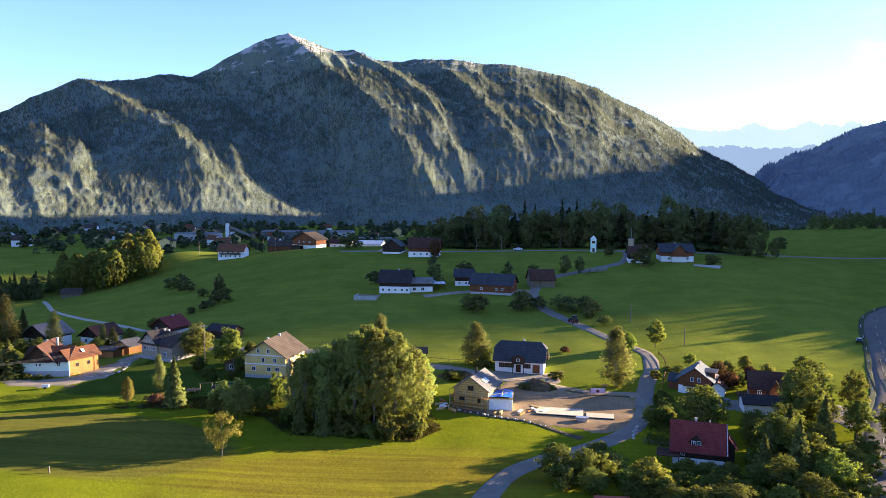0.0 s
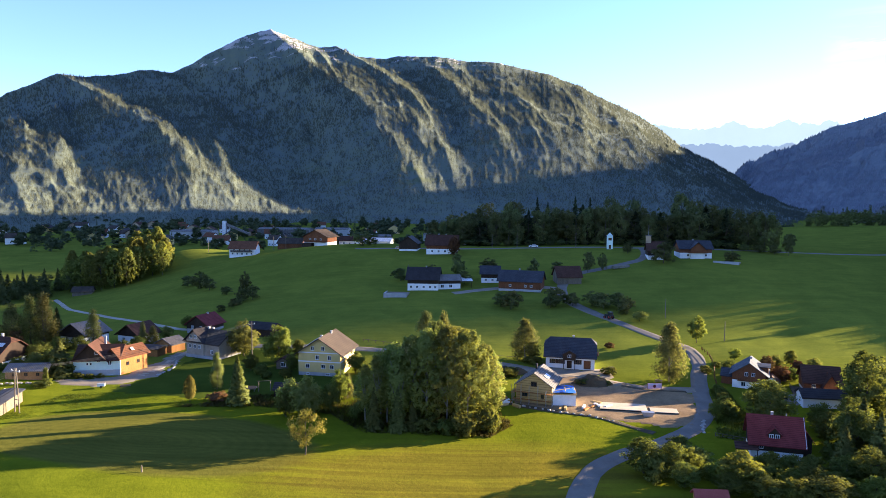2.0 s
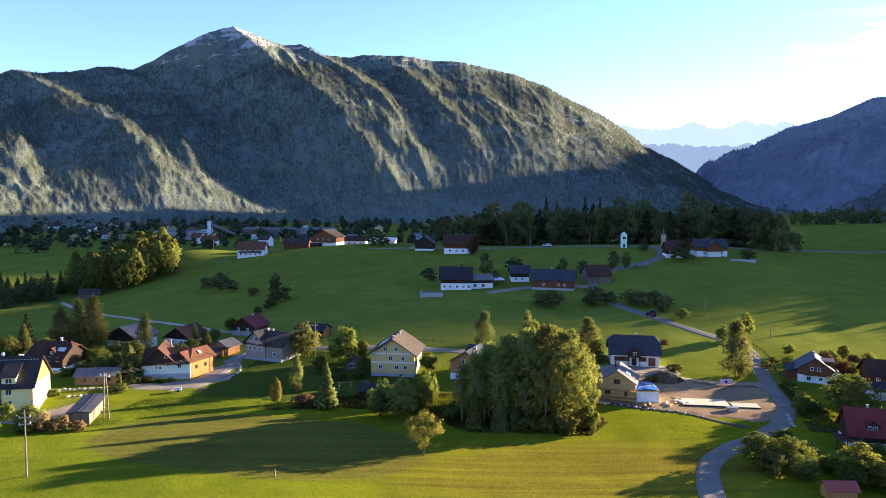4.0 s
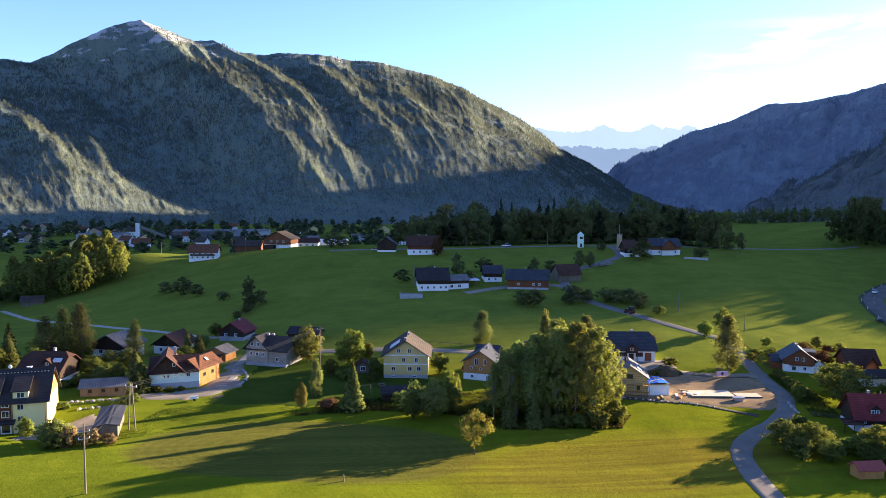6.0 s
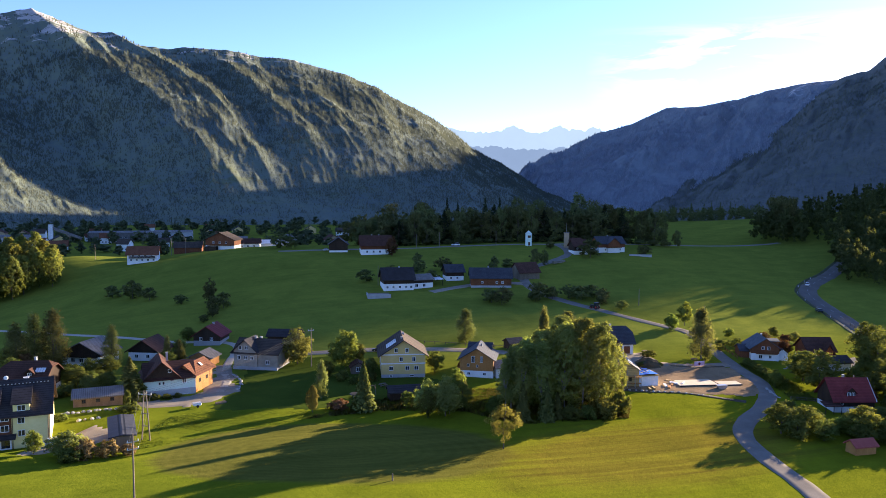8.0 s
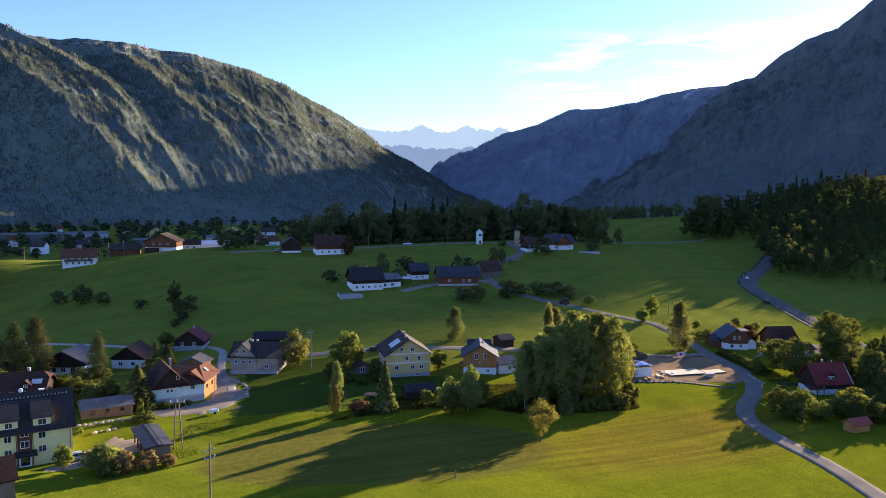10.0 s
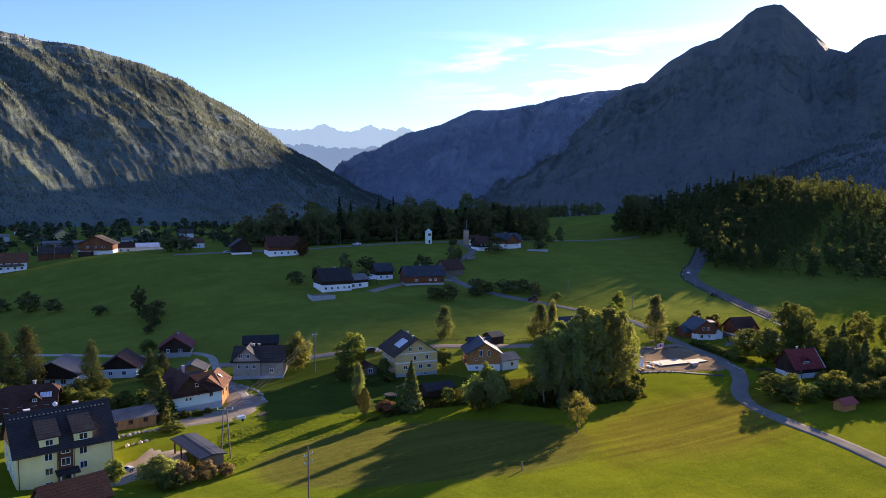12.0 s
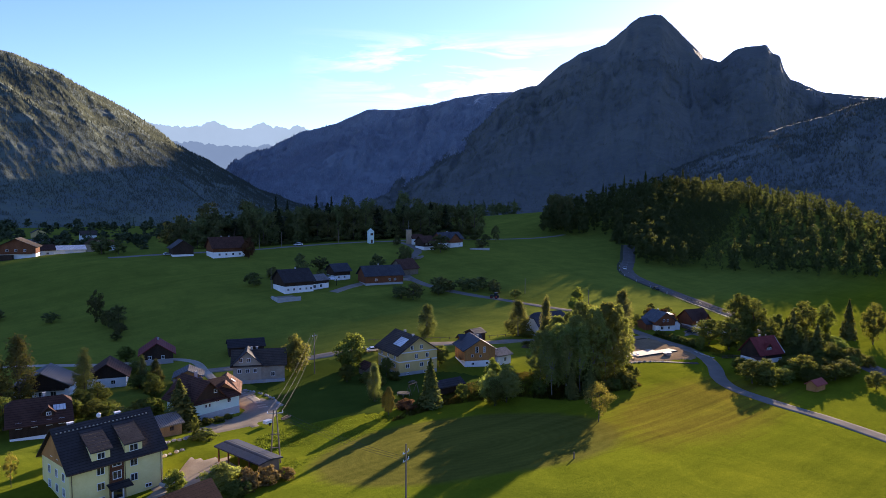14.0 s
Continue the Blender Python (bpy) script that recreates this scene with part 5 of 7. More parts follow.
# ---- the mountain's own trees ----
def slope_trees(name, label, field, count, seed, hmin, hmax, smax=0.85, mat=WOODS, back=0):
    X, Y, Z, S = field
    rng = np.random.default_rng(seed)
    n = X.shape
    V, F, c = [], [], 0
    i, j = rng.integers(0, n[0] - 1, count * 3), rng.integers(0, n[1] - 14 + back, count * 3)
    dens = 0.55 * vnoise(i / 5.0, j / 4.0, 3) + 0.45 * vnoise(i / 22.0, j / 12.0, 8)
    keep = (dens > 0.12 + rng.random(count * 3) * 0.75) & (S[i, j] < smax) & ((Z[i, j] < 620) | (rng.random(count * 3) < 0.25)) & ((S[i, j] < 0.78) | (rng.random(count * 3) < (1.0 if back else 0.45)))
    i, j = i[keep][:count], j[keep][:count]
    fi, fj = rng.random(len(i)), rng.random(len(i))
    px = X[i, j] + (X[i + 1, j] - X[i, j]) * fi + (X[i, j + 1] - X[i, j]) * fj
    py = Y[i, j] + (Y[i + 1, j] - Y[i, j]) * fi + (Y[i, j + 1] - Y[i, j]) * fj
    pz = Z[i, j] + (Z[i + 1, j] - Z[i, j]) * fi + (Z[i, j + 1] - Z[i, j]) * fj
    h, a = rng.uniform(hmin, hmax, len(i)) * (1 - 0.3 * S[i, j]) * (np.hypot(px, py) / 2800) ** 1.6, rng.uniform(0, 6.283, len(i))
    r = h * rng.uniform(0.18, 0.28, len(i))
    k = 3
    ang = a[:, None] + np.arange(k) * 6.2832 / k
    ring = np.stack([px[:, None] + np.cos(ang) * r[:, None], py[:, None] + np.sin(ang) * r[:, None], np.repeat((pz + h * 0.1)[:, None], k, 1)], -1)
    tip = np.stack([px, py, pz + h], -1)[:, None, :]
    V = np.concatenate([ring, tip], 1).reshape(-1, 3)
    # every tree is lit partly as the slope that it stands on
    tu = np.stack([X[i + 1, j] - X[i, j], Y[i + 1, j] - Y[i, j], Z[i + 1, j] - Z[i, j]], -1)
    tv = np.stack([X[i, j + 1] - X[i, j], Y[i, j + 1] - Y[i, j], Z[i, j + 1] - Z[i, j]], -1)
    sn = np.cross(tu, tv)
    sn *= np.where(sn[:, 2:] < 0, -1, 1) / (np.linalg.norm(sn, axis=1)[:, None] + 1e-9)
    cone = np.stack([np.cos(ang), np.sin(ang), np.full_like(ang, 0.3)], -1)
    N = np.concatenate([sn[:, None] * 0.82 + cone * 0.18, sn[:, None] * 0.7 + np.array([0, 0, 0.3])], 1).reshape(-1, 3)
    N /= np.linalg.norm(N, axis=1)[:, None]
    b = (np.arange(len(i)) * (k + 1))[:, None, None]
    F = (np.stack([np.arange(k), (np.arange(k) + 1) % k, np.full(k, k)], -1)[None] + b).reshape(-1, 3)
    return tagged(part(name, leafy_mesh(name, V, F, N), mat), label, "wood", kind="stuff")


slope_trees("wood_mountain", "countless spruces on the mountain slope", main_slope, 115000, 4, 7, 14, 0.985)
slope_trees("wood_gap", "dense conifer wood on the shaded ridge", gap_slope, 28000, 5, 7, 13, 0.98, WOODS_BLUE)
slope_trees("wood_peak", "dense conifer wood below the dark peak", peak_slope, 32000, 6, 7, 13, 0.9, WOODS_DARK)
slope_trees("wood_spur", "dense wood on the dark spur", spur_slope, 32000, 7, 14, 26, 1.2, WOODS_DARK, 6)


# ---- houses ----
WINDOW_MESHES = {}


def window(parent, w, h, at, frame_mat=FRAME, name="window"):
    """Frame with a mullion, standing proud of the wall; the pane lies inside it. It faces -y."""
    key = (round(w, 2), round(h, 2), frame_mat.name)
    if key not in WINDOW_MESHES:
        s, t = Solid(), 0.09
        s.box(-w / 2, w / 2, -0.06, 0.05, h / 2 - t, h / 2).box(-w / 2, w / 2, -0.09, 0.05, -h / 2, -h / 2 + t)
        s.box(-w / 2, -w / 2 + t, -0.06, 0.05, -h / 2 + t, h / 2 - t).box(w / 2 - t, w / 2, -0.06, 0.05, -h / 2 + t, h / 2 - t)
        if w > 0.8:
            s.box(-0.035, 0.035, -0.055, 0.05, -h / 2 + t, h / 2 - t)
        f = s.mesh("window")
        f.materials.append(frame_mat)
        p = Solid().box(-w / 2 + t * 0.8, w / 2 - t * 0.8, -0.02, 0.04, -h / 2 + t * 0.8, h / 2 - t * 0.8).mesh("pane")
        p.materials.append(GLASS)
        WINDOW_MESHES[key] = f, p
    f, p = WINDOW_MESHES[key]
    ob = part(name, f, frame_mat, parent, at=at)
    part("pane", p, GLASS, ob)
    return ob


def gable_roof(s, x0, x1, y0, y1, eave, ridge, axis, over, gab, thick=0.24, hip=0.0):
    """Two roof plates over a rectangle, with half-hipped ends if wanted."""
    if axis == "y":
        flip = lambda p: (p[1], p[0], p[2])
        u0, u1, v0, v1 = y0, y1, x0, x1
    else:
        flip = lambda p: p
        u0, u1, v0, v1 = x0, x1, y0, y1
    vm, hw = (v0 + v1) / 2, (v1 - v0) / 2
    k = (ridge - eave) / hw
    ze = eave - over * k + thick
    zr = ridge + thick
    a, b = u0 - gab, u1 + gab
    if hip:
        hc = zr - hip * (zr - ze)
        dv, du = (zr - hc) / k, (zr - hc) / k * 0.9
        for sgn in (-1, 1):
            e = vm + sgn * (hw + over)
            m = vm + sgn * dv
            top = [(a + du, vm, zr), (b - du, vm, zr), (b, m, hc), (b, e, ze), (a, e, ze), (a, m, hc)]
            s.slab([flip(p) for p in top], thick)
        for u, d in ((a, du), (b, -du)):
            s.slab([flip(p) for p in ((u, vm - dv, hc), (u, vm + dv, hc), (u + d, vm, zr))], thick)
    else:
        for sgn in (-1, 1):
            e = vm + sgn * (hw + over)
            s.slab([flip(p) for p in ((a, vm, zr), (b, vm, zr), (b, e, ze), (a, e, ze))], thick)
    return s


def gable_body(s, x0, x1, y0, y1, z0, eave, ridge, axis, hip=0.0):
    if axis == "y":
        m, a, b, (c, d) = (x0 + x1) / 2, x0, x1, (y0, y1)
    else:
        m, a, b, (c, d) = (y0 + y1) / 2, y0, y1, (x0, x1)
    if hip:
        hc, f = ridge - hip * (ridge - eave), hip
        w = (b - a) / 2 * f
        out = [(a, z0), (b, z0), (b, eave), (m + w, hc), (m - w, hc), (a, eave)]
    else:
        out = [(a, z0), (b, z0), (b, eave), (m, ridge), (a, eave)]
    return s.prism(out, axis, c, d)


def house(name, label, A, B, depth, eave, ridge, axis="x", base=0.0, wall=WHITE, upper=None, roof=TILE_BROWN, over=0.7, gab=0.7, hip=0.0,
          chimneys=(), wins=(), frame_mat=FRAME, category="house", sink=0.0, size=1.0, group="", roof_label=""):
    """A gabled house whose front runs from A to B. axis: the way of its ridge, x along the front, y across it.
    wins: (side F B L R, metres from the middle, height of the centre, width, height)."""
    A, B = Vector((*A, 0)), Vector((*B, 0))
    w = (B - A).length
    d = (B - A) / w
    nrm = Vector((-d.y, d.x, 0))
    mid = (A + B) / 2 + nrm * depth / 2
    zs = [gz(*p.xy) for p in (A, B)]
    root = thing(name, label, category, pose(mid.x, mid.y, sum(zs) / 2 - sink, 0, 0, math.degrees(math.atan2(d.y, d.x))) @ Matrix.Scale(size, 4), group)
    root["w"], root["d"] = w, depth
    x, y = w / 2, depth / 2
    if upper is not None and base > 0:
        part("base_wall", Solid().box(-x, x, -y, y, -1.6, base), wall, root)
        part("upper_wall", gable_body(Solid(), -x - 0.03, x + 0.03, -y - 0.03, y + 0.03, base, eave, ridge, axis, hip), upper, root)
    else:
        part("wall", gable_body(Solid(), -x, x, -y, y, -1.6, eave, ridge, axis, hip), wall, root)
    part("roof", gable_roof(Solid(), -x, x, -y, y, eave, ridge, axis, over, gab, hip=hip), roof, root, roof_label)
    for u, v, top in chimneys:
        c = Solid().box(u - 0.27, u + 0.27, v - 0.27, v + 0.27, eave, top - 0.2).box(u - 0.34, u + 0.34, v - 0.34, v + 0.34, top - 0.2, top - 0.1)
        part("chimney", c, GREY_BASE, root)
    for side, u, z, ww, hh in wins:
        at = {"F": pose(u, -y - 0.035, z), "B": pose(u, y + 0.035, z, 0, 0, 180), "L": pose(-x - 0.035, u, z, 0, 0, -90), "R": pose(x + 0.035, u, z, 0, 0, 90)}[side]
        window(root, ww, hh, at, frame_mat)
    return root


def rowed(side, us, z, w, h):
    return [(side, u, z, w, h) for u in us]


# the ochre house
ochre = house("ochre_house", "ochre rendered three-storey house with brown tiled roof", (-55.2, 198), (-43.3, 195.5), 13, 6.4, 10.4, "y", 0.9, GREY_BASE, YELLOW, TILE_OLD, 1.0, 1.0,
              chimneys=[(0.4, 2.2, 11.1), (-0.3, -4.0, 11.0)],
              wins=rowed("F", (-2.0, 1.0), 7.6, 1.0, 1.2) + rowed("F", (-0.6, 2.9), 5.1, 1.0, 1.3) + rowed("F", (-3.4, 1.1, 3.6), 2.6, 1.2, 1.2) + [("F", 2.4, 0.45, 1.2, 0.7), ("F", -3.4, 0.45, 0.9, 0.6)]
              + rowed("R", (-4, -1, 2, 4.6), 5.0, 1.0, 1.3) + rowed("R", (-4, -1, 2, 4.6), 2.5, 1.0, 1.2) + rowed("L", (-4, 0, 4), 5.0, 1.0, 1.3) + rowed("L", (-4, 0, 4), 2.5, 1.0, 1.2))
house("timber_house", "honey timber house on a white basement with grey roof", (-34.6, 193.6), (-24.9, 188.5), 12, 6.2, 9.6, "y", 2.2, WHITE, WOOD, TILE_DARK, 0.9, 0.9,
      chimneys=[(1.0, 0, 10.3)], wins=rowed("F", (-2.6, 2.6), 1.2, 1.0, 0.9) + [("F", -1.2, 6.0, 1.2, 2.2), ("F", 1.6, 6.0, 0.9, 2.0), ("F", -2.8, 4.0, 0.8, 0.9), ("F", 0.2, 3.8, 0.7, 0.8)], size=0.85)
house("unfinished_house", "unfinished timber-panel house with grey sheet roof under scaffolding", (2.9, 176.9), (11.3, 173.4), 10, 4.6, 7.6, "y", 0, WOOD_NEW, None, SHEET, 0.5, 0.4,
      wins=[("F", 0, 4.9, 1.5, 1.2), ("F", -2.3, 2.2, 1.4, 1.2), ("F", 2.2, 2.0, 0.8, 1.1)], frame_mat=FRAME_DARK)
house("white_house", "white farmhouse with half-hipped slate roof and dark shutters", (15.4, 206.1), (29.0, 203), 9, 3.9, 8.0, "x", 0, WHITE, None, TILE_DARK, 0.9, 0.7, 0.35,
      chimneys=[(0.8, 0.3, 8.9)], wins=rowed("F", (-4.8, -2.6, 2.2), 1.9, 1.2, 1.3) + [("F", 4.9, 1.3, 1.9, 2.2), ("R", 0, 4.6, 1.2, 1.2)], frame_mat=FRAME_DARK)
house("chalet", "red-brown timber chalet on a white base with blue-grey roof", (62.2, 188.4), (70.8, 184.0), 10, 4.8, 8.2, "y", 2.6, WHITE, WOOD_RED, TILE_SLATE, 1.0, 0.9,
      chimneys=[(0.2, 1.5, 9.0)], wins=[("F", -1.6, 1.4, 1.3, 1.4), ("F", 1.8, 1.4, 1.0, 1.2), ("F", -0.8, 4.6, 1.0, 1.2), ("F", 1.2, 4.6, 1.0, 1.2)], size=0.86)
house("brown_house", "dark brown timber house with tiled roof", (79.6, 182.4), (87.6, 179.8), 8, 3.6, 6.8, "x", 1.2, WHITE, WOOD_RED, TILE_BROWN, 0.8, 0.7, wins=[("F", -2, 2.2, 1, 1.1), ("F", 1.5, 2.2, 1, 1.1)])
house("long_shed", "long dark-roofed shed with pale lower wall", (74.0, 172.6), (84.4, 170.6), 5.4, 2.6, 4.0, "x", 0, WHITE, None, TILE_BLACK, 0.6, 0.4, category="shed")
house("red_roofed_house", "dark timber house with red tiled roof on white base", (45.8, 141.7), (56.8, 138.2), 9, 4.2, 9.2, "x", 1.8, WHITE, WOOD_DARK, TILE_RED, 0.9, 0.8,
      chimneys=[(-0.6, 0.6, 10.2)], wins=[("F", -3.5, 2.9, 1.0, 1.2), ("R", -1.5, 5.4, 1.0, 1.2), ("R", 1.5, 5.4, 1.0, 1.2)], size=0.85)
house("garden_hut", "honey plank garden hut with faded red roof", (26.4, 117.7), (31.4, 117.2), 2.8, 2.1, 3.1, "x", 0, WOOD, None, TILE_PINK, 0.4, 0.45, category="hut", sink=0.3)
APT_A, APT_B = (-147.6, 168.5), (-132.0, 170.1)
house("apartment_house", "pale yellow three-storey apartment house with anthracite roof", APT_A, APT_B, 11.2, 7.3, 12.7, "x", 0, LEMON, None, TILE_BLACK, 0.8, 0.7,
      wins=rowed("F", (-2.9, 2.7), 5.7, 1.3, 1.3) + rowed("F", (-2.9, 2.7), 3.1, 1.3, 1.3) + rowed("F", (-2.9, 5.2), 0.9, 1.2, 0.7) + [("F", -0.2, 6.5, 1.5, 1.4), ("F", -0.2, 4.3, 1.5, 1.4)]
      + rowed("L", (-3.4, -0.6, 2.4), 5.5, 1.0, 1.4) + rowed("L", (-3.4, -0.6, 2.4), 3.0, 1.0, 1.4) + rowed("L", (-1.2, 1.2), 8.6, 0.9, 1.4), sink=(gz(*APT_A) + gz(*APT_B)) / 2 - 7.0)
house("carport", "open timber carport with flat grey roof", (-121.0, 171.6), (-119.4, 158.4), 4.2, 2.8, 3.1, "x", 0, WOOD_GREY, None, TILE_DARK, 0.5, 0.5, category="carport")
house("long_barn_shed", "weathered wooden shed with grey roof", (-130.6, 189.0), (-120.2, 189.8), 6, 2.3, 3.6, "x", 0, WOOD_TAN, None, SHEET, 0.5, 0.4, category="shed", wins=rowed("F", (-3, 0, 3), 1.4, 0.9, 0.9), frame_mat=FRAME_DARK)
house("mint_house", "pale mint farmhouse with dark gable and brown roof", (-115.9, 195.3), (-103.8, 196.7), 10, 4.5, 8.6, "y", 4.3, MINT, WOOD_DARK, TILE_BROWN, 0.9, 1.0,
      chimneys=[(0, 3, 9.4)], wins=rowed("F", (-2.4, -1.5), 3.2, 0.6, 0.8) + [("F", 0.5, 3.9, 0.9, 0.6), ("F", 3.4, 3.4, 1.0, 1.2), ("F", 3.4, 0.8, 1.8, 1.6), ("F", 0, 6.2, 0.8, 0.9)])
house("timber_wing", "honey timber wing with rust tiled roof", (-104, 197), (-99.6, 205), 5.5, 5.0, 7.0, "x", 0, WOOD, None, TILE_RUST, 0.8, 0.7, wins=rowed("F", (-2, 1.5), 2.8, 0.9, 1.0), frame_mat=FRAME_DARK)
house("grey_roofed_house", "white house with dark gable and grey roof", (-140.6, 238.4), (-130.0, 233.0), 9, 3.9, 6.9, "y", 2.8, WHITE, WOOD_DARK, SHEET, 0.9, 0.9, wins=rowed("F", (-2.6, 0, 2.6), 1.7, 1.3, 1.2))
house("black_gabled_house", "white house with black timber gable", (-123.2, 241.6), (-114.8, 238.0), 9, 3.2, 6.3, "y", 2.6, WHITE, WOOD_DARK, TILE_BROWN, 0.9, 0.9, wins=rowed("F", (-2, 1.5), 1.5, 1.1, 1.1))
house("red_gabled_house", "dark timber house with red tiled roof", (-104.6, 255.4), (-96.4, 252.2), 9, 3.3, 6.3, "y", 1.6, GREY_BASE, WOOD_DARK, TILE_RED, 0.8, 0.8, chimneys=[(0.3, 1, 7.0)], wins=rowed("F", (-2, 1.6), 2.2, 1.0, 1.0))
house("orange_shed", "orange timber shed with grey sheet roof", (-105.8, 228.6), (-99.8, 225.6), 5.8, 2.7, 4.3, "y", 0, WOOD, None, SHEET, 0.6, 0.6, category="shed")
house("stone_house", "beige rendered house with dark roof", (-93.2, 220.8), (-81.7, 214.2), 9, 5.0, 8.0, "x", 0.8, GREY_BASE, STONE_WALL, TILE_OLD, 0.8, 0.7, chimneys=[(-2, 0, 8.9), (-0.6, 0.4, 8.8)],
      wins=rowed("F", (-4.4, -2.2, 3.6), 2.2, 1.1, 1.2) + rowed("F", (-4.4, -2.2), 4.7, 0.9, 1.1))
house("dark_shed", "dark timber garden shed", (-58, 178.2), (-50.2, 177.4), 4, 2.2, 3.3, "x", 0, WOOD_DARK, None, TILE_BLACK, 0.5, 0.4, category="shed")
house("field_shed", "dark timber shed in the meadow", (-9.5, 213.2), (-4.7, 213.3), 5, 2.6, 3.8, "x", 0, WOOD_DARK, None, TILE_BLACK, 0.4, 0.4, category="shed")
house("back_shed", "dark roofed shed behind the trees", (-81.6, 246.6), (-72.0, 242.8), 6, 2.8, 4.4, "x", 0, WOOD_DARK, None, TILE_BLACK, 0.6, 0.5, category="shed")
house("brown_roofed_house", "dark timber house with brown half-hipped roof", (-148.8, 203.0), (-138.6, 200.8), 10, 3.6, 7.0, "x", 0.8, WHITE, WOOD_DARK, TILE_BROWN, 0.9, 0.8, 0.3, chimneys=[(1.0, 0.9, 8.0)], wins=rowed("F", (-3.6, -1, 1.6, 3.8), 3.2, 1.1, 1.2))
# the farm
house("farmhouse", "long farmhouse with white ground floor and dark upper boards", (-27.2, 306.5), (-14.2, 305.2), 12, 5.2, 9.4, "x", 3.0, WHITE, WOOD_DARK, TILE_BLACK, 1.0, 0.9, wins=rowed("F", (-5, -2.4, 0.4, 3.2, 5.4), 1.6, 1.0, 1.1), chimneys=[(1, 0, 10.2)])
house("farm_annex", "low annex with pale sheet roof", (-14.1, 307.3), (-4.4, 308.4), 8, 3.8, 5.6, "x", 2.2, WHITE, WOOD_DARK, SHEET, 0.7, 0.6, wins=rowed("F", (-3, 0.6), 1.2, 1.4, 1.4))
house("farm_barn", "long red-brown barn with slate roof", (11.6, 302.9), (28.6, 297.4), 11, 4.6, 8.2, "x", 1.0, GREY_BASE, WOOD_RED, TILE_DARK, 0.9, 0.8, wins=rowed("F", (-4, 2.5, 5), 2.4, 1.0, 1.0), chimneys=[(-1, 0.2, 9.2)], category="barn")
house("small_farmhouse", "small timber farmhouse with dark roof", (5.4, 318), (13.4, 317.3), 8, 4.2, 7.0, "x", 2.0, WHITE, WOOD_DARK, TILE_DARK, 0.8, 0.8, wins=rowed("F", (-2, 1), 1.2, 1.0, 1.0))
house("grey_barn", "weathered grey barn with steep roof", (38.1, 309.2), (48.6, 309.9), 9, 3.8, 7.6, "x", 0, WOOD_GREY, None, TILE_BROWN, 0.8, 0.6, category="barn")
house("chapel_house", "dark timber house with white base", (92.1, 355.5), (99.8, 354.3), 9, 4.6, 7.8, "x", 2.0, WHITE, WOOD_DARK, TILE_BROWN, 0.8, 0.7, wins=rowed("F", (-2, 0.6), 3.4, 1.0, 1.1))
house("blue_gabled_house", "white house with timber gable and blue-grey roof", (109, 357.8), (125, 357), 10, 5.2, 8.6, "x", 2.8, WHITE, WOOD_RED, TILE_DARK, 0.9, 0.8, wins=rowed("F", (-4, 2, 5), 1.6, 1.1, 1.2), chimneys=[(0, 0.5, 9.4)])
# the crest
house("crest_white_house", "white house with red-brown roof on the crest", (-141, 449), (-125, 447.4), 10, 5.2, 9.0, "x", 0, WHITE, None, TILE_RUST, 1.0, 1.0, wins=rowed("F", (-6, -3, 0, 3, 6), 1.7, 1.1, 1.3) + rowed("F", (-5, -1.6, 1.6, 5), 4.2, 1.1, 1.2))
house("crest_barn", "low brown barn on the crest", (-117, 478), (-101, 476), 10, 3.6, 6.6, "x", 0, WOOD_RED, None, TILE_OLD, 0.8, 0.7, category="barn")
house("crest_chalet", "timber chalet with white base on the crest", (-98.5, 470), (-82, 463), 12, 6.4, 10.6, "y", 2.8, WHITE, WOOD_RED, TILE_OLD, 1.2, 1.2, wins=rowed("F", (-4, 0, 4), 4.6, 1.3, 1.2))
house("crest_small_house", "white house with brown roof", (-79, 500), (-64, 498), 9, 3.8, 6.4, "x", 0, WHITE, None, TILE_BROWN, 0.8, 0.8, wins=rowed("F", (-4, 0, 4), 1.8, 1.3, 1.2))
house("crest_hall", "long white hall with pale sheet roof", (-70, 514), (-44, 510), 12, 4.0, 6.0, "x", 0, WHITE, None, SHEET_WHITE, 0.8, 0.7, category="hall")
house("crest_dark_house", "dark timber house on the crest", (-34, 404), (-24, 402), 10, 4.4, 8.0, "y", 1.0, WHITE, WOOD_DARK, TILE_BLACK, 0.9, 0.8)
house("crest_brown_house", "brown timber house with white ground floor", (-18.8, 390.5), (-2.5, 388.4), 11, 5.4, 10.0, "x", 2.8, WHITE, WOOD_RED, TILE_BROWN, 1.0, 0.9, chimneys=[(-2, 0.5, 10.8), (2, 0.5, 10.8)], wins=rowed("F", (-5, -1.5, 2, 5.5), 1.6, 1.1, 1.2))
house("valley_hut", "small weathered hut by the wood", (-219, 409), (-209, 411), 7, 2.2, 4.4, "x", 0, WOOD_GREY, None, TILE_OLD, 0.7, 0.6, category="hut")


# ---- additions to single houses ----
HOUSE = {o.name: o for o in scene.objects if o.parent is None and o.type == "EMPTY" and "w" in o}


def cross_gable(root, x0, x1, y0, y1, z0, eave, ridge, wall, roof, over=0.7, gab=0.8, label=""):
    part("gable_wall", gable_body(Solid(), x0, x1, y0, y1, z0, eave, ridge, "y"), wall, root)
    part("gable_roof", gable_roof(Solid(), x0, x1, y0, y1, eave, ridge, "y", over, gab, 0.2), roof, root, label)


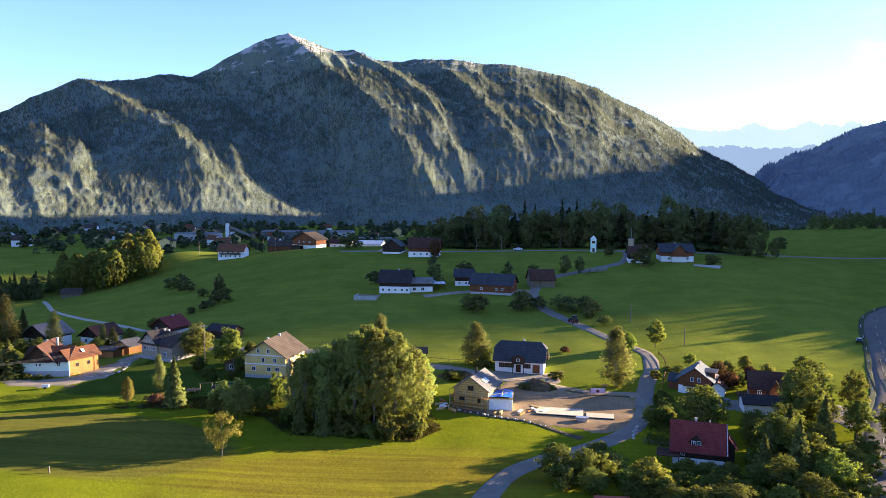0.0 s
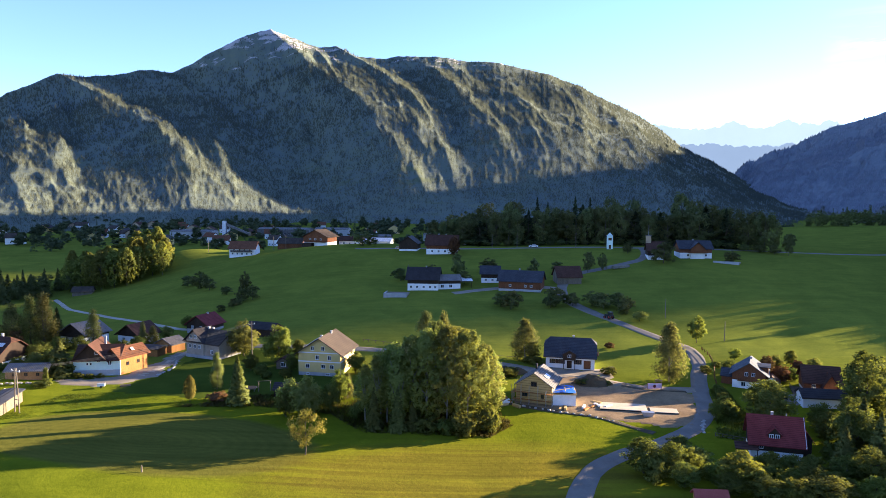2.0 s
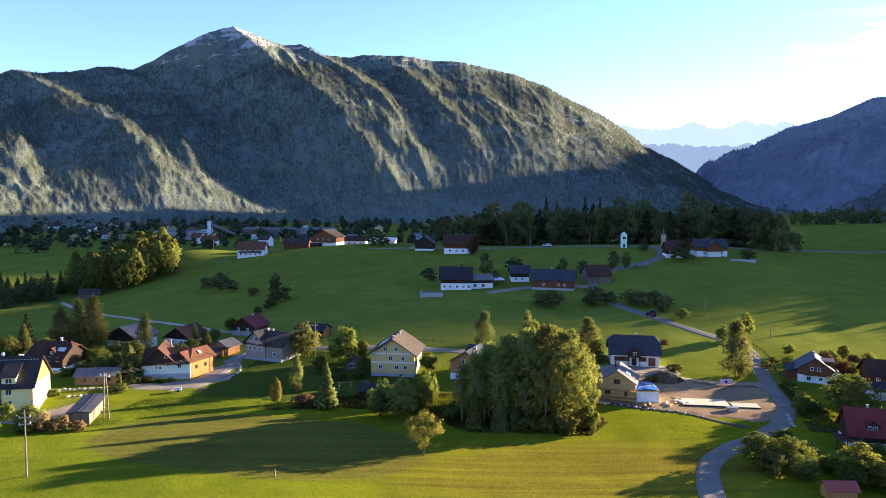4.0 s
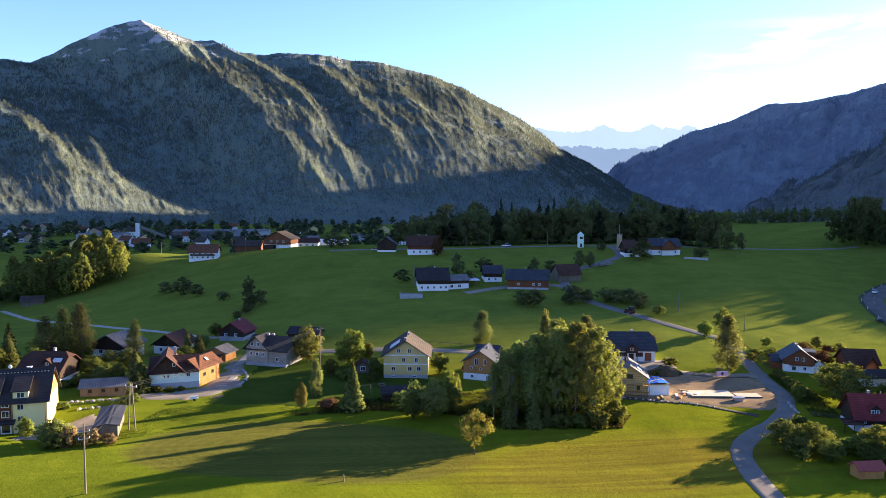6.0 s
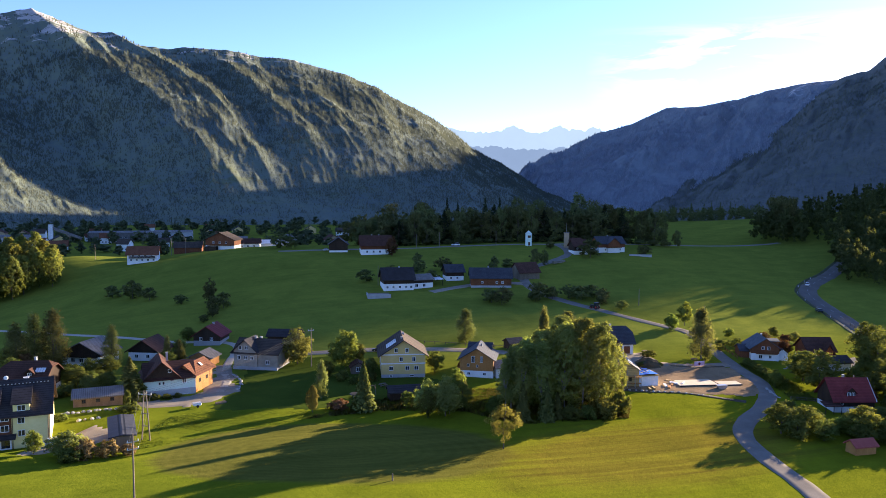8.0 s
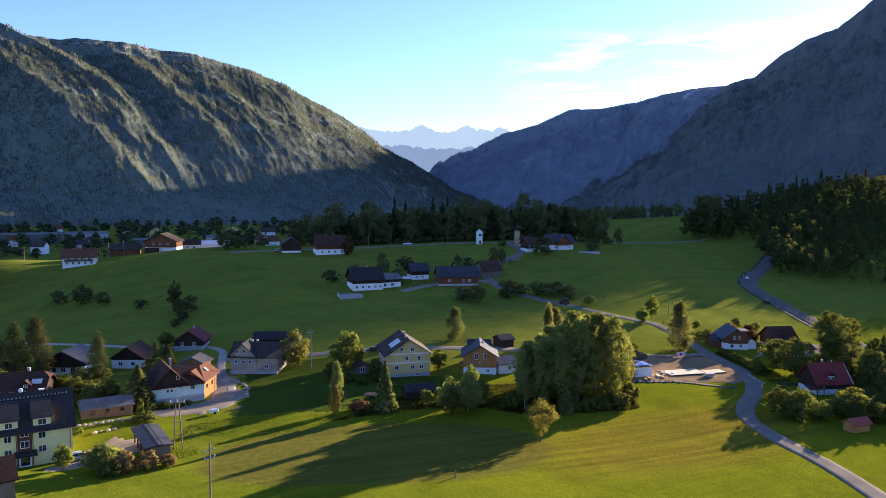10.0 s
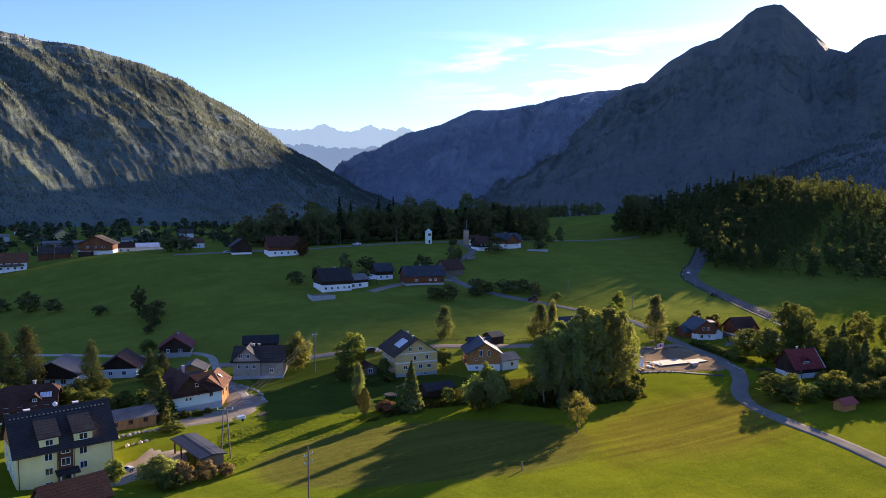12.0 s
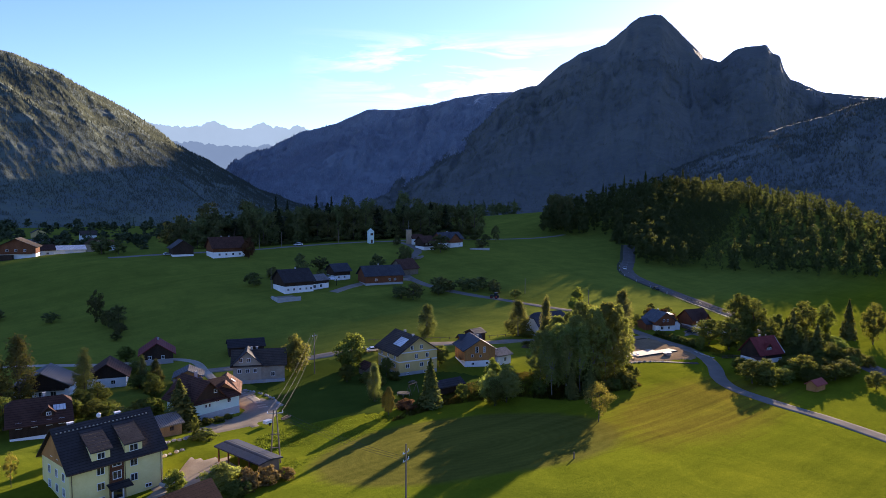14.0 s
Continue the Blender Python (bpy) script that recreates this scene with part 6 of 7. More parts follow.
def shed_dormer(root, u, w, yf, z0, zt, yb, zb, wall, roof, ww, wh, frame_mat=FRAME):
    d = part("dormer", Solid().prism([(yf, z0), (yf, zt), (yb, zb), (yb, z0)], "x", u - w / 2, u + w / 2), wall, root)
    part("dormer_roof", Solid().slab([(u - w / 2 - 0.35, yf - 0.5, zt - 0.05), (u + w / 2 + 0.35, yf - 0.5, zt - 0.05), (u + w / 2 + 0.35, yb, zb + 0.22), (u - w / 2 - 0.35, yb, zb + 0.22)], 0.2), roof, d)
    window(d, ww, wh, pose(u, yf - 0.035, (z0 + zt) / 2 + 0.1), frame_mat)
    return d


def gabled_dormer(root, u, w, yf, yb, z0, eave, ridge, wall, roof, wins, frame_mat=FRAME):
    d = part("dormer", gable_body(Solid(), u - w / 2, u + w / 2, yf, yb, z0, eave, ridge, "y"), wall, root)
    part("dormer_roof", gable_roof(Solid(), u - w / 2, u + w / 2, yf, yb, eave, ridge, "y", 0.45, 0.4, 0.16), roof, d)
    for x, z, ww, wh in wins:
        window(d, ww, wh, pose(x, yf - 0.035, z), frame_mat)
    return d


def balcony(root, side, u, z, length, depth, material):
    x, y = root["w"] / 2, root["d"] / 2
    m = {"F": pose(u, -y, z), "B": pose(u, y, z, 0, 0, 180), "L": pose(-x, u, z, 0, 0, -90), "R": pose(x, u, z, 0, 0, 90)}[side]
    b = part("balcony", Solid().box(-length / 2, length / 2, -depth, 0, -0.16, 0), material, root, at=m)
    n = int(length / 0.3)
    s = Solid().box(-length / 2, length / 2, -depth - 0.05, -depth + 0.05, 0.92, 1.02)
    for k in range(n):
        a = -length / 2 + (k + 0.5) * length / n
        s.box(a - 0.11, a + 0.11, -depth - 0.02, -depth + 0.02, 0.05, 0.92)
    part("railing", s, material, b)
    return b


def shutters(root, side, us, z, w, h, material):
    x, y = root["w"] / 2, root["d"] / 2
    for u in us:
        for k in (-1, 1):
            c = u + k * (w / 2 + 0.26)
            at = {"F": pose(c, -y - 0.04, z), "R": pose(x + 0.04, c, z, 0, 0, 90), "L": pose(-x - 0.04, c, z, 0, 0, -90)}[side]
            part("shutter", Solid().box(-0.24, 0.24, -0.04, 0.03, -h / 2, h / 2), material, root, at=at)


# ochre house: pale bands, solar collectors, porch
b = Solid()
for z in (3.75, 6.25):
    b.box(-6.15, 6.15, -6.56, -6.50, z, z + 0.3).box(6.08, 6.16, -6.5, 6.5, z, z + 0.3).box(-6.16, -6.08, -6.5, 6.5, z, z + 0.3)
part("trim_band", b, WHITE, ochre, "white painted band")
for k in (0, 1):
    part("solar_panel", Solid().box(-1.6, 1.6, -1.1, 1.1, 0, 0.1), SHEET_WHITE, ochre, "pale glazed solar collector", at=pose(-3.2, -3.4 + 2.3 * k, 10.4 - 3.2 * 0.672 + 0.42, 0, -33.9, 0))
# timber house
h = HOUSE["timber_house"]
balcony(h, "L", -1.0, 2.4, 6.0, 1.2, WOOD)
part("wing", gable_body(Solid(), -3.5, 3.5, 4.0, 9.5, -1, 7.4, 9.0, "x"), WOOD, h)
part("wing_roof", gable_roof(Solid(), -3.5, 3.5, 4.0, 9.5, 7.4, 9.0, "x", 0.8, 0.8), TILE_DARK, h)
house("white_annex", "small white annex with grey roof", (-24.2, 189.6), (-18.6, 189.2), 6, 3.0, 4.3, "x", 0, WHITE, None, SHEET, 0.6, 0.5, wins=[("F", 0.4, 1.6, 1.0, 1.2)], category="annex")
# unfinished house: skylight, flue, annex under a tarpaulin, scaffold
h = HOUSE["unfinished_house"]
for k in range(3):
    part("skylight", Solid().box(-0.7, 0.7, -0.42, 0.42, 0, 0.1), FRAME, h, "pale skylight", at=pose(2.5, -2.2 + 0.95 * k, 7.6 - 2.5 * 0.66 + 0.34, 0, 33.4, 0))
part("flue", Solid().rod((-0.9, 1.4, 6.5), (-0.9, 1.4, 8.7), 0.28, 0.28), TILE_BLACK, h)
garage = house("unfinished_garage", "white unfinished garage under a blue tarpaulin", (11.6, 173.6), (17.2, 173.0), 7.5, 2.9, 3.1, "x", 0, PLASTIC, None, WOOD_NEW, 0.25, 0.25, category="garage")
tp, nx, ny = [], 14, 18
for i in range(nx):
    for j in range(ny):
        x, y = -2.9 + 5.8 * i / (nx - 1), -3.6 + 7.2 * j / (ny - 1)
        tp.append((x, y, 3.45 + 0.14 * float(fbm(x * 0.9, y * 0.9, 3, 2)) - 0.05 * abs(x)))
X = np.array(tp).reshape(nx, ny, 3)
part("tarpaulin", grid_mesh("tarpaulin", X[..., 0], X[..., 1], X[..., 2]), TARP, garage, "wrinkled blue tarpaulin")
for k, (x0, y0, x1, y1) in enumerate(((-2, -2.6, 1.6, -0.4), (-1.4, 2.6, 2.4, 0.6), (0.3, -3.2, 0.5, 3.1))):
    part("batten", Solid().rod((x0, y0, 3.62), (x1, y1, 3.6), 0.09, 0.09, 4), WOOD_NEW, garage)
scaf = thing("scaffold", "steel scaffold with timber boards along the gable", "scaffold", h.matrix_basis.copy())
for x in (-5.1, -3.0, -0.9, 1.2, 3.3, 4.9):
    for y in (-6.4, -5.5):
        part("pole", Solid().rod((x, y, -0.6), (x, y, 4.8 if abs(x) < 3.2 else 3.6), 0.05, 0.05, 6), METAL, scaf)
for z in (1.1, 2.9):
    for y in (-6.25, -5.95, -5.65):
        part("board", Solid().box(-5.2, 5.0, y - 0.13, y + 0.13, z, z + 0.05), WOOD, scaf)
for x in (-5.9, -5.2):
    for y in (-4.5, -1.5, 1.5, 4.5):
        part("pole", Solid().rod((x, y, -0.6), (x, y, 4.2), 0.05, 0.05, 6), METAL, scaf)
part("board", Solid().box(-5.95, -5.15, -4.8, 4.8, 2.1, 2.16), WOOD, scaf)
# white house: porch dormer, boards under the eaves, shutters
h = HOUSE["white_house"]
part("eaves_boards", Solid().box(-6.9, 6.9, -4.56, -4.5, 2.9, 3.8), WOOD_DARK, h)
gabled_dormer(h, -0.2, 3.6, -5.4, 0.5, 2.5, 4.3, 5.4, WOOD_DARK, TILE_DARK, [(-0.2, 3.7, 1.0, 0.9)])
part("door", Solid().box(-0.9, 0.5, -4.62, -4.5, 0, 2.2), WOOD_DARK, h)
for x in (-1.8, 1.4):
    part("porch_post", Solid().box(x - 0.1, x + 0.1, -5.35, -5.15, -0.3, 2.6), WOOD_DARK, h)
shutters(h, "F", (-4.8, -2.6, 2.2), 1.9, 1.2, 1.3, WOOD_DARK)
part("garage_door", Solid().box(3.9, 5.9, -4.6, -4.5, 0, 2.3), WOOD_RED, h)
part("gable_boards", Solid().prism([(-3.6, 4.2), (3.6, 4.2), (1.5, 6.3), (-1.5, 6.3)], "x", 6.98, 7.06), WOOD_RED, h)
balcony(h, "R", 0, 3.6, 5, 1.2, WOOD_DARK)
# chalet: side wings and roof lights
h = HOUSE["chalet"]
part("wing", gable_body(Solid(), -8.2, -4.6, -2.5, 4.5, -1, 3.0, 4.6, "x"), WOOD_RED, h)
part("wing_roof", gable_roof(Solid(), -8.2, -4.6, -2.5, 4.5, 3.0, 4.6, "x", 0.6, 0.4), TILE_DARK, h)
part("dormer", Solid().prism([(-1.8, 4.2), (-1.8, 6.6), (1.8, 6.9), (1.8, 4.2)], "x", 2.2, 5.4), WOOD_RED, h)
part("dormer_roof", Solid().slab([(2.0, -2.3, 6.8), (6.0, -2.3, 6.8), (6.0, 2.2, 7.1), (2.0, 2.2, 7.1)], 0.2), TILE_DARK, h, "blue-grey dormer roof")
balcony(h, "F", 0.4, 2.7, 7.4, 1.1, WOOD_RED)
part("wing", gable_body(Solid(), 4.4, 8.4, -3.6, 0.6, -1, 2.7, 4.2, "y"), WHITE, h)
part("wing_roof", gable_roof(Solid(), 4.4, 8.4, -3.6, 0.6, 2.7, 4.2, "y", 0.6, 0.5), TILE_BROWN, h)
# brown house
h = HOUSE["brown_house"]
cross_gable(h, 0.2, 3.2, -5.2, 1, -1, 3.2, 5.6, WOOD_RED, TILE_BROWN)
part("deck", Solid().box(-7.0, -3.45, -4.6, 1.6, -1, 0.5).box(-7.0, -3.45, -4.6, -4.5, 1.3, 1.42).box(-7.0, -6.9, -4.6, 1.6, 1.3, 1.42), WOOD_GREY, h, "pale timber deck with a rail")
for k in range(6):
    part("deck_post", Solid().box(-7.0, -6.9, -4.6 + 1.2 * k, -4.5 + 1.2 * k, 0.5, 1.3), WOOD_GREY, h)
# red-roofed house: gabled dormer, side wing, veranda
h = HOUSE["red_roofed_house"]
gabled_dormer(h, -0.6, 2.8, -4.0, 1.5, 4.0, 6.0, 7.4, WOOD_DARK, TILE_RED, [(-1.25, 5.3, 0.95, 1.1), (0.05, 5.3, 0.95, 1.1)])
part("wing", gable_body(Solid(), 5.5, 8.2, -1.5, 3.8, -1, 4.4, 6.4, "y"), WOOD_DARK, h)
part("wing_roof", gable_roof(Solid(), 5.5, 8.2, -1.5, 3.8, 4.4, 6.4, "y", 0.7, 0.7), TILE_RED, h)
part("bargeboard", Solid().box(6.2, 6.3, -5.4, -5.2, 3.4, 3.7).slab([(6.32, 0, 9.45), (6.4, 0, 9.45), (6.4, -5.4, 3.75), (6.32, -5.4, 3.75)], 0.3), FRAME, h, "white bargeboard")
part("veranda_roof", Solid().slab([(-9.5, -6.6, 2.5), (-4.2, -6.6, 2.5), (-4.2, -3.4, 3.3), (-9.5, -3.4, 3.3)], 0.16), TILE_BROWN, h)
for x in (-9.2, -6.8, -4.5):
    part("veranda_post", Solid().box(x - 0.08, x + 0.08, -6.4, -6.24, -1, 2.45), WOOD_DARK, h)
part("vent_pipe", Solid().rod((2.6, 0.4, 8.6), (2.6, 0.4, 9.9), 0.14, 0.14), METAL, h)
# apartment house
h = HOUSE["apartment_house"]
part("gable_boards", Solid().prism([(-5.6, 7.2), (5.6, 7.2), (0, 12.6)], "x", -7.96, -7.86), WOOD, h, "honey timber gable boards")
part("gable_boards", Solid().prism([(-5.6, 7.2), (5.6, 7.2), (0, 12.6)], "x", 7.86, 7.96), WOOD, h, "honey timber gable boards")
shed_dormer(h, -2.7, 3.0, -5.5, 7.0, 9.3, -1.2, 11.7, LEMON, TILE_BLACK, 1.3, 1.1)
shed_dormer(h, 2.8, 3.0, -5.5, 7.0, 9.3, -1.2, 11.7, LEMON, TILE_BLACK, 1.5, 1.2)
part("stair_strip", Solid().box(-1.4, 1.0, -5.63, -5.59, 0, 7.2), TILE_RUST, h, "brown rendered strip above the entrance")
part("canopy", Solid().slab([(-2.0, -7.4, 2.5), (1.8, -7.4, 2.5), (1.8, -5.6, 3.1), (-2.0, -5.6, 3.1)], 0.15), TILE_BLACK, h)
part("entrance_door", Solid().box(-1.2, 0.9, -5.7, -5.6, 0, 2.3), FRAME, h)
part("door_glazing", Solid().box(-0.9, 0.6, -5.74, -5.7, 0.3, 2.0), GLASS, h)
for x in (-7.5, -1.55, 1.15, 7.5):
    part("downpipe", Solid().rod((x, -5.72, 0), (x, -5.72, 7.0), 0.06, 0.06, 6), FRAME_DARK, h)
part("gutter", Solid().box(-8.4, 8.4, -6.55, -6.4, 6.55, 6.68), FRAME_DARK, h)
for k in range(24):
    part("snow_guard", Solid().box(-0.12, 0.12, -0.1, 0.1, 0, 0.16), METAL, h, at=pose(-7.8 + k * 0.66, -0.9, 12.08))
part("satellite_dish", Solid().rod((-0.4, 0.6, 12.0), (-0.4, 0.6, 13.3), 0.04, 0.04, 6).rod((-0.4, 0.4, 13.3), (-0.4, 0.26, 13.33), 0.42, 0.34, 14), PLASTIC, h)
for x in (-4.8, 3.2):
    part("chimney", Solid().box(x - 0.45, x + 0.45, 1.0, 1.5, 11, 12.7).box(x - 0.55, x + 0.55, 0.9, 1.6, 12.85, 12.93).box(x - 0.4, x - 0.32, 1.05, 1.45, 12.7, 12.85).box(x + 0.32, x + 0.4, 1.05, 1.45, 12.7, 12.85), PLASTIC, h)
# mint house: front gable over a long roof, skylight, cellar
h = HOUSE["mint_house"]
for k, o in enumerate(list(h.children)):
    if o.name.startswith("roof") or o.name.startswith("upper_wall"):
        bpy.data.objects.remove(o)
part("upper_wall", gable_body(Solid(), -6.08, 6.08, -5.03, 5.03, 4.3, 4.5, 7.4, "x"), WOOD_DARK, h)
part("roof", gable_roof(Solid(), -6.0, 6.0, -5, 5, 4.5, 7.4, "x", 0.8, 0.2), TILE_BROWN, h)
cross_gable(h, -6.1, 2.4, -5.04, 4.9, 4.3, 4.5, 8.6, WOOD_DARK, TILE_BROWN, 0.9, 1.0)
part("plinth", Solid().box(-6.1, 6.1, -5.1, -4.9, -1.2, 1.5), GREY_BASE, h)
w_ = HOUSE["timber_wing"]
part("skylight", Solid().box(-0.4, 0.4, -0.55, 0.55, 0, 0.1), FRAME, w_, at=pose(0.5, -1.6, 6.3, 36, 0, 0))
# stone house: front gable and two chimneys, dark shed roof behind
h = HOUSE["stone_house"]
cross_gable(h, -6.6, 0.6, -5.0, 1.0, -1, 5.4, 8.6, STONE_WALL, TILE_BLACK, 0.8, 0.9)
for u, z in ((-4.6, 6.3), (-2.6, 6.3), (-5.0, 3.4), (-2.9, 3.4), (-1.0, 3.4)):
    window(h, 1.0, 1.1, pose(u, -5.04, z))
part("plinth", Solid().box(-6.75, 6.75, -5.15, -4.4, -1.5, 0.9), GREY_BASE, h)
h = HOUSE["blue_gabled_house"]
cross_gable(h, -3.0, 4.0, -6.4, 1, -1, 5.2, 8.2, WOOD_RED, TILE_DARK)
part("base", Solid().box(-3.05, 4.05, -6.5, -5, -1, 2.7), WHITE, h)
balcony(h, "F", 0.5, 2.9, 9, 2.2, WOOD_RED)
h = HOUSE["farm_annex"]
part("sheet_roof", Solid().slab([(4.5, -3.6, 3.4), (10.5, -3.6, 3.4), (10.5, 3.8, 4.2), (4.5, 3.8, 4.2)], 0.18), SHEET_WHITE, h, "pale sheet canopy roof")
for x in (5.0, 10.0):
    part("post", Solid().box(x - 0.1, x + 0.1, -3.4, -3.2, -1, 3.3), WOOD_DARK, h)
h = HOUSE["crest_white_house"]
balcony(h, "F", 0, 2.9, 14, 1.3, WOOD_DARK)
h = HOUSE["crest_chalet"]
balcony(h, "F", 0, 2.9, 15, 1.4, WOOD_RED)
part("annex", Solid().box(-8, -1, -9.5, -6, -1, 2.3), WOOD_DARK, h)
h = HOUSE["grey_roofed_house"]
balcony(h, "F", 0, 2.8, 10.4, 1.0, WOOD_DARK)
h = HOUSE["brown_roofed_house"]
gabled_dormer(h, 1.6, 1.8, -4.2, 0, 4.2, 5.2, 6.0, WOOD_DARK, TILE_BROWN, [(1.6, 4.75, 0.9, 0.7)])
part("solar_panel", Solid().box(-1.1, 1.1, -0.7, 0.7, 0, 0.12), SHEET_WHITE, h, at=pose(3.6, -2.8, 5.4, 34, 0, 0))
# carport: open front with posts instead of a closed wall
h = HOUSE["carport"]
for o in list(h.children):
    if o.name.startswith("wall"):
        bpy.data.objects.remove(o)
part("back_wall", Solid().box(-6.6, 6.6, 1.95, 2.1, -1, 2.75), WOOD_GREY, h)
part("side_wall", Solid().box(6.45, 6.6, -2.1, 1.95, -1, 2.75), WOOD_GREY, h)
for x in (-6.5, -3.3, 0, 3.3, 6.35):
    part("post", Solid().box(x - 0.12, x + 0.12, -2.1, -1.86, -1, 2.8), WOOD_RED, h)
for k in range(3):
    part("log_stack", Solid().box(4.4, 6.3, 0.2 + k * 0.56, 0.7 + k * 0.56, -0.8, 1.7 - 0.2 * k), WOOD_RED, h)

# lean-to roofs at the lower left
house("low_tiled_shed", "low shed with brown tiled roof", (-146.5, 131.8), (-138.6, 133.4), 5, 8.6, 10.9, "x", 0, WOOD_GREY, None, TILE_BROWN, 0.5, 0.4, category="shed")
house("garden_house", "small weathered plank garden house", (-62.5, 203.5), (-58.5, 203), 4, 2.0, 3.2, "y", 0, WOOD_GREY, None, TILE_BROWN, 0.5, 0.5, wins=[("F", 0, 1.3, 1.4, 1.3)], category="hut")
house("lane_shed", "flat timber shed beside the orange shed", (-108.2, 221.6), (-102.2, 220.0), 5, 2.4, 2.8, "x", 0, WOOD, None, TILE_BLACK, 0.6, 0.5, category="shed")

# ---- chapel and transformer tower ----
tw = thing("transformer_tower", "slender pale green transformer tower with pointed cap", "tower", pose(82.4, 392.9, gz(82.4, 392.9), 0, 0, -9))
part("shaft", Solid().box(-1.5, 1.5, -1.5, 1.5, -1, 7.0), MINT, tw)
part("cap", Solid().add([(-1.7, -1.7, 7.0), (1.7, -1.7, 7.0), (1.7, 1.7, 7.0), (-1.7, 1.7, 7.0), (0, 0, 8.9)], [(0, 1, 4), (1, 2, 4), (2, 3, 4), (3, 0, 4), (3, 2, 1, 0)]), MINT, tw)
part("hatch", Solid().box(-0.9, 0.9, -1.58, -1.5, 4.6, 6.0), FRAME_DARK, tw)
part("door", Solid().box(-0.6, 0.6, -1.58, -1.5, 0, 2.1), FRAME_DARK, tw)
ch = thing("chapel", "small white chapel with a square tower and mast", "chapel", pose(101, 376, gz(101, 376), 0, 0, -20))
part("tower", Solid().box(-3.6, -1.0, -1.4, 1.4, -1, 8.6), CREAM, ch)
part("tower_cap", Solid().box(-3.8, -0.8, -1.6, 1.6, 8.6, 8.9), SHEET, ch)
part("nave", gable_body(Solid(), -1.0, 6.0, -2.6, 2.6, -1, 3.6, 5.6, "x"), WHITE, ch)
part("roof", gable_roof(Solid(), -1.0, 6.0, -2.6, 2.6, 3.6, 5.6, "x", 0.5, 0.4), TILE_BROWN, ch)
part("mast", Solid().rod((-2.3, 0, 8.8), (-2.3, 0, 14.5), 0.09, 0.05, 6), METAL, ch)

# ---- village in the valley ----
rng = np.random.default_rng(21)
for k in range(46):
    x, y = rng.uniform(-520, 60), rng.uniform(690, 1060)
    if k < 10:
        x, y = rng.uniform(-420, -150), rng.uniform(700, 860)
    a = rng.uniform(-0.4, 0.4)
    w, d = rng.uniform(10, 16), rng.uniform(9, 12)
    e = rng.uniform(4.5, 7)
    house("village_house", "distant village house with %s roof" % ("a red" if k % 4 == 0 else "a brown"), (x, y), (x + w * math.cos(a), y + w * math.sin(a)), d, e, e + rng.uniform(3, 4.4), "xy"[k % 2], 0,
          (WHITE, CREAM, WHITE, YELLOW)[k % 4], None, (TILE_RUST, TILE_BROWN, TILE_OLD, TILE_BLACK)[k % 4], 0.8, 0.7, wins=rowed("F", (-3, 0, 3), 1.8, 1.4, 1.4), group="village houses")
for k, (x, y, w, d, hgt) in enumerate(((-300, 800, 46, 24, 8), (-212, 835, 60, 26, 9), (-150, 860, 40, 22, 8), (-90, 760, 34, 18, 6), (-20, 780, 30, 16, 6))):
    house("factory_hall", "long grey industrial hall in the valley", (x, y), (x + w, y - 3), d, hgt, hgt + 1.6, "x", 0, (GREY_BASE, SHEET)[k % 2], None, SHEET, 0.5, 0.4, category="hall", wins=rowed("F", (-8, -3, 2, 7), 4, 3, 1.6), group="valley halls")
cv = thing("conveyor", "slanting grey conveyor bridge at the gravel works", "conveyor", pose(-232, 800, 5, 0, 0, -4))
part("bridge", Solid().prism([(-9, 16), (-7, 18), (20, 7), (19, 5)], "y", -1.5, 1.5), SHEET, cv)
part("tower", Solid().box(-10, -6, -2, 2, -1, 20), SHEET_WHITE, cv)

# ---- poles and wires ----
def pole(name, label, x, y, h, material, arms=()):
    p = thing(name, label, "pole", pose(x, y, gz(x, y), 0, 0, 20))
    part("shaft", Solid().rod((0, 0, -0.8), (0, 0, h), 0.17, 0.11, 9), material, p)
    for z in arms:
        part("crossarm", Solid().box(-0.9, 0.9, -0.06, 0.06, z, z + 0.12), METAL, p)
        for u in (-0.8, 0.8):
            part("insulator", Solid().rod((u, 0, z + 0.12), (u, 0, z + 0.42), 0.07, 0.05, 6), PLASTIC, p)
    return p


pole("power_pole", "grey weathered power pole with steel fittings", -112.7, 126.2, 11.7, POLE, (9.1, 10.3))
pole("wooden_pole", "tall wooden power pole in a garden", -72, 214.6, 11.5, POLE, (10.6,))
for x, y, h in ((68.3, 258.4, 7), (78.8, 231.0, 6.5), (19.3, 413.1, 8), (33.8, 413.8, 8.5), (65.7, 402.6, 8.5), (-27, 318, 9), (-70.9, 126.4, 1.2), (-160, 470, 9), (-118, 470, 9), (-110, 470, 9)):
    pole("wooden_pole", "thin weathered wooden pole in the meadow", x, y, h, POLE)
py_ = thing("a_frame_pylon", "two-legged wooden power pylon with braces", "pylon", pose(-113.4, 163.5, gz(-113.4, 163.5), 0, 0, -30))
for s_ in (-1, 1):
    part("leg", Solid().rod((s_ * 0.95, 0, -0.8), (s_ * 0.25, 0, 10.4), 0.15, 0.11, 8), POLE, py_)
for z in (3.0, 5.6):
    part("brace", Solid().box(-0.85, 0.85, -0.06, 0.06, z, z + 0.14), POLE, py_)
for z in (9.6,):
    part("crossarm", Solid().box(-1.5, 1.5, -0.08, 0.08, z, z + 0.14), METAL, py_)
    for u in (-1.4, 0, 1.4):
        part("insulator", Solid().rod((u, 0, z + 0.14), (u, 0, z + 0.5), 0.08, 0.06, 6), PLASTIC, py_)


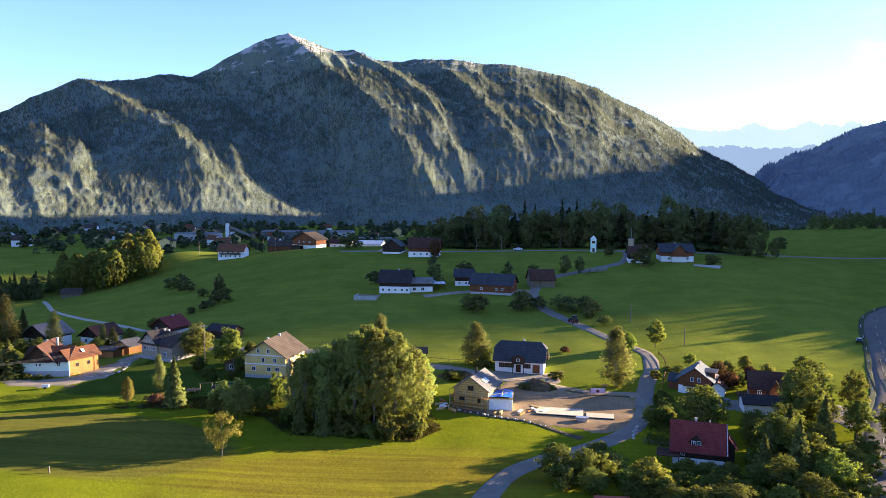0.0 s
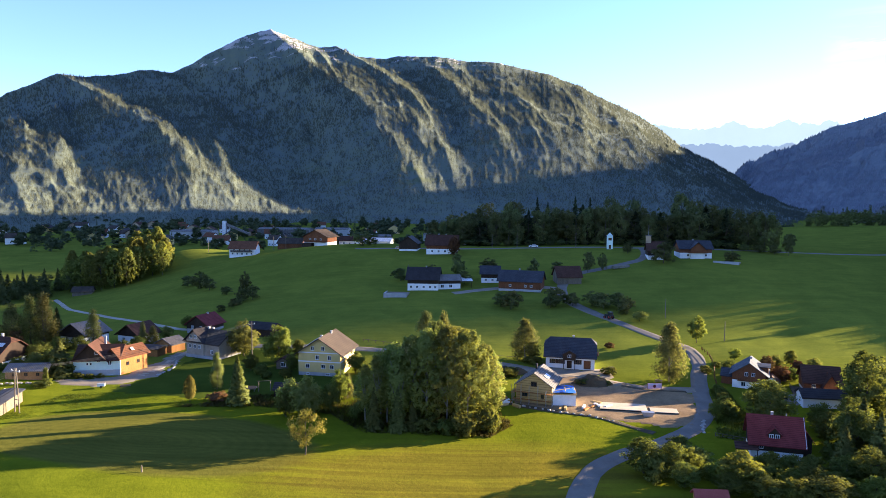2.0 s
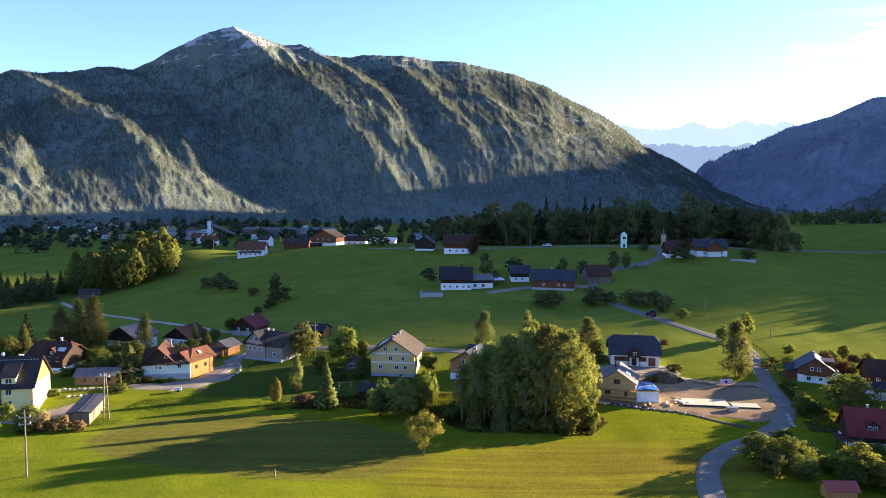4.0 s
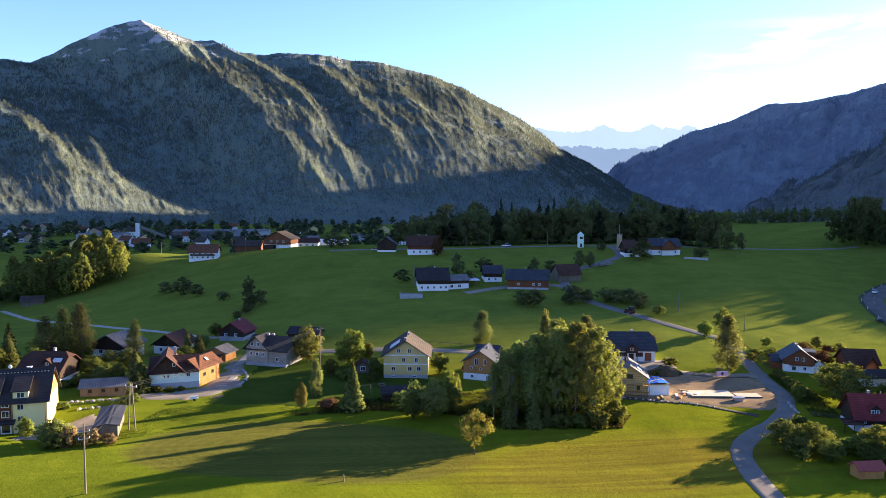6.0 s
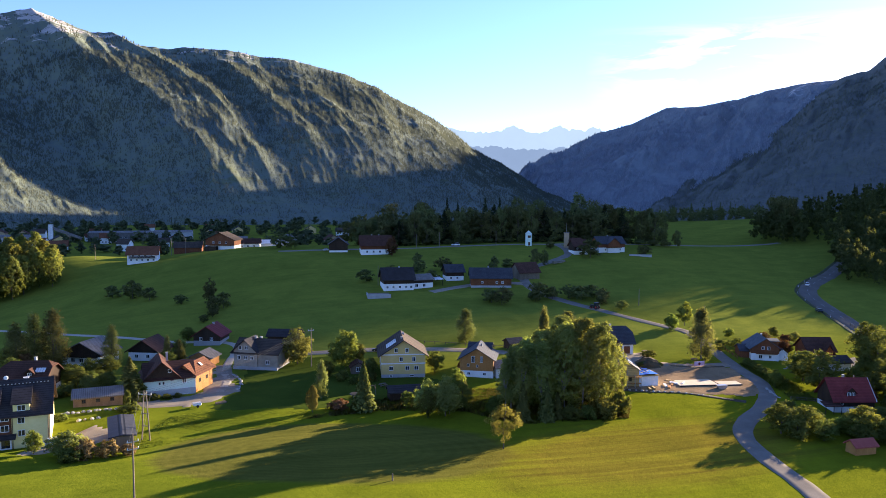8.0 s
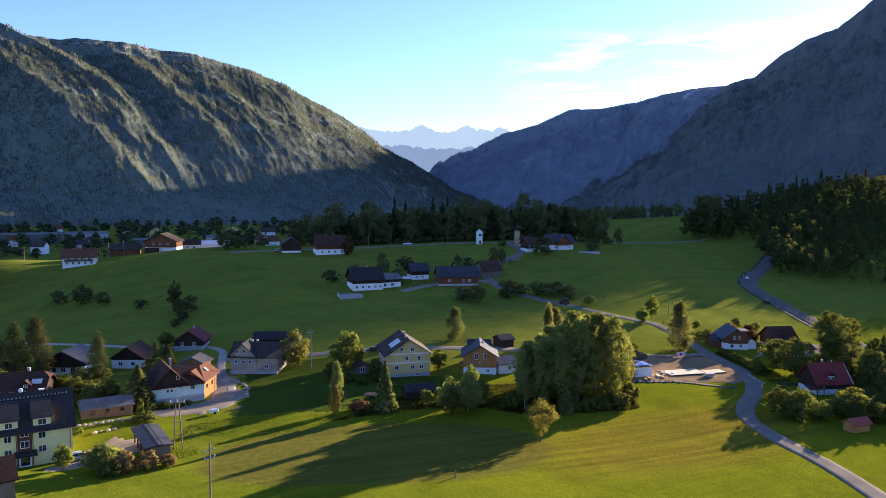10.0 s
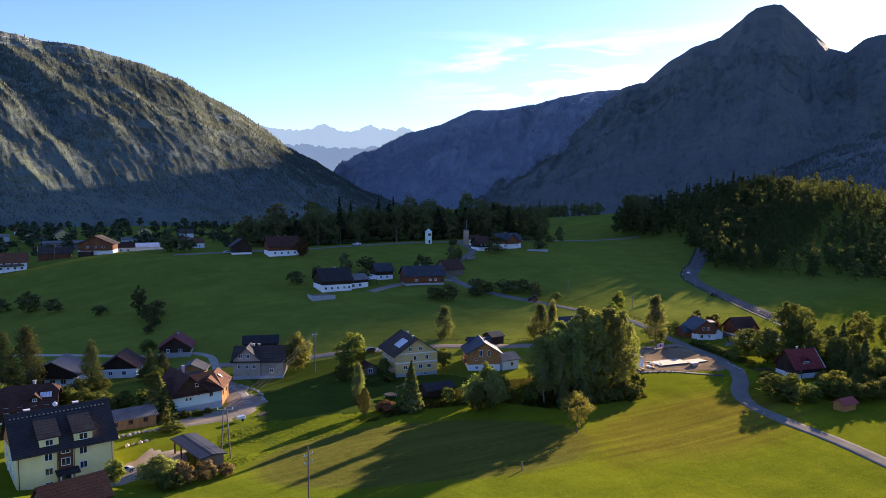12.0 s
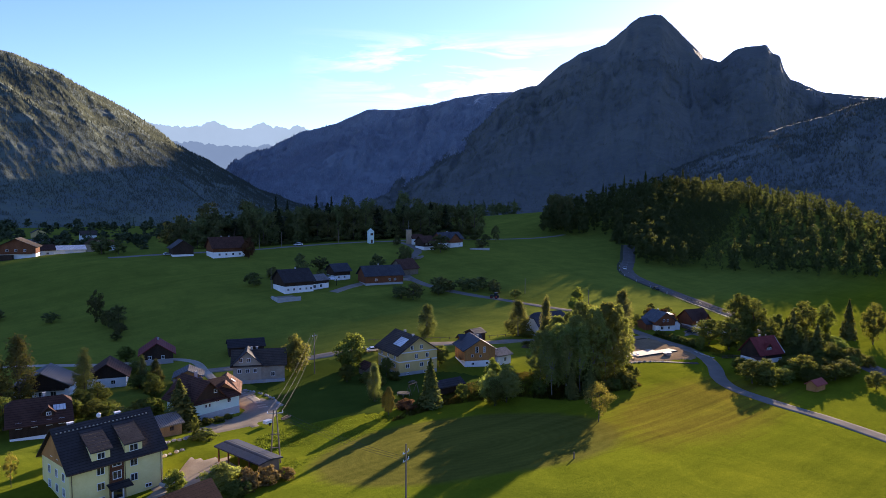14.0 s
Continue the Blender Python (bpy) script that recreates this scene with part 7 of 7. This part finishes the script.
def wire(a, b, sag):
    s = Solid()
    a, b = Vector(a), Vector(b)
    pts = [a.lerp(b, k / 14) - Vector((0, 0, sag * 4 * (k / 14) * (1 - k / 14))) for k in range(15)]
    for p, q in zip(pts, pts[1:]):
        s.rod(p, q, 0.018, 0.018, 4)
    tagged(part("power_line", s, WIRE), "thin sagging overhead power line", "cable", "overhead lines")


PT, WT, CT = gz(-113.4, 163.5) + 10.1, gz(-72, 214.6) + 11.0, gz(-112.7, 126.2) + 9.4
for u in (-1.3, 0, 1.3):
    wire((-113.4 + u * 0.87, 163.5 - u * 0.5, PT), (-72 + u * 0.6, 214.6 - u * 0.35, WT), 1.6)
    wire((-113.4 + u * 0.87, 163.5 - u * 0.5, PT), (-112.7 + u * 0.6, 126.2 - u * 0.2, CT), 0.8)

# ---- building site ----
def slab_pad(label, A, B, depth, thick, name="concrete_slab"):
    A, B = Vector((*A, 0)), Vector((*B, 0))
    d = (B - A).normalized()
    p = (A + B) / 2 + Vector((-d.y, d.x, 0)) * depth / 2
    w = (B - A).length
    r = thing(name, label, "foundation", pose(p.x, p.y, gz(p.x, p.y) + 0.1, 0, 0, math.degrees(math.atan2(d.y, d.x))))
    part("slab", Solid().box(-w / 2, w / 2, -depth / 2, depth / 2, -0.6, thick), CONCRETE, r, "sandy concrete top", bevel=0.03)
    part("formwork", Solid().box(-w / 2 - 0.06, w / 2 + 0.06, -depth / 2 - 0.08, -depth / 2 - 0.02, -0.6, thick - 0.12).box(w / 2 + 0.02, w / 2 + 0.08, -depth / 2, depth / 2, -0.6, thick - 0.1), TILE_BLACK, r, "dark formwork edge")
    return r


slab_pad("pale concrete floor slab of a new house", (22.8, 170.8), (33.8, 168.6), 5.6, 0.32)
slab_pad("smaller pale concrete slab beside it", (34.6, 168.6), (41.0, 167.4), 3.6, 0.3)
sk = thing("skip_container", "small dark steel skip on the site", "container", pose(33.2, 166.6, gz(33.2, 166.6), 0, 0, -10))
part("bin", Solid().prism([(-1.0, 0.1), (1.0, 0.1), (1.5, 1.1), (-1.5, 1.1)], "y", -0.7, 0.7), METAL, sk)
strip("pavement_site_edge", "dark earth and rubble edge of the site", "rubble", [(1, 175), (6, 172.2), (12, 169.3), (21, 165.4), (27, 158.5), (31, 154.6)], 1.3, SOIL, 0.15, 1.1)
strip("pavement_site_ridge", "low earth ridge across the site", "rubble", [(33, 189), (38, 186.2), (44, 184.6), (49, 184.4)], 1.2, SOIL, 0.13, 1.1)


def heap(name, label, x, y, rx, ry, h, material, turn=0.0):
    a, r = np.linspace(0, 2 * np.pi, 40), np.linspace(0, 1, 14)
    A, R = np.meshgrid(a, r, indexing="ij")
    n = fbm(np.cos(A) * R * 3 + x, np.sin(A) * R * 3 + y, 3, 6)
    n[-1] = n[0]
    X, Y = np.cos(A) * R * rx * (1 + 0.3 * n), np.sin(A) * R * ry * (1 + 0.3 * n)
    Z = h * (1 - R ** 1.6) * (1 + 0.7 * n) - 0.25 * R
    ob = part(name, grid_mesh(name, X, Y, Z), material)
    ob.matrix_basis = pose(x, y, gz(x, y), 0, 0, turn)
    return tagged(ob, label, "heap")


heap("earth_mound", "overgrown heap of dug earth", 25.5, 190.5, 6.0, 3.0, 2.2, SOIL, -12)
heap("earth_mound", "dark heap of earth behind the house", 3.5, 199.5, 5.5, 3.2, 2.0, SOIL, 8)
plant([("B", 23.0, 190.6, 1.9, 4.6), ("B", 26.5, 191.4, 2.4, 5.0), ("B", 29.0, 190.2, 1.6, 3.6), ("B", 2.0, 199.6, 2.2, 5.0), ("B", 5.2, 200.0, 2.0, 4.4)], "weeds on the earth heaps")
bn = thing("site_banner", "pink and white banner between two posts", "banner", pose(41, 185.8, gz(41, 185.8), 0, 0, 2))
part("cloth", Solid().box(-1.9, 1.9, -0.02, 0.02, 0.5, 1.9), PINK, bn)
part("emblem", Solid().rod((0, -0.02, 1.15), (0, -0.05, 1.15), 0.42, 0.42, 16), TILE_RED, bn, "dark round emblem")
part("stripe", Solid().box(-1.7, 1.7, -0.035, -0.025, 1.6, 1.78), PLASTIC, bn)
for x in (-1.95, 1.95):
    part("post", Solid().box(x - 0.05, x + 0.05, -0.05, 0.05, -0.3, 2.0), WOOD, bn)
rng = np.random.default_rng(8)
for k in range(16):
    x, y = rng.uniform(13, 20), rng.uniform(170, 176)
    if k > 8:
        x, y = rng.uniform(-1, 3), rng.uniform(172, 180)
    if 10.8 < x < 17.6 and y > 172.4:
        x += 8
    pl = part("plank_bundle", Solid().box(-1.2, 1.2, -0.3, 0.3, -0.1, rng.uniform(0.2, 0.6)), (WOOD_NEW, PLASTIC, WOOD)[k % 3])
    pl.matrix_basis = pose(x, y, gz(x, y) + 0.1, 0, 0, rng.uniform(0, 180))
    tagged(pl, "small bundle of building planks on the ground", "plank bundle", "site materials")

# ---- vehicles ----
PAINTS = {c: paint(c + "_car_paint", v) for c, v in {"white": (0.75, 0.75, 0.75), "dark": (0.02, 0.022, 0.026), "silver": (0.42, 0.43, 0.44), "red": (0.35, 0.03, 0.02)}.items()}


def car(x, y, heading, colour, label, name="car", size=1.0):
    c = thing(name, label, "car", pose(x, y, gz(x, y) + 0.16, 0, 0, heading) @ Matrix.Scale(size, 4))
    side = [(-2.1, 0.35), (2.1, 0.35), (2.15, 0.75), (1.3, 0.95), (0.7, 1.42), (-1.2, 1.46), (-1.9, 1.0), (-2.15, 0.9)]
    part("body", Solid().prism([(-2.1, 0.32), (2.1, 0.32), (2.15, 0.72), (1.25, 0.93), (-1.95, 0.96), (-2.15, 0.85)], "y", -0.85, 0.85).mesh("body", 0.05), PAINTS[colour], c)
    part("cabin", Solid().prism([(1.15, 0.92), (0.55, 1.38), (-1.25, 1.42), (-1.9, 0.94)], "y", -0.74, 0.74), GLASS, c, "dark glazed cabin")
    part("car_roof", Solid().slab([(0.5, -0.72, 1.45), (0.5, 0.72, 1.45), (-1.25, 0.72, 1.49), (-1.25, -0.72, 1.49)], 0.07), PAINTS[colour], c)
    for u in (-1.3, 1.3):
        for v in (-0.82, 0.82):
            w = part("wheel", Solid().rod((u, v - 0.1, 0.32), (u, v + 0.1, 0.32), 0.33, 0.33, 12), TYRE, c)
            part("rim", Solid().rod((u, v - 0.115, 0.32), (u, v + 0.115, 0.32), 0.19, 0.19, 10), METAL, w)
    return c


car(136.5, 232.5, 62, "dark", "dark car driving on the main road")
car(172, 273.5, 38, "white", "white car driving on the main road")
car(-46.1, 222.3, 160, "white", "white car parked behind the ochre house")
car(-49.6, 223.8, 160, "dark", "dark car parked behind the ochre house")
car(-34.5, 409.2, 0, "silver", "silver car parked on the crest")
car(42.8, 410.2, 180, "white", "white van on the road by the wood", "van", 1.2)
car(-131.0, 168.5, 20, "silver", "silver car parked beside the flats")
car(72, 179, 80, "dark", "dark car parked beside the chalet")
tr = thing("tractor", "dark tractor standing on the lane", "tractor", pose(47.3, 257.5, gz(47.3, 257.5) + 0.15, 0, 0, 118))
part("hood", Solid().box(0, 2.0, -0.45, 0.45, 0.8, 1.6).mesh("hood", 0.08), PAINTS["dark"], tr)
part("cab", Solid().prism([(0.1, 1.0), (0.1, 2.5), (-1.3, 2.5), (-1.5, 1.0)], "y", -0.7, 0.7), GLASS, tr)
part("cab_roof", Solid().box(-1.4, 0.2, -0.78, 0.78, 2.5, 2.65), PAINTS["dark"], tr)
for u, v, r in ((-0.9, -0.85, 0.8), (-0.9, 0.85, 0.8), (1.5, -0.75, 0.5), (1.5, 0.75, 0.5)):
    w = part("wheel", Solid().rod((u, v - 0.2, r), (u, v + 0.2, r), r, r, 14), TYRE, tr)
    part("rim", Solid().rod((u, v - 0.215, r), (u, v + 0.215, r), r * 0.5, r * 0.5, 10), PAINTS["red"], w)
tl = thing("trailer", "small white covered trailer on the yard", "trailer", pose(-103.5, 184.2, gz(-103.5, 184.2) + 0.15, 0, 0, 15))
part("box", Solid().box(-0.9, 0.9, -0.6, 0.6, 0.4, 1.0).mesh("box", 0.06), PLASTIC, tl)
part("cover", Solid().box(-0.92, 0.92, -0.62, 0.62, 1.0, 1.08), PAINTS["silver"], tl)
for v in (-0.68, 0.68):
    part("wheel", Solid().rod((0, v - 0.08, 0.3), (0, v + 0.08, 0.3), 0.3, 0.3, 12), TYRE, tl)

# ---- garden and field things ----
def boulders(label, pts, count, size, seed, group):
    rng = np.random.default_rng(seed)
    line = smooth_line(pts, 0.5)
    for k in range(count):
        x, y = line[int(k * (len(line) - 1) / max(count - 1, 1))] + rng.normal(size=2) * 0.15
        bm = bmesh.new()
        bmesh.ops.create_icosphere(bm, subdivisions=1, radius=1)
        for v in bm.verts:
            v.co *= 1 + rng.uniform(-0.25, 0.25)
            v.co.z *= 0.7
        me = bpy.data.meshes.new("boulder")
        bm.to_mesh(me)
        bm.free()
        s = size * rng.uniform(0.7, 1.3)
        ob = part("boulder", me, STONE)
        ob.matrix_basis = pose(x, y, gz(x, y) + 0.15, 0, 0, rng.uniform(0, 360)) @ Matrix.Scale(s, 4)
        tagged(ob, label, "stone", group)


boulders("pale boulder edging a garden terrace", [(-132.5, 183.5), (-126.7, 185.3), (-119.5, 186.2)], 14, 0.5, 3, "terrace stones")
boulders("pale boulder lying on the lawn", [(-128, 179.2), (-124, 180.2)], 6, 0.45, 4, "lawn stones")
boulders("rough stone along the yard edge", [(-93.5, 197), (-92.2, 205), (-94, 213)], 14, 0.45, 5, "yard edge stones")
boulders("rubble stone at the site edge", [(4, 172.6), (12, 169.0), (21, 165.0), (28, 157)], 22, 0.35, 6, "site rubble")
boulders("rough stone on the lane corner", [(45.5, 163), (43.2, 158.4), (42.2, 155.6)], 9, 0.5, 7, "lane stones")


def fence(name, label, pts, gap, height, rails, material):
    f = thing(name, label, "fence", pose(0, 0, 0))
    line = smooth_line(pts, gap)
    P = [(x, y, gz(x, y)) for x, y in line]
    for x, y, z in P:
        part("post", Solid().box(x - 0.07, x + 0.07, y - 0.07, y + 0.07, z - 0.4, z + height), material, f)
    for k in range(rails):
        s = Solid()
        q = height * (0.45 + 0.5 * k / max(rails - 1, 1)) if rails > 1 else height * 0.85
        for a, b in zip(P, P[1:]):
            s.rod((a[0], a[1], a[2] + q), (b[0], b[1], b[2] + q), 0.06, 0.06, 4)
        part("rail", s, material, f)
    return f


fence("guard_rail", "pale wooden rail fence beyond the main road", [(119.6, 187), (124.5, 199), (131.5, 213)], 2.4, 1.0, 2, WOOD_GREY)
fence("garden_fence", "brown timber fence beside the lane", [(59.8, 191), (61.6, 197), (65.2, 206), (67.8, 216), (68.0, 223)], 2.0, 0.8, 2, WOOD_RED)
fence("yard_fence", "weathered fence by the red-roofed house", [(44, 153), (50, 149.5), (57, 147.5)], 2.0, 1.1, 2, WOOD_GREY)
fence("meadow_fence", "thin post fence along the meadow", [(-40, 232), (-20, 222), (-4, 215), (10, 212)], 3.0, 1.0, 1, WOOD_GREY)
bs = thing("terrace_wall", "grey rendered terrace wall below the farmhouse", "wall", pose(-31.5, 297.5, gz(-31.5, 297.5), 0, 0, -8))
part("front", Solid().box(-5, 4.6, -3.2, -2.9, -2, 1.6), GREY_BASE, bs)
part("side", Solid().box(-5, -4.7, -2.9, 4, -2, 1.6), GREY_BASE, bs)
part("paving", Solid().box(-4.7, 4.6, -2.9, 6, -2, 0.9), YARD, bs)
tb = thing("paved_terrace", "grey paved terrace with low wall beside the house", "terrace", pose(128.5, 347, gz(128.5, 347), 0, 0, -30))
part("paving", Solid().box(-6, 6, -3, 3, -1.5, 0.4), YARD, tb)
part("parapet", Solid().box(-6, 6, -3.2, -3.0, -1.5, 0.9), GREY_BASE, tb)
bc = thing("picnic_bench", "weathered bench and table under the birch", "bench", pose(44.2, 192.2, gz(44.2, 192.2), 0, 0, -15))
part("tabletop", Solid().box(-1, 1, -0.4, 0.4, 0.7, 0.78), WOOD_GREY, bc)
for v in (-0.75, 0.75):
    part("seat", Solid().box(-1, 1, v - 0.15, v + 0.15, 0.4, 0.47), WOOD_GREY, bc)
for u in (-0.7, 0.7):
    part("leg", Solid().box(u - 0.06, u + 0.06, -0.85, 0.85, 0.3, 0.4).box(u - 0.06, u + 0.06, -0.3, -0.2, -0.1, 0.7).box(u - 0.06, u + 0.06, 0.2, 0.3, -0.1, 0.7), WOOD_GREY, bc)
sw = thing("swing_frame", "pale wooden swing frame in the garden", "swing", pose(-61.7, 184.5, gz(-61.7, 184.5), 0, 0, 10))
for u in (-1.5, 1.5):
    for v in (-0.9, 0.9):
        part("leg", Solid().rod((u, v, -0.2), (u, 0, 2.3), 0.07, 0.07, 6), WOOD_GREY, sw)
part("beam", Solid().rod((-1.8, 0, 2.3), (1.8, 0, 2.3), 0.08, 0.08, 6), WOOD_GREY, sw)
lg = thing("log_trough", "pale log trough on the lawn", "trough", pose(-98, 185.8, gz(-98, 185.8), 0, 0, 25))
part("trough", Solid().prism([(-0.4, 0), (0.4, 0), (0.5, 0.6), (0.3, 0.6), (0.25, 0.2), (-0.25, 0.2), (-0.3, 0.6), (-0.5, 0.6)], "x", -1.3, 1.3), WOOD_GREY, lg)
bp = thing("log_pile", "long pale log pile beside the lane", "log pile", pose(73.5, 338, gz(73.5, 338), 0, 0, 26))
for k in range(9):
    part("log", Solid().rod((-5, (k % 3) * 0.5 - 0.5, 0.25 + 0.45 * (k // 3)), (5, (k % 3) * 0.5 - 0.5, 0.25 + 0.45 * (k // 3)), 0.24, 0.22, 7), BARK_PALE, bp)


# ---- rough grass, weeds and hedges ----
def tufts(name, label, outline, count, h0, h1, seed, material, wide=(0.05, 0.14), patchy=0.8):
    rng = np.random.default_rng(seed)
    o = np.array(outline, float)
    Q = o.min(0) + rng.random((count * 5, 2)) * (o.max(0) - o.min(0))
    ins, j = np.zeros(len(Q), bool), len(o) - 1
    for i in range(len(o)):
        if o[i][1] != o[j][1]:
            ins ^= ((o[i][1] > Q[:, 1]) != (o[j][1] > Q[:, 1])) & (Q[:, 0] < (o[j][0] - o[i][0]) * (Q[:, 1] - o[i][1]) / (o[j][1] - o[i][1]) + o[i][0])
        j = i
    P = Q[ins & (vnoise(Q[:, 0] / 3, Q[:, 1] / 3, seed) > rng.random(len(Q)) * patchy)][:count]
    count = len(P)
    z = ground_z(P[:, 0], P[:, 1])
    a, h, w = rng.uniform(0, 3.14, count), rng.uniform(h0, h1, count), rng.uniform(*wide, count)
    dx, dy = np.cos(a) * w, np.sin(a) * w
    lean = rng.normal(size=(count, 2)) * 0.25
    V = np.stack([np.stack([P[:, 0] - dx, P[:, 1] - dy, z - 0.1], -1), np.stack([P[:, 0] + dx, P[:, 1] + dy, z - 0.1], -1),
                  np.stack([P[:, 0] + dx * 0.5 + lean[:, 0], P[:, 1] + dy * 0.5 + lean[:, 1], z + h], -1),
                  np.stack([P[:, 0] - dx * 0.5 + lean[:, 0], P[:, 1] - dy * 0.5 + lean[:, 1], z + h * 0.9], -1)], 1).reshape(-1, 3)
    up = np.tile(np.array([0.0, 0.0, 1.0]), (4 * count, 1)) + rng.normal(size=(4 * count, 3)) * 0.1
    tagged(part(name, leafy_mesh(name, V, np.arange(4 * count).reshape(-1, 4), up / np.linalg.norm(up, axis=1)[:, None]), material), label, "grass", kind="stuff")


tufts("tall_grass", "tall sunlit grass and weeds beside the field", [(-117, 157), (-110, 178), (-101, 181), (-90, 179), (-79, 176), (-77, 171), (-95, 165)], 7000, 0.08, 0.26, 3, WEEDS)
tufts("rough_verge", "rough tan grass round the grove", [(-80, 170), (-62, 172), (-42, 166), (-34, 154), (-6, 152), (0, 160), (-4, 176), (-34, 182), (-62, 180)], 22000, 0.15, 0.6, 4, DRY)
tufts("hedge_weeds", "dark weeds along the lane", [(44, 152), (50, 150), (57, 166), (60, 184), (56, 186), (52, 172)], 8000, 0.2, 0.8, 5, LEAF)
plant([("B", 57.5 - 0.42 * k, 184 - 2.0 * k, 2.3, 3.4) for k in range(10)], "hedge along the lane")
plant([("B", -141 + 2.3 * k, 178 + 0.5 * k, 2.0, 3.2) for k in range(5)], "hedge behind the flats")
plant([("B", 66 + 3.2 * k, 206 - 1.2 * k, 1.8, 3.6) for k in range(7)], "garden hedge by the chalet")
plant([("D", 88, 206, 5, 5), ("O", 82, 203, 4.5, 5), ("R", 78, 200, 5.5, 5), ("L", 74, 212, 4, 4)], "garden trees by the chalet")

# ---- white marker posts along the main road ----
for k, (x, y) in enumerate(smooth_line(MAIN[5:14], 14.0)):
    x, y = x - 4.1, y + 2.2
    q = thing("marker_post", "slim white roadside marker post with dark band", "marker post", pose(x, y, gz(x, y)), "road marker posts")
    part("post", Solid().box(-0.07, 0.07, -0.06, 0.06, -0.3, 1.0), PLASTIC, q)
    part("band", Solid().box(-0.075, 0.075, -0.065, 0.065, 0.68, 0.86), TYRE, q, "black reflector band")

# ---- bushes and small trees between the village houses ----
plant([("B", -133.5, 199.5, 3.6, 5.0), ("O", -128.5, 200.5, 5.2, 5.6), ("D", -124.6, 201.0, 5.8, 5.8), ("B", -136.0, 197.0, 2.6, 4.2), ("D", -126.8, 222.0, 6.0, 6.4), ("O", -108.8, 247.0, 5.0, 5.2),
       ("B", -119.0, 208.0, 4.0, 5.0), ("D", -148.0, 212.5, 7.5, 7.0), ("D", -143.5, 213.0, 6.5, 6.2), ("D", -157.0, 209.0, 8.0, 7.4), ("S", -156.0, 216.5, 10.5, 5.6)], "shrubbery between the village houses")
plant([("B", -113.4, 192.9, 1.6, 3.0), ("B", -110.6, 193.2, 1.4, 2.8), ("B", -108.0, 193.6, 1.3, 2.4)], "low planting along the mint house")
plant([("B", -66.0, 199.0, 3.0, 4.4), ("D", -69.5, 202.5, 5.0, 5.0), ("B", -58.6, 196.0, 2.6, 3.8), ("D", -57.6, 200.5, 5.4, 4.2), ("B", -63.5, 195.0, 2.2, 3.4)], "shrubs by the ochre house")
plant([("D", 66.8, 199.5, 4.6, 4.8), ("B", 60.4, 200.5, 2.4, 3.6), ("R", 86.5, 199.0, 4.6, 4.6), ("O", 92.0, 200.5, 4.4, 4.6)], "garden trees by the chalet")


# ---- small yard things ----
def garden_table(x, y, turn):
    g = thing("garden_table", "weathered garden table with two benches", "table", pose(x, y, gz(x, y), 0, 0, turn), "garden tables")
    part("tabletop", Solid().box(-0.9, 0.9, -0.4, 0.4, 0.7, 0.76), WOOD_GREY, g)
    for v in (-0.75, 0.75):
        part("bench", Solid().box(-0.9, 0.9, v - 0.15, v + 0.15, 0.4, 0.46), WOOD_GREY, g)
    for u in (-0.65, 0.65):
        part("trestle", Solid().box(u - 0.05, u + 0.05, -0.88, 0.88, 0.3, 0.4).box(u - 0.05, u + 0.05, -0.3, -0.2, -0.1, 0.7).box(u - 0.05, u + 0.05, 0.2, 0.3, -0.1, 0.7), WOOD_GREY, g)


garden_table(-56.6, 190.6, 20)
garden_table(34.0, 203.5, -12)
for k, (x, y, a) in enumerate(((-65.2, 184.0, 25), (-48.6, 181.6, -10))):
    tr = thing("trampoline", "round dark garden trampoline on steel legs", "trampoline", pose(x, y, gz(x, y), 0, 0, a), "trampolines")
    part("mat", Solid().rod((0, 0, 0.72), (0, 0, 0.76), 1.5, 1.5, 20), TYRE, tr)
    part("ring", Solid().rod((0, 0, 0.66), (0, 0, 0.72), 1.7, 1.7, 20), TILE_DARK, tr)
    for i in range(4):
        u, v = 1.5 * math.cos(i * 1.571 + 0.4), 1.5 * math.sin(i * 1.571 + 0.4)
        part("leg", Solid().rod((u, v, -0.1), (u, v, 0.68), 0.05, 0.05, 6), METAL, tr)

# ---- thicket between the red-roofed house and the main road ----
plant([("S", 64.5, 138.5, 10.5, 5.0), ("S", 67.6, 132.6, 12.5, 5.6), ("D", 75.5, 140.5, 9.5, 8.4), ("D", 66.0, 147.5, 8.0, 7.4), ("D", 73.4, 150.5, 10.5, 8.4), ("D", 58.6, 128.4, 6.0, 6.4), ("D", 64.4, 120.8, 7.0, 7.4),
       ("L", 72.4, 128.0, 8.6, 7.8), ("D", 77.6, 133.4, 8.0, 7.2), ("S", 78.6, 144.5, 13.5, 5.8), ("D", 69.4, 156.5, 7.0, 6.8), ("D", 88.0, 163.0, 9.0, 8.0), ("D", 92.0, 155.5, 9.5, 8.0), ("B", 70.0, 119.0, 4.4, 6.6),
       ("B", 76.0, 125.5, 4.4, 6.4), ("B", 82.5, 136.5, 4.6, 6.4), ("B", 88.6, 145.8, 4.6, 6.2), ("L", 44.6, 119.0, 5.2, 6.4), ("D", 34.0, 122.5, 4.8, 6.0), ("D", 27.6, 127.0, 5.0, 6.0), ("L", 58.6, 119.5, 5.4, 6.6)], "thicket by the red-roofed house")
